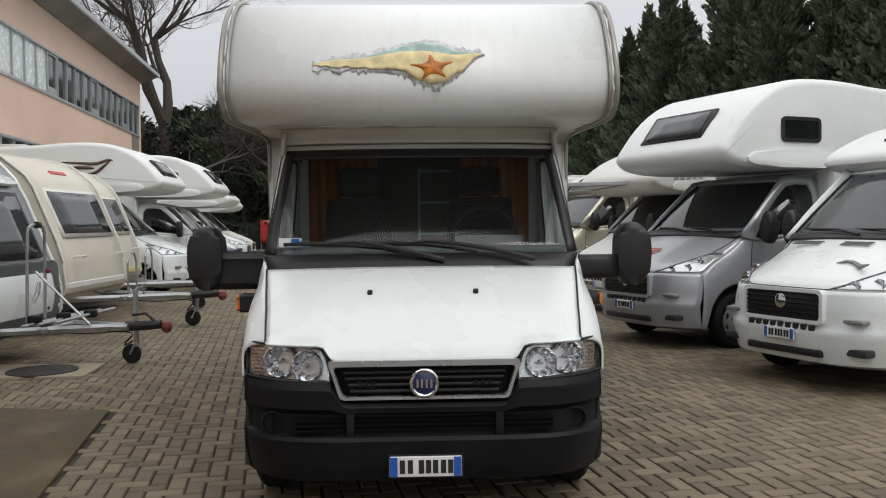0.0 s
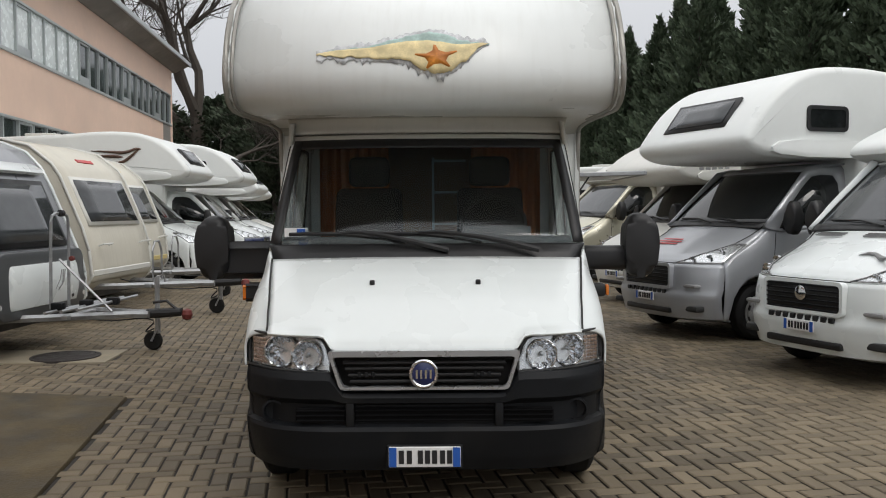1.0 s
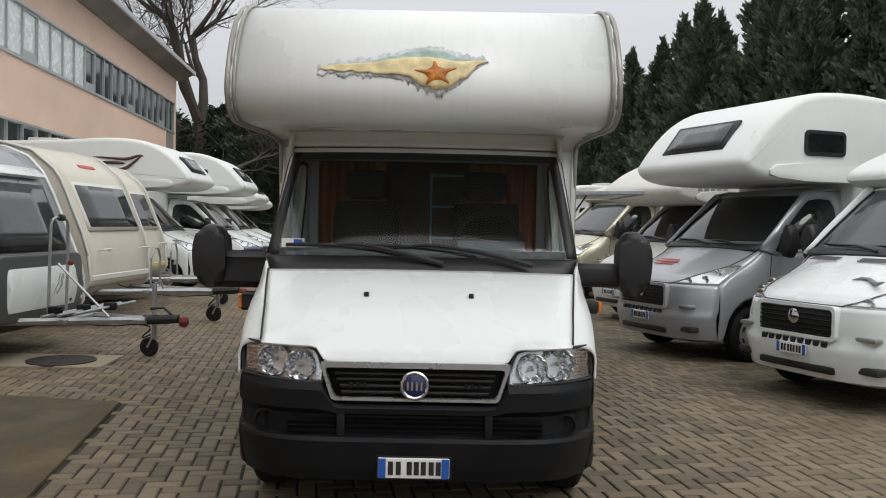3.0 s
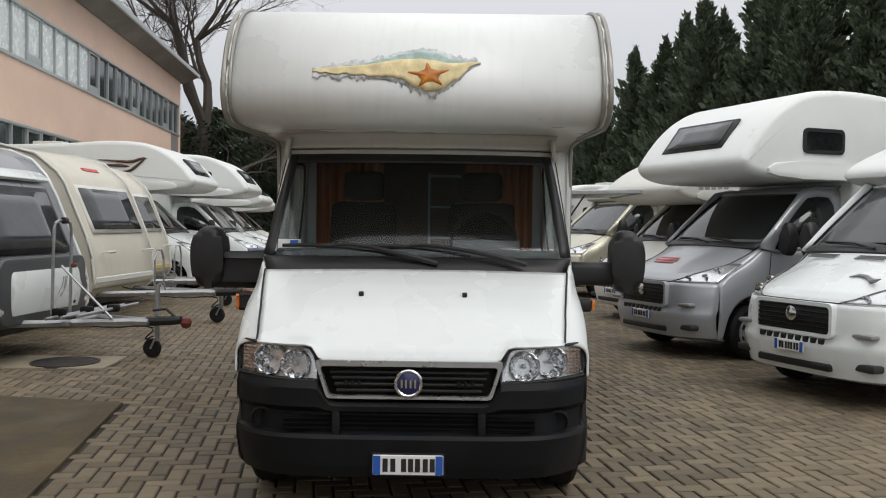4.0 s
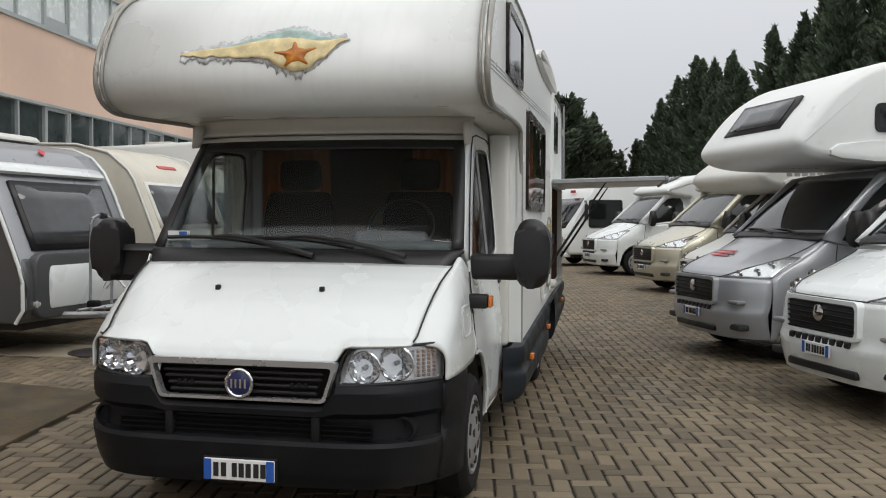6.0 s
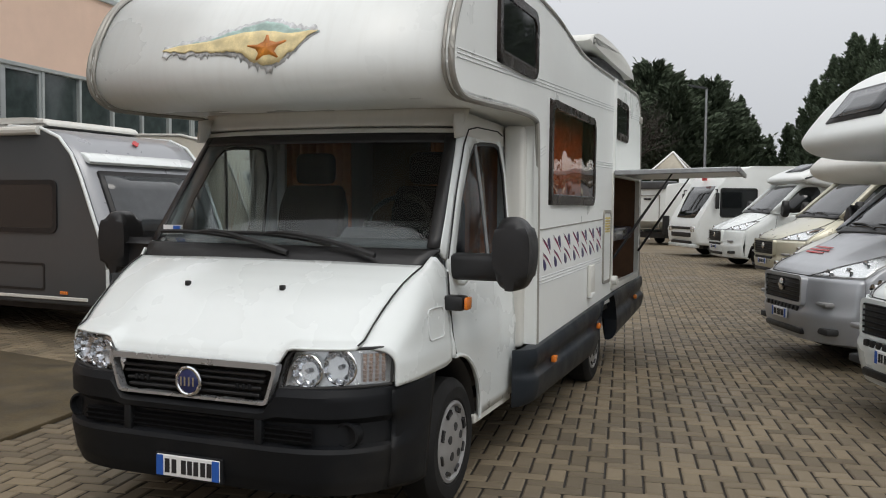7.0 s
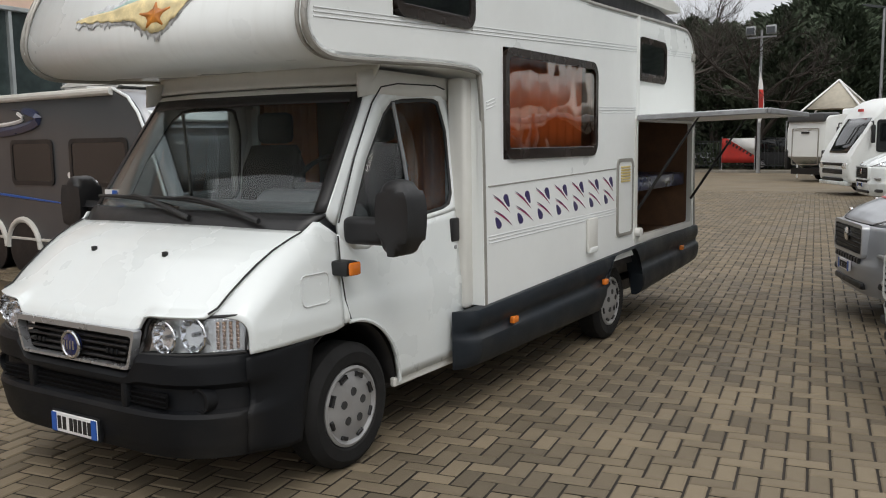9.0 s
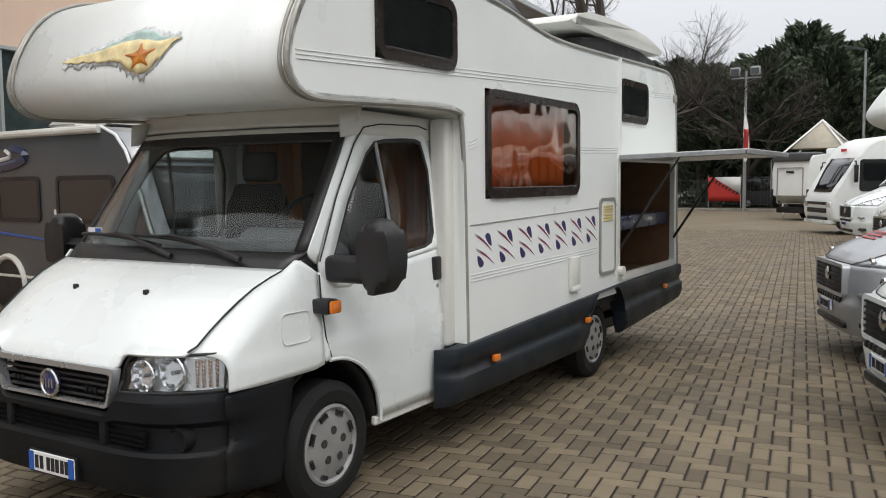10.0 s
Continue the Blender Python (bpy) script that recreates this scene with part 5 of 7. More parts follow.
def integrated(m, label):
    root = thing("motorhome", m, label, "motorhome", "parked motorhomes")
    out = [(0.15, 0.35), (0.0, 0.5), (0.0, 0.95), (0.12, 1.2), (0.62, 2.05), (0.85, 2.5), (1.3, 2.78), (2.0, 2.85), (6.8, 2.85), (7.0, 2.7), (7.1, 0.5), (7.0, 0.35)]
    camper_body(root, smoothed(out, 1), 1.14, PANEL, 0.10)
    f = lambda u, v, o: (-1.05 + 2.1 * u, 0.16 + 0.52 * v + 0.10 * abs(2 * u - 1) ** 3 - o - 0.03, 1.22 + 0.98 * v + 0.3 * o)
    part("windscreen", grid(bmesh.new(), lambda u, v: f(u, v, 0.02), 12, 4), DARKGLASS, root, "tall panoramic windscreen", solid=0.03)
    for z0, z1 in ((0.62, 0.76), (0.86, 0.94), (0.42, 0.50)):
        part("grille", box(bmesh.new(), -0.75, 0.75, -0.03, 0.05, z0, z1, 0.02, 2), BLACK, root, "black grille slot")
    part("front_bumper", box(bmesh.new(), -1.0, 1.0, -0.03, 0.2, 0.30, 0.42, 0.03, 2), WHITE, root)
    for s in (-1, 1):
        part("headlamp", box(bmesh.new(), s * 0.86 - 0.16, s * 0.86 + 0.16, -0.02, 0.2, 0.78, 0.96, 0.04, 2), REFLECT, root, "clear headlamp")
        body_window(root, s, 1.14, 0.75, 1.95, 1.25, 2.15, DARKGLASS, BLACK, 0.08, 0.05)
        body_window(root, s, 1.14, 2.7, 3.6, 1.45, 2.05, DARKGLASS, BLACK, 0.07, 0.05)
        part("wing_mirror", box(bmesh.new(), s * 1.28 - 0.06, s * 1.28 + 0.06, 0.55, 0.65, 1.5, 2.0, 0.03, 2), BLACK, root, "black wing mirror")
        part("mirror_arm", tube(bmesh.new(), [(s * 1.1, 0.62, 2.1), (s * 1.25, 0.6, 2.1), (s * 1.28, 0.6, 1.98)], 0.02, 6), BLACK, root)
        wheel(root, s * 1.06, 1.25, 0.345, 0.22, s)
        wheel(root, s * 1.06, 4.9, 0.345, 0.22, s)
    part("front_mark", box(bmesh.new(), -0.16, 0.16, 0.72, 0.76, 2.40, 2.48), REDINK, root, "red maker's mark as a bar")
    part("underbody", box(bmesh.new(), -0.8, 0.8, 0.4, 6.8, 0.25, 0.4), BLACK, root)
    return root


integrated(pose(-2.3, 31.2, 0, 0, 0, -58) @ Matrix.Scale(1.08, 4), "white integrated motorhome with a tall windscreen")

# row along the building: noses point to the lane
al1, b1 = alcove_van(pose(-6.28, 19.46, 0, 0, 0, 95), WHITE, WHITE, "white alcove motorhome with a dark winged decal", nose=0.35, top=3.42, low=2.36, side_window=False)
strokes(al1, "wing_decal", BROWNINK, [[(2.5, 3.0), (2.0, 2.97), (1.75, 2.95), (1.5, 3.05), (1.4, 3.03)], [(2.4, 2.88), (2.0, 2.88), (1.8, 2.86)], [(2.05, 2.74), (1.8, 2.74), (1.62, 2.88), (1.45, 3.03)]], -1, 1.135, 0.035, "dark winged stroke")
al2, b2 = alcove_van(pose(-6.15, 23.1, 0, 0, 0, 96), WHITE, WHITE, "white alcove motorhome with a red arc decal", nose=0.4, top=3.42, low=2.36, bumper_mat=NAVY)
strokes(al2, "arc_decal", REDINK, [[(1.9, 2.5), (1.65, 2.45), (1.5, 2.55), (1.5, 2.8)]], -1, 1.135, 0.035, "red arc stroke")
alcove_van(pose(-7.1, 27.8, 0, 0, 0, 97), WHITE, WHITE, "white alcove motorhome in the row", nose=0.4, top=3.05, low=2.2)
alcove_van(pose(-7.9, 31.6, 0, 0, 0, 97), OFFWHITE, OFFWHITE, "off-white alcove motorhome in the row", nose=0.5, top=2.95, low=2.1)


def tow_bar(root, reach=1.34, z=0.45):
    """Drawbar, coupling and jockey wheel ahead of y = 0."""
    fr = part("drawbar", tube(bmesh.new(), [(-0.75, 0.5, z), (-0.08, -reach + 0.2, z), (-0.08, -reach, z)], 0.045, 6), STEEL, root, "galvanised steel drawbar")
    part("drawbar", tube(bmesh.new(), [(0.75, 0.5, z), (0.08, -reach + 0.2, z), (0.08, -reach, z)], 0.045, 6), STEEL, root)
    part("cross_member", box(bmesh.new(), -0.45, 0.45, -0.55, -0.47, z - 0.03, z + 0.03, 0.01, 1), STEEL, fr)
    co = part("coupling", tube(bmesh.new(), [(0, -reach + 0.05, z), (0, -reach - 0.22, z + 0.01), (0, -reach - 0.36, z + 0.02)], [0.06, 0.055, 0.05], 10), BLACK, root, "black coupling head")
    part("coupling_ball", lathe(bmesh.new(), [(0.01, -0.07), (0.05, -0.05), (0.065, 0.0), (0.05, 0.05), (0.01, 0.07)], (0, -reach - 0.42, z - 0.01), "z", 14), CAPRED, co, "dull red coupling cap")
    part("coupling_lever", tube(bmesh.new(), [(0, -reach - 0.30, z + 0.05), (0, -reach - 0.18, z + 0.15), (0, -reach - 0.02, z + 0.13)], 0.018, 6), BLACK, co)
    jo = part("jockey_wheel", lathe(bmesh.new(), [(0.05, -0.04), (0.10, -0.035), (0.115, 0.0), (0.10, 0.035), (0.05, 0.04)], (0.13, -reach + 0.04, 0.115), "x", 20), RUBBER, root, "jockey wheel with a black tyre")
    part("jockey_leg", tube(bmesh.new(), [(0.13, -reach - 0.02, 0.2), (0.13, -reach - 0.02, z + 0.42)], 0.03, 8), STEEL, jo)
    part("jockey_fork", tube(bmesh.new(), [(0.19, -reach + 0.04, 0.115), (0.19, -reach - 0.02, 0.24), (0.07, -reach - 0.02, 0.24), (0.07, -reach + 0.04, 0.115)], 0.014, 6), STEEL, jo)
    part("jockey_crank", tube(bmesh.new(), [(0.13, -reach - 0.02, z + 0.42), (0.13, -reach - 0.10, z + 0.45), (0.13, -reach - 0.12, z + 0.36)], 0.012, 6), STEEL, jo)
    part("cable", tube(bmesh.new(), smoothed([(0.0, 0.2, z + 0.1), (0.12, -0.6, z - 0.12), (0.14, -reach - 0.05, z - 0.05), (0.08, -reach + 0.15, 0.2), (0.12, -reach + 0.02, 0.26)], 2, False), 0.010, 6), BLACK, root)
    return fr


def bike_rack(root, y=-0.35, z=0.55):
    rk = part("bike_rack", tube(bmesh.new(), smoothed([(-0.42, y, z), (-0.42, y - 0.02, z + 0.95), (-0.38, y - 0.02, z + 1.08), (-0.05, y - 0.02, z + 1.08), (0.0, y - 0.02, z + 0.95), (0.0, y, z)], 1, False), 0.018, 8), STEEL, root, "silver tubular bike rack")
    for k in range(3):
        part("bike_rail", tube(bmesh.new(), [(-0.85, y - 0.15 - 0.18 * k, z + 0.02 * k), (0.75, y - 0.15 - 0.18 * k, z + 0.02 * k)], 0.020, 6), STEEL, rk)
        part("wheel_clip", box(bmesh.new(), -0.6 + 0.3 * k, -0.5 + 0.3 * k, y - 0.22 - 0.18 * k, y - 0.08 - 0.18 * k, z, z + 0.09, 0.02, 2), PLASTIC, rk)
    part("rack_brace", tube(bmesh.new(), [(-0.2, y - 0.6, z - 0.05), (-0.2, y, z + 0.55)], 0.016, 6), STEEL, rk)
    part("rack_knob", lathe(bmesh.new(), [(0.01, -0.04), (0.04, -0.03), (0.04, 0.03), (0.01, 0.04)], (-0.21, y - 0.04, z + 1.08), "x", 10), BLACK, rk)
    part("rack_knob", lathe(bmesh.new(), [(0.01, -0.03), (0.03, -0.02), (0.03, 0.02), (0.01, 0.03)], (0.0, y - 0.05, z + 0.55), "x", 10), CAPRED, rk)
    return rk


def caravan(m, label, side_mat, front_mat, outline, half, win, locker, length=6.4, wheel_y=3.7, wheel_list=(3.7,), grey=False):
    root = thing("caravan", m, label, "caravan", "parked caravans")
    body = camper_body(root, outline, half, side_mat, 0.03, "caravan_body", "caravan shell")
    # front skin, in its own colour, over the front of the outline
    n = [p for p in outline if p[0] < 1.6 and p[1] > 0.40]
    fr = part("front_panel", grid(bmesh.new(), lambda u, v: ((-half + 0.05) + 2 * (half - 0.05) * v, along(n, u)[0] - 0.014, along(n, u)[1] + 0.010), len(n) * 2, 6), front_mat, root, "moulded front panel", solid=0.02)
    (a0, a1), (b0, b1) = win
    dy, dz = b0 - a0, b1 - a1
    ln = math.hypot(dy, dz)
    ny, nz = -dz / ln, dy / ln
    f = lambda u, v, o: (-0.86 + 1.72 * u, a0 + dy * v + ny * o, a1 + dz * v + nz * o)
    w = part("front_window", grid(bmesh.new(), lambda u, v: f(u, v, 0.045), 4, 4), BLACK if grey else OFFWHITE, root, "wide tinted front window", solid=0.04)
    part("pane", grid(bmesh.new(), lambda u, v: f(0.035 + 0.93 * u, 0.07 + 0.86 * v, 0.055), 4, 4), GREYGLASS, w, solid=0.012)
    if locker:
        l0, l1 = locker
        lk = part("gas_locker", prism(bmesh.new(), smoothed(l0, 1), "x", -l1, l1, 0.05, 3), WHITE if grey else front_mat, root, "moulded gas locker lid")
        part("locker_catch", lathe(bmesh.new(), [(0.03, 0.02), (0.03, -0.01), (0.0005, -0.015)], (0.62, l0[0][0] - 0.02, 0.62), "y", 12), BLACK, lk)
    for y in wheel_list:
        rear_wheels(root, y, half - 0.05, 0.32)
        for s in (-1, 1):
            arc = [(s * (half + 0.01), y + 0.42 * math.cos(math.pi * k / 14), 0.34 + 0.42 * math.sin(math.pi * k / 14)) for k in range(15)]
            part("arch_trim", tube(bmesh.new(), arc, 0.045, 8), OFFWHITE, root, "white wheel arch trim")
            part("arch_hollow", lathe(bmesh.new(), [(0.40, -0.01), (0.40, 0.012), (0.0005, 0.012)], (s * half, y, 0.34), "x", 28, s), BLACK, root)
    part("underbody", box(bmesh.new(), -0.9, 0.9, 0.2, length - 0.2, 0.3, 0.45), BLACK, root)
    tow_bar(root)
    return root, body, fr


cv_out = [(0.10, 0.40), (0.0, 0.55), (0.0, 0.85), (0.04, 1.02), (0.13, 1.25), (0.42, 1.95), (0.56, 2.22), (0.75, 2.42), (1.05, 2.54), (1.6, 2.58), (6.9, 2.58), (7.25, 2.42), (7.4, 2.0), (7.4, 0.40)]
c1, c1b, c1f = caravan(pose(-5.10, 9.40, 0, 0, 0, 91), "grey and silver caravan with a white gas locker and roof awning", GREYPAINT, SILVERPANEL, cv_out, 1.14, ((0.10, 1.22), (0.44, 2.02)), ([(-0.07, 0.50), (-0.13, 0.75), (-0.09, 1.08), (0.06, 1.14), (0.2, 1.1), (0.2, 0.48)], 0.78), 7.4, 3.9, (3.4, 4.3), True)
for s in (-1, 1):
    edge = [(s * 1.14, y - 0.012, z + 0.008) for y, z in cv_out[:10]]
    part("edge_trim", tube(bmesh.new(), edge, 0.022, 8), WHITE, c1, "white edge trim")
    part("front_cheek", prism(bmesh.new(), smoothed([(-0.02, 0.45), (-0.05, 0.9), (0.05, 1.18), (0.3, 1.1), (0.3, 0.45)], 1), "x", s * 0.95 - 0.14, s * 0.95 + 0.14, 0.05, 3), GREYPAINT, c1, "dark grey front corner")
    part("marker_lamp", lathe(bmesh.new(), [(0.05, 0.02), (0.05, -0.02), (0.0005, -0.03)], (s * 0.95, -0.05, 0.62), "y", 14), REFLECT, c1)
    part("awning_roll", tube(bmesh.new(), [(s * 1.16, 1.05, 2.52), (s * 1.16, 6.6, 2.52)], 0.055, 10), OFFWHITE, c1, "rolled awning in a white cassette")
    for y0, y1 in ((0.78, 2.1), (2.5, 3.6), (5.0, 6.2)):
        body_window(c1, s, 1.14, y0, y1, 1.27, 1.92, DARKGLASS, BLACK, 0.09, 0.06)
    part("lower_rail", box(bmesh.new(), s * 1.145 - 0.012, s * 1.145 + 0.012, 0.3, 7.2, 0.46, 0.50, 0.005, 1), OFFWHITE, c1)
    part("side_hatch", ringed(bmesh.new(), rrect(1.0, 1.9, 0.56, 0.90, 0.04), rrect(1.03, 1.87, 0.59, 0.87, 0.03), "x", s * 1.14 - 0.008, s * 1.14 + 0.010), BLACK, c1)
    part("side_marker", box(bmesh.new(), s * 1.15 - 0.015, s * 1.15 + 0.015, 0.62, 0.74, 0.53, 0.57, 0.008, 1), AMBER, c1, "amber side marker")
    part("blue_band", tube(bmesh.new(), [(s * 1.142, 2.2, 1.02), (s * 1.142, 3.6, 1.10), (s * 1.142, 6.8, 1.30)], [0.01, 0.022, 0.022], 5), BLUE, c1, "blue line decal")
    part("blue_swoosh", tube(bmesh.new(), smoothed([(s * 1.142, 4.6, 2.02), (s * 1.142, 3.6, 2.03), (s * 1.142, 2.75, 2.16), (s * 1.142, 2.9, 2.30), (s * 1.142, 3.5, 2.36)], 2, False), [0.01] + [0.07] * 15 + [0.01] * 4, 5), NAVY, c1, "dark blue swoosh decal")
    part("white_swoosh", tube(bmesh.new(), smoothed([(s * 1.144, 4.4, 2.13), (s * 1.144, 3.7, 2.14), (s * 1.144, 3.15, 2.20), (s * 1.144, 3.35, 2.30)], 2, False), 0.03, 5), PLATE, c1, "white swoosh decal")
    for y, z in ((2.15, 1.42), (0.88, 1.72)):
        part("flower_sticker", lathe(bmesh.new(), [(0.045, 0.0), (0.045, 0.003), (0.0005, 0.004)], (s * 1.14, y, z), "x", 7, s), PLATE, c1, "small pale sticker")
part("roof_box", prism(bmesh.new(), smoothed([(1.2, 2.57), (1.2, 2.66), (1.4, 2.72), (2.6, 2.72), (2.7, 2.57)], 2), "x", -0.9, 0.7, 0.04, 3), OFFWHITE, c1, "low white roof box")
part("brow", prism(bmesh.new(), smoothed([(0.45, 2.10), (0.40, 2.16), (0.55, 2.26), (0.66, 2.26)], 1), "x", -0.98, 0.98, 0.02), WHITE, c1, "white brow over the front window")
part("front_mark", box(bmesh.new(), -0.06, 0.06, -0.04, 0.04, 0, 0.01, 0, 1, Matrix.Translation((0.1, 0.72, 2.43)) @ Matrix.Rotation(radians(40), 4, "X") @ Matrix.Rotation(radians(40), 4, "Z")), REDINK, c1, "red mark on the front")
part("locker_surround", prism(bmesh.new(), rrect(-0.99, 0.99, 0.44, 1.20, 0.16), "y", -0.075, 0.06, 0.03, 2), GREYPAINT, c1, "dark grey moulding round the gas locker")
for k, dx in enumerate((0.0, 0.035, -0.05)):
    part("locker_script", tube(bmesh.new(), [(0.18 + dx, -0.105, 0.68), (0.30 + dx, -0.13, 0.78 + 0.03 * k), (0.36 + dx, -0.12, 0.95)], 0.006, 5), GREYINK, c1, "grey script stroke")
bike_rack(c1)

cr_out = [(0.22, 0.38), (0.05, 0.52), (0.0, 0.62), (0.03, 0.95), (0.10, 1.22), (0.40, 1.95), (0.50, 2.1), (0.80, 2.34), (1.3, 2.46), (2.0, 2.48), (4.6, 2.46), (5.0, 2.3), (5.3, 1.4), (5.2, 0.40)]
for k, (x, y, rz) in enumerate(((-5.74, 13.1, 92), (-6.55, 15.95, 93))):
    c, b, f = caravan(pose(x, y, 0, 0, 0, rz) @ Matrix.Scale(1.12, 4), "weathered cream caravan with a tinted front window" if k == 0 else "older cream caravan with a stained front", CREAM, CREAM, cr_out, 1.06, ((0.12, 1.28), (0.40, 1.93)), None, 5.2, 2.8, (2.8,))
    for s in (-1, 1):
        part("edge_trim", tube(bmesh.new(), [(s * 1.06, yy - 0.012, z + 0.008) for yy, z in cr_out[:11]], 0.020, 8), OFFWHITE, c, "pale edge trim")
        body_window(c, s, 1.06, 1.0, 1.9, 1.2, 1.85, GREYGLASS, OFFWHITE, 0.06, 0.04)
        body_window(c, s, 1.06, 2.6, 3.6, 1.2, 1.85, GREYGLASS, OFFWHITE, 0.06, 0.04)
        part("grab_handle", tube(bmesh.new(), [(s * 0.85, -0.02, 1.02), (s * 0.85, -0.08, 1.04), (s * 0.55, -0.08, 1.04), (s * 0.55, -0.02, 1.02)], 0.015, 6), OFFWHITE, c)
    part("waist_band", box(bmesh.new(), -1.0, 1.0, -0.02, 0.03, 0.62, 0.70, 0.01, 1), YELLOW if k else OFFWHITE, c, "faded band on the front")
    part("front_mark", box(bmesh.new(), -0.05, 0.45, 0, 0.06, -0.01, 0.012, 0, 1, Matrix.Translation((-0.1, 0.56, 2.17)) @ Matrix.Rotation(radians(42), 4, "X")), REDINK if k == 0 else YELLOW, c, "faded lettering bar")
    part("handle_hoop", tube(bmesh.new(), smoothed([(-0.2, -0.5, 0.5), (-0.2, -0.5, 1.05), (0.15, -0.5, 1.05), (0.15, -0.5, 0.5)], 1, False), 0.016, 6), STEEL, c, "steel grab hoop")

# ---- building ----
PLASTER = mat("pink_render", (0.76, 0.555, 0.44), 0.85, vary=0.08, scale=0.5, bump=0.3, bump_scale=30, dirt=0.15, dirt_col=(0.30, 0.22, 0.18))
EAVE = mat("weathered_eave_concrete", (0.25, 0.23, 0.21), 0.85, vary=0.3, scale=0.6, dirt=0.5, dirt_col=(0.06, 0.055, 0.05))
ALU = mat("aluminium_frame", (0.45, 0.48, 0.48), 0.4, metal=0.5, vary=0.1)
CURTAINWALL = mat("office_glass", (0.05, 0.065, 0.065), 0.06, vary=0.3, spec=0.7)
# blind colour, brightened to include the sky mirrored in the panes
BLINDSKY = mat("pale_blind_with_sky_reflection", (0.74, 0.80, 0.79), 0.25, vary=0.1, spec=0.6)

# local frame of the building: x along the wall away from the viewer, y out of the wall to the lane
BL = Matrix.Translation((-14.75, 38.6, 0)) @ Matrix.Rotation(radians(90 + 9.55), 4, "Z") @ Matrix.Rotation(math.pi, 4, "Z")
# along = -x in this frame: run from the far end (0) to the near end (44)
building = thing("office_building", BL, "pink rendered two-storey building with long bands of windows", "building")
RUN = 62.0
LOW, UPP = (2.60, 4.02), (5.62, 6.98)


def bwall(z0, z1, name="wall", x0=0.0, x1=RUN, y0=-0.35, y1=0.0):
    return part(name, box(bmesh.new(), x0, x1, y0, y1, z0, z1), PLASTER, building, "pink rendered wall")


bwall(-0.05, LOW[0])
bwall(LOW[1], UPP[0])
bwall(UPP[1], 8.15)
bwall(-0.05, 8.05, x0=-0.02, x1=0.30, y0=-12, y1=0.004)
for z0, z1 in (LOW, UPP):
    win = part("window_band", box(bmesh.new(), 0.3, RUN, -0.12, -0.07, z0, z1), CURTAINWALL, building, "long band of dark office glass")
    part("sill", box(bmesh.new(), 0.3, RUN, -0.1, 0.05, z0 - 0.06, z0 + 0.03, 0.01, 1), ALU, win, "grey metal sill")
    part("head_rail", box(bmesh.new(), 0.3, RUN, -0.1, 0.03, z1 - 0.06, z1 + 0.01, 0.01, 1), ALU, win)
    n = 62
    for k in range(n + 1):
        x = 0.32 + (RUN - 0.4) * k / n
        part("mullion", box(bmesh.new(), x - 0.03, x + 0.03, -0.1, 0.0, z0, z1), ALU, win)
        if k < n and z0 > 5 and k > 12:
            # sheet just before the glass: blind and painted sky reflection in one
            part("blind", box(bmesh.new(), x + 0.03, x + 0.03 + (RUN - 0.4) / n - 0.06, -0.068, -0.062, z0, z1), BLINDSKY, win, "pale blind with the sky's reflection in its colour")
        if k % 5 == 2:
            part("vent_sash", ringed(bmesh.new(), [(x + 0.03, z0 + 0.03), (x + 0.95, z0 + 0.03), (x + 0.95, z1 - 0.06), (x + 0.03, z1 - 0.06)], [(x + 0.09, z0 + 0.26), (x + 0.89, z0 + 0.26), (x + 0.89, z1 - 0.12), (x + 0.09, z1 - 0.12)], "y", -0.07, -0.02), ALU, win)
bm = bmesh.new()
prism(bm, [(-0.2, 8.1), (0.08, 8.1), (0.66, 8.38), (0.76, 8.38), (0.76, 8.50), (-0.2, 8.50)], "x", -0.5, RUN)
part("eave", bm, EAVE, building, "weathered concrete eave rising outwards", sharp=20)
part("roof_edge", box(bmesh.new(), -0.55, RUN, 0.72, 0.80, 8.36, 8.54, 0.01, 1), ALU, building, "metal roof edge")
part("roof", box(bmesh.new(), -0.3, RUN, -12, -0.2, 8.30, 8.45), EAVE, building)
part("panel", box(bmesh.new(), 0.5, 1.9, -0.02, 0.012, 4.6, 5.6), EAVE, building, "grey metal panel")

# ---- far end of the yard ----
FENCE = mat("dark_fence_steel", (0.05, 0.055, 0.055), 0.5, metal=0.4, vary=0.2)
KERB = mat("kerb_concrete", (0.28, 0.26, 0.22), 0.85, vary=0.25, scale=3, dirt=0.3)
REDFLAG = mat("red_banner", (0.55, 0.04, 0.03), 0.7, vary=0.15)
HEDGE = mat("dry_undergrowth", (0.07, 0.06, 0.03), 0.9, vary=0.4, scale=5)


def ground_kerb(x0, y0, x1, y1):
    d = Vector((x1 - x0, y1 - y0, 0))
    m = Matrix.Translation((x0, y0, 0)) @ Matrix.Rotation(math.atan2(d.y, d.x), 4, "Z")
    n = int(d.length)
    root = thing("kerb", m, "pale concrete kerb at the end of the yard", "kerb")
    for k in range(n):
        part("kerb_stone", box(bmesh.new(), k + 0.006, k + 0.994, -0.08, 0.08, -0.1, 0.14, 0.02, 1), KERB, root)


ground_kerb(-24.0, 49.0, 2.0, 49.4)
bm = bmesh.new()
prism(bm, [(-60, 48.6), (-24, 49.2), (2.0, 49.6), (40, 50), (40, 120), (-60, 120)], "z", -0.05, 0.09)
tagged(part("verge", bm, HEDGE), "dry verge of earth and leaves behind the kerb", "verge", kind="structure")

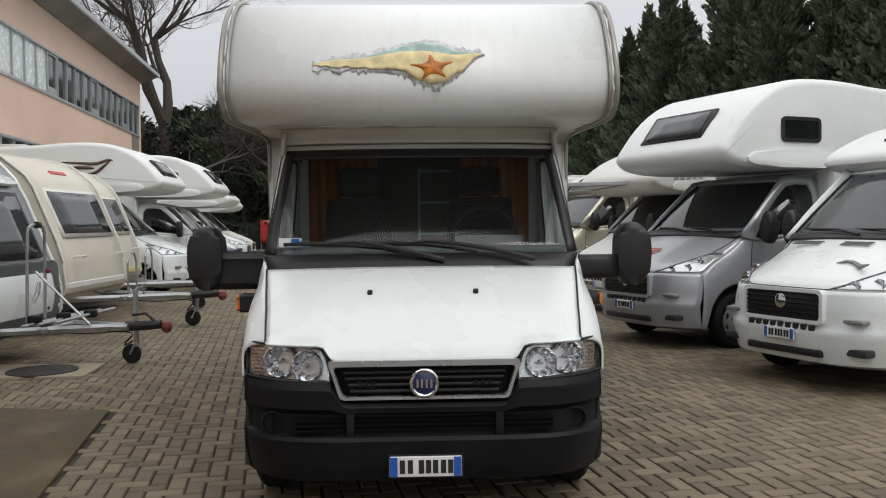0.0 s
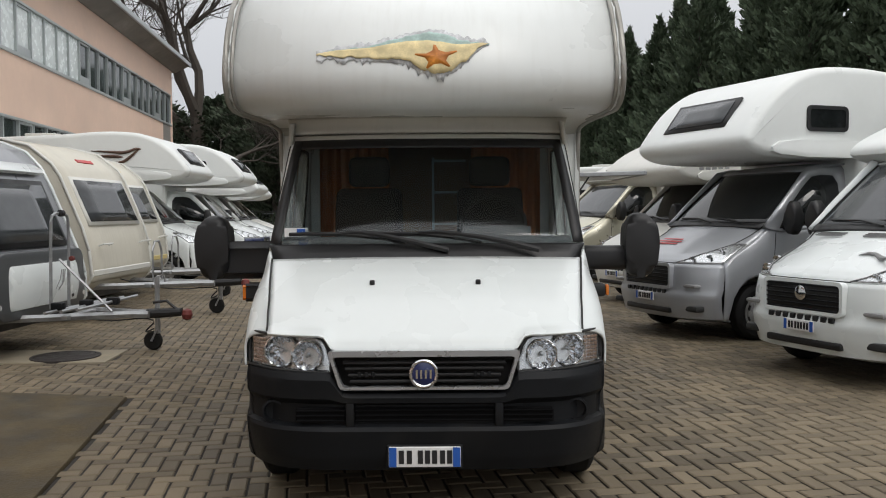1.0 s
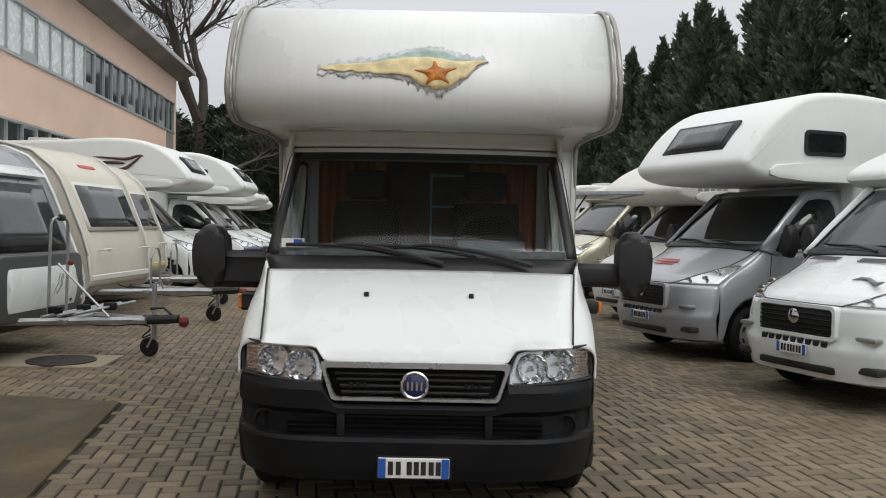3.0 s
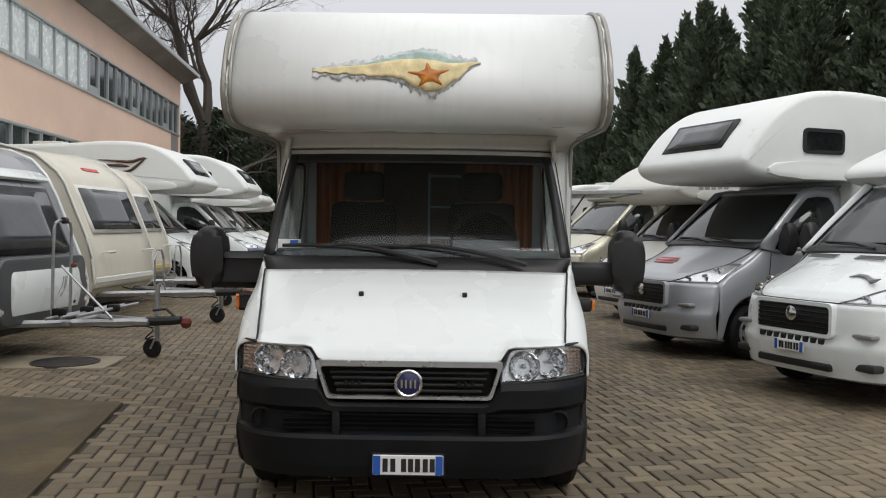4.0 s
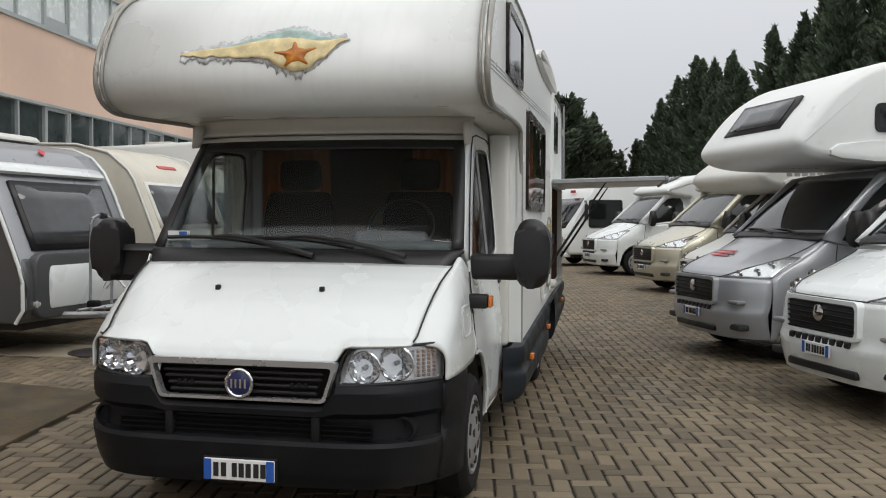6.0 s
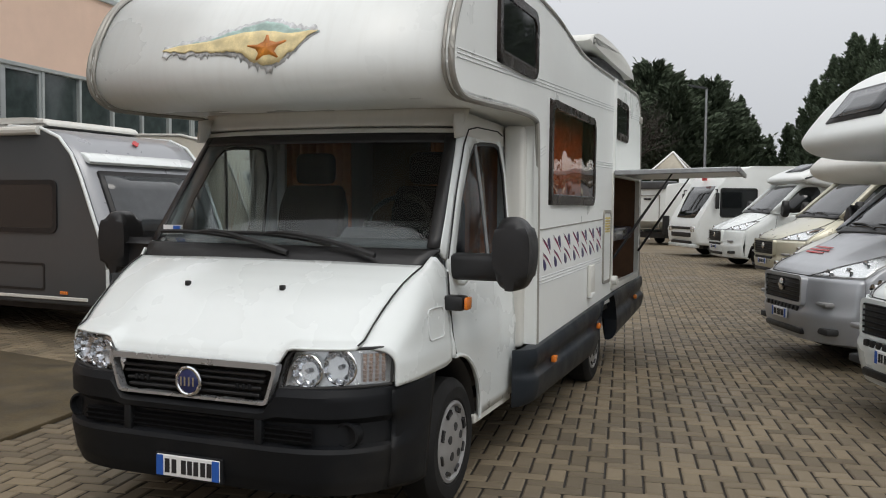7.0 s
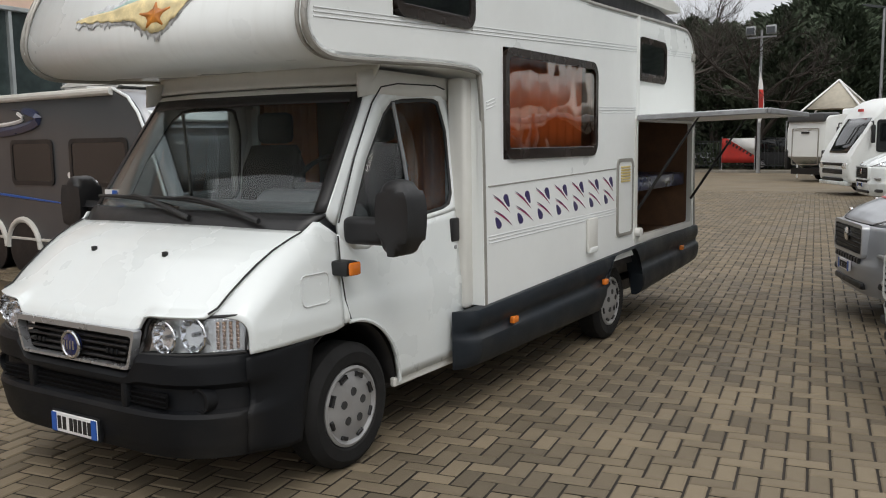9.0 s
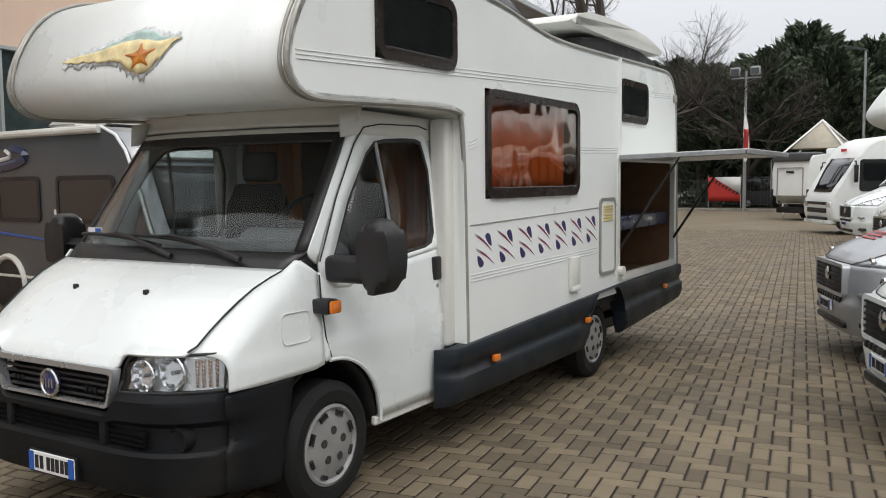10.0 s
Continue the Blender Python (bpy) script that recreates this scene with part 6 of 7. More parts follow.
fence = thing("fence", pose(-28, 51.0, 0.05, 0, 0, 0.8), "dark steel bar fence behind the kerb", "fence")
for k in range(14):
    part("post", box(bmesh.new(), 2.2 * k - 0.03, 2.2 * k + 0.03, -0.03, 0.03, 0, 1.75), FENCE, fence)
for z in (0.25, 1.6):
    part("rail", box(bmesh.new(), 0, 28.6, -0.02, 0.02, z, z + 0.05), FENCE, fence)
me = None
for k in range(150):
    if k % 12 == 0:
        continue
    if me is None:
        o = part("bar", box(bmesh.new(), -0.011, 0.011, -0.011, 0.011, 0.1, 1.72), FENCE, fence)
        me = o.data
    else:
        o = new("bar", me)
        o.parent = fence
    o.location = (0.19 * k, 0, 0)

# floodlight mast with a feather flag
mast = thing("floodlight_mast", pose(-9.7, 48.6, 0), "grey floodlight mast with two lamp heads", "floodlight")
part("pole", tube(bmesh.new(), [(0, 0, 0), (0, 0, 3.5), (0, 0, 7.4)], [0.10, 0.08, 0.06], 10), STEEL, mast)
part("crossbar", box(bmesh.new(), -0.75, 0.75, -0.04, 0.04, 7.0, 7.08), STEEL, mast)
for x in (-0.52, 0.52):
    h = part("lamp_head", box(bmesh.new(), x - 0.24, x + 0.24, -0.22, 0.0, 7.15, 7.6, 0.03, 2, ), STEEL, mast, "grey lamp head")
    part("lamp_glass", box(bmesh.new(), x - 0.20, x + 0.20, -0.235, -0.215, 7.2, 7.52, 0.01, 1), GREYGLASS, h)
flag = thing("feather_flag", pose(-9.6, 48.4, 0), "white and red feather flag tied to the mast", "flag")
bm = bmesh.new()
grid(bm, lambda u, v: (-0.08 + 0.30 * v * math.sin(math.pi * min(1, u * 0.9 + 0.15)) + 0.03 * math.sin(9 * u), -0.11 + 0.04 * math.sin(7 * u + 3 * v), 2.6 + 2.9 * u), 24, 6)
part("flag_pole", tube(bmesh.new(), [(-0.08, -0.11, -0.05), (-0.08, -0.11, 5.5)], 0.015, 6), STEEL, flag)
fb = part("cloth", bm, PLATE, flag, "pale cloth", solid=0.004)
bm = bmesh.new()
grid(bm, lambda u, v: (-0.06 + 0.25 * v * math.sin(math.pi * min(1, (0.2 + 0.4 * u) * 0.9 + 0.15)), -0.135 + 0.04 * math.sin(7 * (0.2 + 0.4 * u) + 3 * v), 3.18 + 1.16 * u), 10, 5)
part("red_field", bm, REDFLAG, flag, "red field", solid=0.004)
lamp = thing("street_lamp", pose(-4.55, 52.0, 0.05) @ Matrix.Scale(1.12, 4), "slim grey street lamp", "street lamp")
part("pole", tube(bmesh.new(), [(0, 0, 0), (0, 0, 4), (0, 0, 7.5)], [0.09, 0.07, 0.05], 10), STEEL, lamp)
part("lamp_head", prism(bmesh.new(), smoothed([(-0.95, 7.62), (-0.9, 7.72), (0.05, 7.52), (0.05, 7.40)], 1), "y", -0.13, 0.13, 0.02), FENCE, lamp, "dark lamp head")

# banner on the fence
ban = thing("banner", pose(-11.3, 50.3, 0.05, 0, 0, 0.8), "red and white banner hung in front of the fence", "banner")
bm = bmesh.new()
grid(bm, lambda u, v: (-0.9 + 1.8 * u, 0.02 * math.sin(8 * u), 0.45 + 1.35 * v), 12, 4)
part("cloth", bm, REDFLAG, ban, "red cloth", solid=0.006)
bm = bmesh.new()
bm.faces.new([bm.verts.new(p) for p in ((-0.62, -0.03, 1.80), (0.9, -0.03, 1.80), (0.9, -0.03, 0.85))])
part("white_field", bm, PLATE, ban, "white field", solid=0.004)
for k in range(8):
    part("lettering_bar", box(bmesh.new(), -0.05, 0.05, -0.044, -0.037, -0.08, 0.08, 0, 1, Matrix.Translation((-0.62 + 0.19 * k, 0, 1.62 - 0.105 * k)) @ Matrix.Rotation(radians(28), 4, "Y")), INK, ban)
for x in (-0.9, 0.9):
    part("banner_post", tube(bmesh.new(), [(x, 0.03, 0), (x, 0.03, 1.9)], 0.025, 6), STEEL, ban)

# white box trailer and tent roof
tr = thing("box_trailer", pose(-5.2, 39.6, 0, 0, 0, -30), "tall white horse-style box trailer with a dark roof front", "trailer")
part("trailer_body", prism(bmesh.new(), smoothed([(0, 0.55), (0.05, 2.5), (0.3, 2.75), (3.4, 2.75), (3.5, 0.5)], 1), "x", -1.0, 1.0, 0.06, 3), PANEL, tr, "white body")
part("roof_front", box(bmesh.new(), -0.96, 0.96, -0.05, 0.9, 2.45, 2.82, 0.08, 3), GREYPAINT, tr, "dark roof front")
part("corner_guard", box(bmesh.new(), -1.03, -0.90, -0.04, 0.3, 0.5, 1.3, 0.03, 2), BLACK, tr)
part("corner_guard", box(bmesh.new(), 0.90, 1.03, -0.04, 0.3, 0.5, 1.3, 0.03, 2), BLACK, tr)
part("trailer_door", ringed(bmesh.new(), rrect(-0.7, 0.7, 0.7, 2.2, 0.05), rrect(-0.67, 0.67, 0.73, 2.17, 0.05), "y", -0.012, 0.03), TRIM, tr)
part("mark", box(bmesh.new(), -0.2, 0.2, -0.012, 0.02, 1.98, 2.06), INK, tr)
part("ladder", tube(bmesh.new(), [(-1.12, 0.1, 0.6), (-1.12, 0.1, 2.5), (-1.02, 0.2, 2.6)], 0.03, 6), STEEL, tr)
part("underbody", box(bmesh.new(), -0.9, 0.9, 0.2, 3.3, 0.3, 0.55), BLACK, tr)
rear_wheels(tr, 1.9, 0.98, 0.32)
t2 = thing("box_trailer", pose(-3.2, 40.6, 0, 0, 0, -30), "plain white box trailer behind the motorhomes", "trailer")
part("trailer_body", box(bmesh.new(), -1.1, 1.1, 0, 4.5, 0.5, 3.0, 0.08, 3), PANEL, t2, "white body")
rear_wheels(t2, 2.2, 1.05, 0.32)
part("underbody", box(bmesh.new(), -0.9, 0.9, 0.2, 4.3, 0.3, 0.5), BLACK, t2)
te = thing("tent", pose(-5.0, 44.5, 0), "beige pointed tent roof on pale poles", "tent")
bm = bmesh.new()
top = bm.verts.new((0, 0, 4.35))
cs = [bm.verts.new(p) for p in ((-1.1, -1.1, 3.1), (1.1, -1.1, 3.1), (1.1, 1.1, 3.1), (-1.1, 1.1, 3.1))]
for i in range(4):
    bm.faces.new((cs[i], cs[(i + 1) % 4], top))
part("canopy", bm, CANVAS, te, "beige canvas canopy", sharp=10, solid=0.01)
for x, y in ((-1.35, -1.35), (1.35, -1.35), (1.35, 1.35), (-1.35, 1.35)):
    part("pole", tube(bmesh.new(), [(x, y, 0), (x, y, 2.9)], 0.04, 8), PLATE, te)
    part("ridge", tube(bmesh.new(), [(x, y, 2.93), (0, 0, 4.40)], 0.045, 6), PLATE, te)


# ---- cars ----
def car(m, paint, label, suv=False):
    root = thing("car", m, label, "car", "parked cars")
    h = 1.75 if suv else 1.48
    lo = smoothed([(0.05, 0.28), (0.0, 0.5), (0.08, 0.72), (0.9, 0.92), (3.6, 0.96), (4.1, 0.9), (4.15, 0.5), (4.05, 0.28)], 2)
    part("body", prism(bmesh.new(), lo, "x", -0.86, 0.86, 0.10, 3), paint, root)
    up = [(0.95, 0.88), (1.65, h - 0.08), (2.1, h), (3.3, h - 0.02), (3.85, 1.05), (3.9, 0.9)]
    part("cabin", prism(bmesh.new(), smoothed(up, 2), "x", -0.74, 0.74, 0.12, 3), DARKGLASS, root, "dark glazed cabin")
    part("roof", box(bmesh.new(), -0.66, 0.66, 1.75, 3.3, h - 0.03, h + 0.015, 0.015, 2), paint, root)
    for s in (-1, 1):
        for y, z in ((1.0, 0.92), (3.75, 0.95)):
            part("pillar", tube(bmesh.new(), [(s * 0.78, y, z), (s * 0.68, 1.72 if y < 2 else 3.3, h - 0.03)], 0.035, 6), paint, root)
        part("headlamp", box(bmesh.new(), s * 0.66 - 0.13, s * 0.66 + 0.13, 0.0, 0.2, 0.60, 0.74, 0.03, 2), REFLECT, root, "clear headlamp")
        wheel(root, s * 0.86, 0.75, 0.31, 0.2, s, 0.18)
        wheel(root, s * 0.86, 3.3, 0.31, 0.2, s, 0.18)
    part("grille", box(bmesh.new(), -0.42, 0.42, -0.01, 0.1, 0.42, 0.62, 0.02, 2), BLACK, root)
    return root


car(pose(-14.4, 53.0, 0.09, 0, 0, 20), SILVERPANEL, "silver-grey small car parked behind the fence")
car(pose(-12.8, 56.0, 0.09, 0, 0, 25), NAVY, "dark blue car parked behind the fence")
car(pose(-7.4, 53.4, 0.09, 0, 0, 100), BLACK, "black off-roader parked behind the fence", True)
car(pose(-10.4, 38.6, 0, 0, 0, 60), GREYPAINT, "dark grey car at the end of the row")
car(pose(-11.6, 41.4, 0, 0, 0, 60), NAVY, "dark blue car at the end of the row")

# ---- trees ----
BARK = mat("bark", (0.055, 0.045, 0.036), 0.9, vary=0.35, scale=6, bump=0.6, bump_scale=25)
NEEDLE = mat("conifer_needles", (0.112, 0.150, 0.094), 0.75, vary=0.35, scale=3, island=0.45, spec=0.2)
PINE = mat("pine_needles", (0.100, 0.130, 0.084), 0.75, vary=0.35, scale=3, island=0.45, spec=0.2)
IVY = mat("ivy_leaves", (0.020, 0.030, 0.014), 0.7, vary=0.3, island=0.5, spec=0.2)


def fronds(rnd, place, count, size, lift):
    """Many small bent leaf sprays. place(rnd) gives a point and the outward direction."""
    vs, fs = [], []
    for _ in range(count):
        p, d, k = place(rnd)
        d = (d + Vector((rnd.uniform(-0.4, 0.4), rnd.uniform(-0.4, 0.4), lift + rnd.uniform(-0.25, 0.3)))).normalized()
        s = d.cross(Vector((rnd.uniform(-1, 1), rnd.uniform(-1, 1), rnd.uniform(-0.3, 1)))).normalized()
        n = d.cross(s)
        l, w = size * k * rnd.uniform(0.6, 1.3), size * k * rnd.uniform(0.16, 0.30)
        b = len(vs)
        vs += [p, p + d * l * 0.35 + s * w + n * 0.1 * w, p + d * l * 0.7 + s * w * 0.5, p + d * l + n * l * 0.12, p + d * l * 0.6 - s * w * 0.6, p + d * l * 0.3 - s * w]
        fs += [(b, b + 1, b + 2, b + 4, b + 5), (b + 2, b + 3, b + 4)]
    return vs, fs


def mesh_part(name, vs, fs, material, parent, label=""):
    me = bpy.data.meshes.new(name)
    me.from_pydata([tuple(v) for v in vs], [], fs)
    me.materials.append(material)
    ob = new(name, me)
    if parent:
        ob.parent = parent
    if label:
        tagged(ob, label)
    return ob


def conifer(seed, m, h, r, material, label, count=9500, pine=False):
    rnd = random.Random(seed)
    root = thing("conifer", m, label, "tree", "conifers round the yard")
    lean = rnd.uniform(-0.2, 0.2)
    part("trunk", tube(bmesh.new(), [(0, 0, -0.1), (lean * 0.3, 0, h * 0.5), (lean, 0, h * 0.96)], [0.16, 0.10, 0.015], 8), BARK, root)
    limbs, count_limbs = [], 110 if pine else 170
    for k in range(count_limbs):
        t = (k + rnd.random()) / count_limbs
        z = h * (0.04 + 0.94 * t) if not pine else h * (0.05 + 0.91 * t)
        a = k * 2.399 + rnd.uniform(-0.3, 0.3)
        f = (1 - t) ** 0.88 * (0.85 + 0.15 * math.sin(9 * t + seed)) + 0.03 if not pine else math.sin(math.pi * (0.22 + 0.76 * t)) ** 0.7
        limbs.append((z, a, r * f * rnd.uniform(0.45, 1.4)))

    def place(q):
        z, a, ln = limbs[int(q.random() ** 0.85 * len(limbs))]
        u = q.random() ** 0.55
        if pine:
            d = Vector((math.cos(a), math.sin(a), 0.45))
            p = Vector((math.cos(a) * ln * u + lean * z / h, math.sin(a) * ln * u, z + 0.2 * ln * u)) + Vector((q.gauss(0, 0.10), q.gauss(0, 0.10), q.gauss(0, 0.12))) * (1 + ln * 0.35)
            return p, d, 0.75 + 0.5 * min(1.0, ln)
        # flat sprays on both sides of a limb that bends up at its tip
        side = q.uniform(-1, 1)
        reach = side * 0.30 * ln * (1.1 - u)
        out, across = Vector((math.cos(a), math.sin(a), 0)), Vector((-math.sin(a), math.cos(a), 0))
        p = out * ln * u + across * reach + Vector((lean * z / h, 0, z + ln * (0.10 * u + 0.38 * u * u))) + Vector((q.gauss(0, 0.05), q.gauss(0, 0.05), q.gauss(0, 0.08)))
        return p, out * 0.8 + across * 0.6 * side + Vector((0, 0, 0.25 + 0.5 * u)), 0.7 + 0.4 * min(1.0, ln)
    vs, fs = fronds(rnd, place, count, 0.24 if not pine else 0.34, 0.25)
    if not pine:
        tip = fronds(rnd, lambda q: (Vector((lean, 0, h * q.uniform(0.93, 1.01))) + Vector((q.gauss(0, 0.04), q.gauss(0, 0.04), 0)), Vector((q.gauss(0, 0.4), q.gauss(0, 0.4), 1.0)), 0.8), 160, 0.30, 0.6)
        fs += [tuple(i + len(vs) for i in f) for f in tip[1]]
        vs += tip[0]
    mesh_part("crown", vs, fs, material, root, "dark green crown of upswept sprays" if not pine else "dark green layered pine crown")
    bm = bmesh.new()
    for z, a, ln in limbs[::4]:
        tube(bm, [(lean * z / h, 0, z), (math.cos(a) * ln * 0.8, math.sin(a) * ln * 0.8, z + 0.35 * ln)], [0.03, 0.008], 4)
    part("limbs", bm, BARK, root)
    return root


cons = [conifer(11 + k, pose(-200, 300 + 8 * k, 0), 9.6, 2.45, NEEDLE, "tall dark green cypress in a dense row") for k in range(4)]
rnd = random.Random(5)
spots = []
y, k = 9.0, 0
while y < 49:
    x = 8.8 - 0.19 * (y - 20)
    spots.append((x + rnd.uniform(-0.4, 0.4), y, rnd.uniform(0.70, 1.0)))
    if y < 40:
        spots.append((x + 2.1 + rnd.uniform(-0.4, 0.4), y + 0.8, rnd.uniform(0.84, 1.02)))
    y += rnd.uniform(1.1, 1.7)
for k, (x, y, s) in enumerate(spots):
    m = pose(x, y, 0, 0, 0, rnd.uniform(0, 360)) @ Matrix.Diagonal((s, s, s, 1))
    if k < 4:
        cons[k].matrix_basis = m
    else:
        c = copy_thing(cons[k % 4], m)
        c.scale = (s, s, s * rnd.uniform(0.95, 1.05))
for x, y, s in ((-6.1, 60.5, 1.06), (-4.9, 60, 1.05), (-3.7, 60.5, 0.92), (-2.7, 60, 0.78), (-1.8, 61, 0.66), (-0.7, 60, 0.72), (0.2, 59.5, 0.80), (1.1, 57, 0.95), (2.0, 54, 1.04), (2.8, 51, 1.1), (3.3, 49, 1.05), (-0.1, 62, 0.7), (1.4, 60, 0.8)):
    c = copy_thing(cons[int(x * 7) % 4], pose(x, y, 0, 0, 0, rnd.uniform(0, 360)))
    c.scale = (s * 1.05, s * 1.05, s)
pines = [conifer(40 + k, pose(-3 + 4 * k, 58, 0), 10.0, 3.1, PINE, "broad dark green pine behind the yard", 11000, True) for k in range(3)]
for k, (x, y, s) in enumerate(((-14.5, 56, 0.9), (-12.4, 58, 0.92), (-10.6, 56, 0.95), (-8.8, 58, 1.02), (-7.3, 57, 0.98), (-6.2, 59, 0.95), (-5.4, 59.5, 0.98), (-7.6, 60, 1.1), (-17, 58, 0.9), (-20, 60, 1.0), (-23, 58, 0.95), (-27, 62, 1.0), (-31, 58, 0.95), (-36, 60, 1.0), (-17.5, 50.5, 0.55), (-21, 49.5, 0.6), (-25, 50, 0.6), (-29, 48.5, 0.6), (-33, 48, 0.7))):
    m = pose(x, y, 0, 0, 0, rnd.uniform(0, 360))
    if k < 3:
        pines[k].matrix_basis = m
        pines[k].scale = (s, s, s)
    else:
        c = copy_thing(pines[k % 3], m)
        c.scale = (s, s, s * rnd.uniform(0.9, 1.1))


def bare_tree(seed, m, h, label, spread=0.55, ivy=True, depth=6):
    rnd = random.Random(seed)
    root = thing("bare_tree", m, label, "tree")

    def limb(p, d, l, r, level, store):
        verts, faces = store
        q, segs, ring_prev = p.copy(), 4, None
        n = 7 if level < 2 else 4 if level < 4 else 3
        for i in range(segs + 1):
            rr = r * (1 - 0.42 * i / segs)
            s = d.cross(Vector((0.3, 0.5, 0.8))).normalized()
            w = d.cross(s)
            b = len(verts)
            for k in range(n):
                a = math.tau * k / n
                verts.append(q + rr * (math.cos(a) * s + math.sin(a) * w))
            if ring_prev is not None:
                for k in range(n):
                    faces.append((ring_prev + k, ring_prev + (k + 1) % n, b + (k + 1) % n, b + k))
            ring_prev = b
            if i < segs:
                q = q + d * l / segs
                d = (d + Vector((rnd.gauss(0, 0.13), rnd.gauss(0, 0.13), rnd.gauss(0.03, 0.08)))).normalized()
                if level < depth and i >= 1 and rnd.random() < 0.75:
                    twig(q, d, l * rnd.uniform(0.5, 0.75), rr * rnd.uniform(0.4, 0.62), level, store)
        if level < depth:
            for _ in range(2):
                twig(q, d, l * rnd.uniform(0.6, 0.8), r * 0.5, level, store)

    def twig(q, d, l, r, level, store):
        d = (d + Vector((rnd.gauss(0, spread), rnd.gauss(0, spread), rnd.gauss(0.1, spread * 0.6)))).normalized()
        own = ([], []) if level == 0 else store
        limb(q, d, l, r, level + 1, own)
        if level == 0:
            mesh_part("bough", own[0], own[1], BARK, root)
    trunk = ([], [])
    limb(Vector((0, 0, -0.1)), Vector((0, 0, 1)), h * 0.36, h * 0.03, 0, trunk)
    mesh_part("trunk", trunk[0], trunk[1], BARK, root, "grey-brown trunk")
    if ivy:
        def place(q):
            a, z = q.uniform(0, math.tau), q.uniform(0, h * 0.36)
            return Vector((math.cos(a) * h * 0.03, math.sin(a) * h * 0.03, z)), Vector((math.cos(a), math.sin(a), 0.2)), 1.0
        vs, fs = fronds(rnd, place, 1500, 0.28, -0.1)
        mesh_part("ivy", vs, fs, IVY, root, "ivy round the trunk")
    return root


bare_tree(3, pose(-15.6, 43.5, 0), 19.0, "large bare deciduous tree with ivy on its trunk", depth=7)
bare_tree(8, pose(-14.2, 55.0, 0, 0, 0, 40), 13.0, "bare deciduous tree behind the fence", ivy=False, depth=5)
bare_tree(12, pose(-11.0, 53.0, 0, 0, 0, 140), 11.0, "bare deciduous tree behind the fence", ivy=False, depth=5)


# far woods that close the view
rnd = random.Random(21)


def wood(q):
    a = q.random()
    x = -70 + 150 * a
    hgt = 5.0 + 1.6 * noise.noise((x * 0.25, 1.0, 0.0)) + 0.8 * noise.noise((x * 0.9, 4.0, 0.0))
    if 8 < x < 12:
        hgt *= 0.6
    return Vector((x, 74 + q.uniform(-2, 2), hgt * q.random() ** 0.8)), Vector((q.uniform(-1, 1), -0.6, 0.5)), 1.0


vs, fs = fronds(rnd, wood, 16000, 1.0, 0.4)
woods = mesh_part("far_woods", vs, fs, NEEDLE, None)
tagged(woods, "dark belt of trees far behind the yard", "woods", kind="stuff")


def scrub(q):
    x = q.uniform(-34, 0)
    return Vector((x, 52.2 + 0.02 * (x + 12) + q.gauss(0, 0.5) + 1.0, 0.1 + 1.3 * q.random() ** 1.4)), Vector((q.uniform(-1, 1), q.uniform(-1, 0), 0.6)), 1.0


vs, fs = fronds(rnd, scrub, 3500, 0.4, 0.4)
tagged(mesh_part("undergrowth", vs, fs, PINE, None), "low dark undergrowth behind the fence", "shrubs", kind="stuff")

# ---- paving: herringbone of concrete bricks ----
L, W, J = 0.232, 0.116, 0.014


def brick_verts(x0, y0, x1, y1, z):
    """A brick with chamfered top edges, without its underside."""
    c = 0.009
    a = [(x0, y0, -0.02), (x1, y0, -0.02), (x1, y1, -0.02), (x0, y1, -0.02)]
    b = [(x0, y0, z - 0.007), (x1, y0, z - 0.007), (x1, y1, z - 0.007), (x0, y1, z - 0.007)]
    t = [(x0 + c, y0 + c, z), (x1 - c, y0 + c, z), (x1 - c, y1 - c, z), (x0 + c, y1 - c, z)]
    return b + t


QUADS = [(4, 5, 6, 7), (0, 1, 5, 4), (1, 2, 6, 5), (2, 3, 7, 6), (3, 0, 4, 7)]


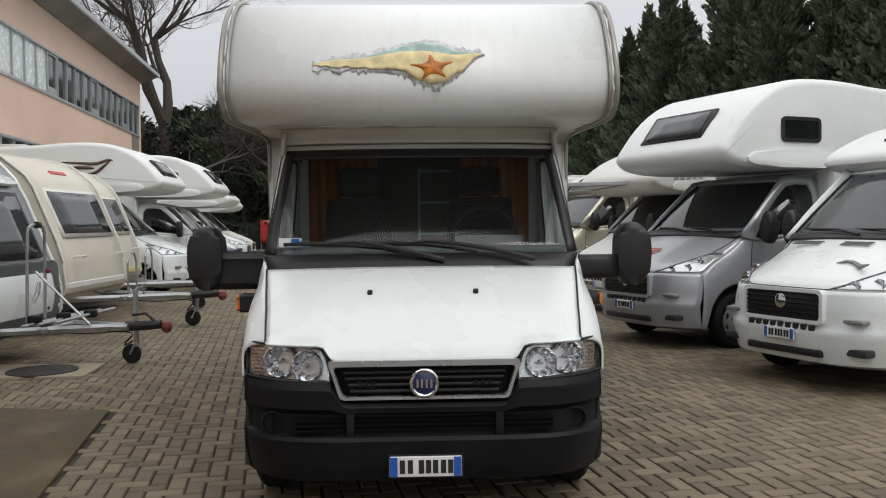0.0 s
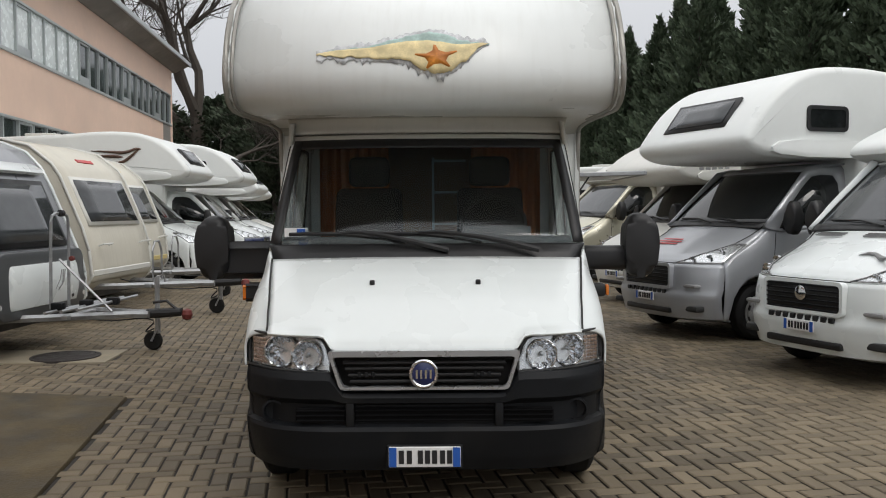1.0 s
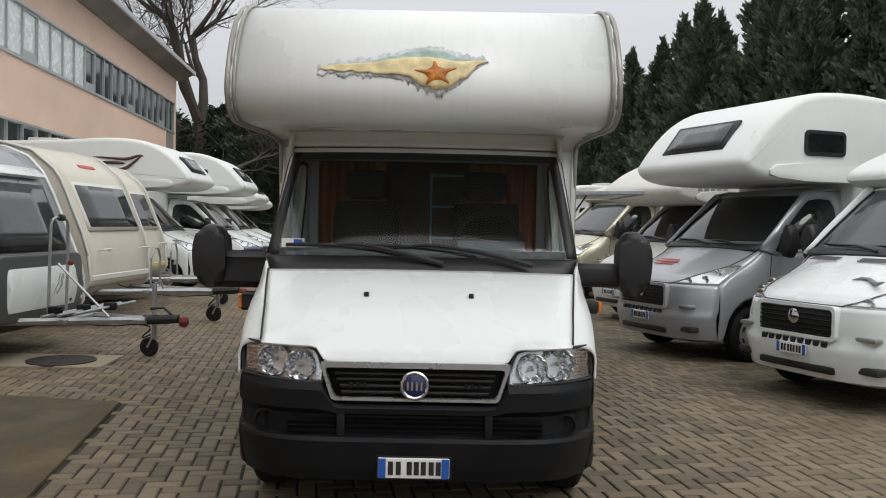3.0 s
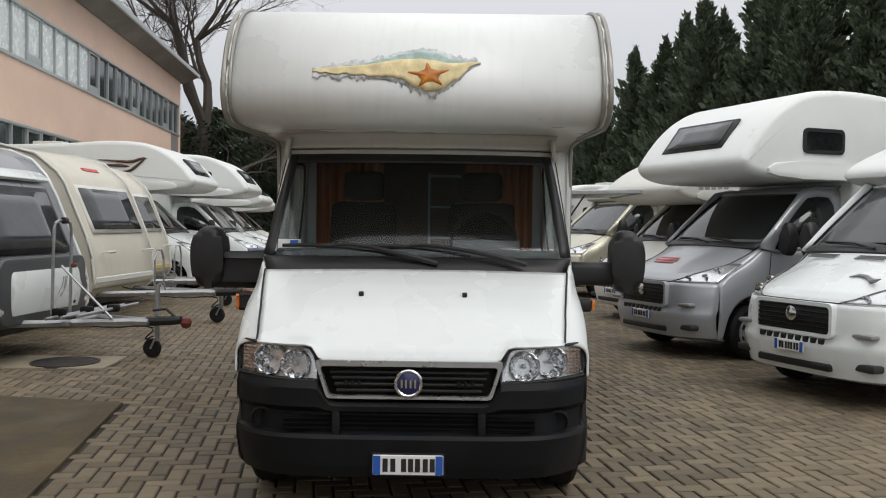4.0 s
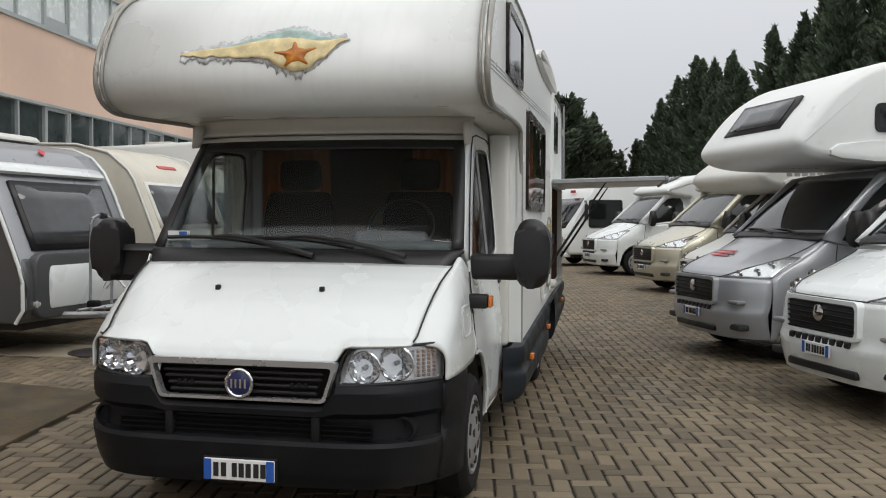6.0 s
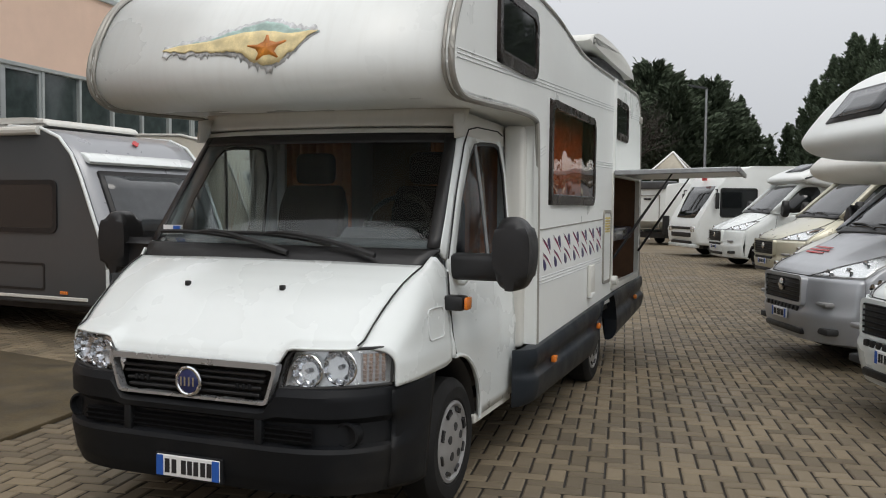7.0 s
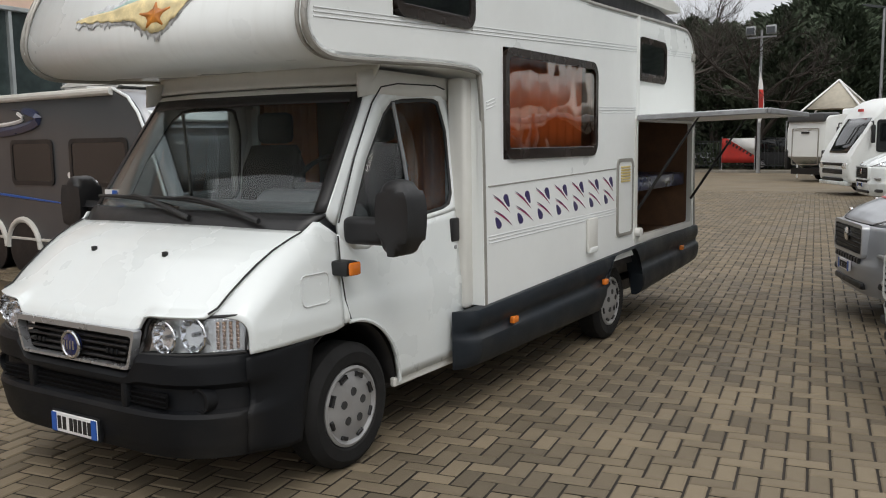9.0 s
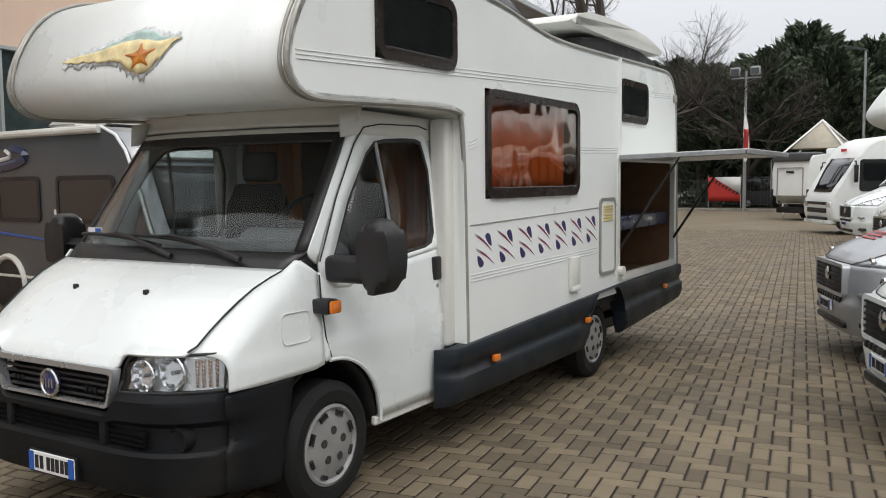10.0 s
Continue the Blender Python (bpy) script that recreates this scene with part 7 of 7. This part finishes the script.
def cells():
    """Herringbone: runs of cells of width W along both axes."""
    n0, n1, m0, m1 = int(-9.0 / W), int(18.0 / W), int(-6.0 / W), int(36.0 / W)
    for i in range(n0, n1):
        for j in range(m0, m1):
            k = (i + j) % 4
            if k == 0:
                yield (i * W, j * W, i * W + L, j * W + W)
            elif k == 2:
                yield (i * W, j * W, i * W + W, j * W + L)


def in_slab(x, y):
    for poly in (SLAB, ((-5.9, 8.50), (-3.98, 8.66), (-4.10, 9.52), (-6.0, 9.38))):
        inside = False
        for (ax, ay), (bx, by) in zip(poly, poly[1:] + poly[:1]):
            if (ay > y) != (by > y) and x < (bx - ax) * (y - ay) / (by - ay) + ax:
                inside = not inside
        if inside:
            return True
    return False


rnd = random.Random(9)
vs, fs, near = [], [], []
spin = Matrix.Rotation(radians(13.0), 3, "Z")
for x0, y0, x1, y1 in cells():
    cx, cy = (x0 + x1) / 2, (y0 + y1) / 2
    c = spin @ Vector((cx, cy, 0))
    if in_slab(c.x, c.y):
        continue
    if c.y > 32.5 or c.y < -3 or not (-9.0 < c.x < 10.0) or c.y > 14 and not (-8.0 < c.x < 5.5):
        continue
    z = rnd.uniform(-0.0015, 0.0015)
    if 2.1 < c.x < 3.7 and 4.8 < c.y < 6.6 and len(near) < 290:
        near.append((c, x1 - x0 > W * 1.5, z))
        continue
    b = len(vs)
    tilt = rnd.uniform(-0.004, 0.004)
    for p in brick_verts(x0 + J / 2, y0 + J / 2, x1 - J / 2, y1 - J / 2, z):
        q = spin @ Vector(p)
        q.z += tilt * (p[0] - cx)
        vs.append((q.x, q.y, q.z))
    fs += [tuple(b + i for i in q) for q in QUADS]
pavement = new("pavement")
tagged(pavement, "grey-brown concrete bricks laid in herringbone", "pavement", kind="structure")
rest = mesh_part("brick_field", vs, fs, BRICK, pavement)
tagged(rest, kind="stuff")
bm = bmesh.new()
q = [bm.verts.new(p) for p in brick_verts(-L / 2 + J / 2, -W / 2 + J / 2, L / 2 - J / 2, W / 2 - J / 2, 0)]
for f in QUADS:
    bm.faces.new([q[i] for i in f])
first = part("brick", bm, BRICKO, pavement, sharp=0)
for k, (c, lying, z) in enumerate(near):
    o = first if k == 0 else new("brick", first.data)
    o.parent = pavement
    o.location, o.rotation_euler = (c.x, c.y, z), (0, 0, radians(13.0 + (0 if lying else 90)))
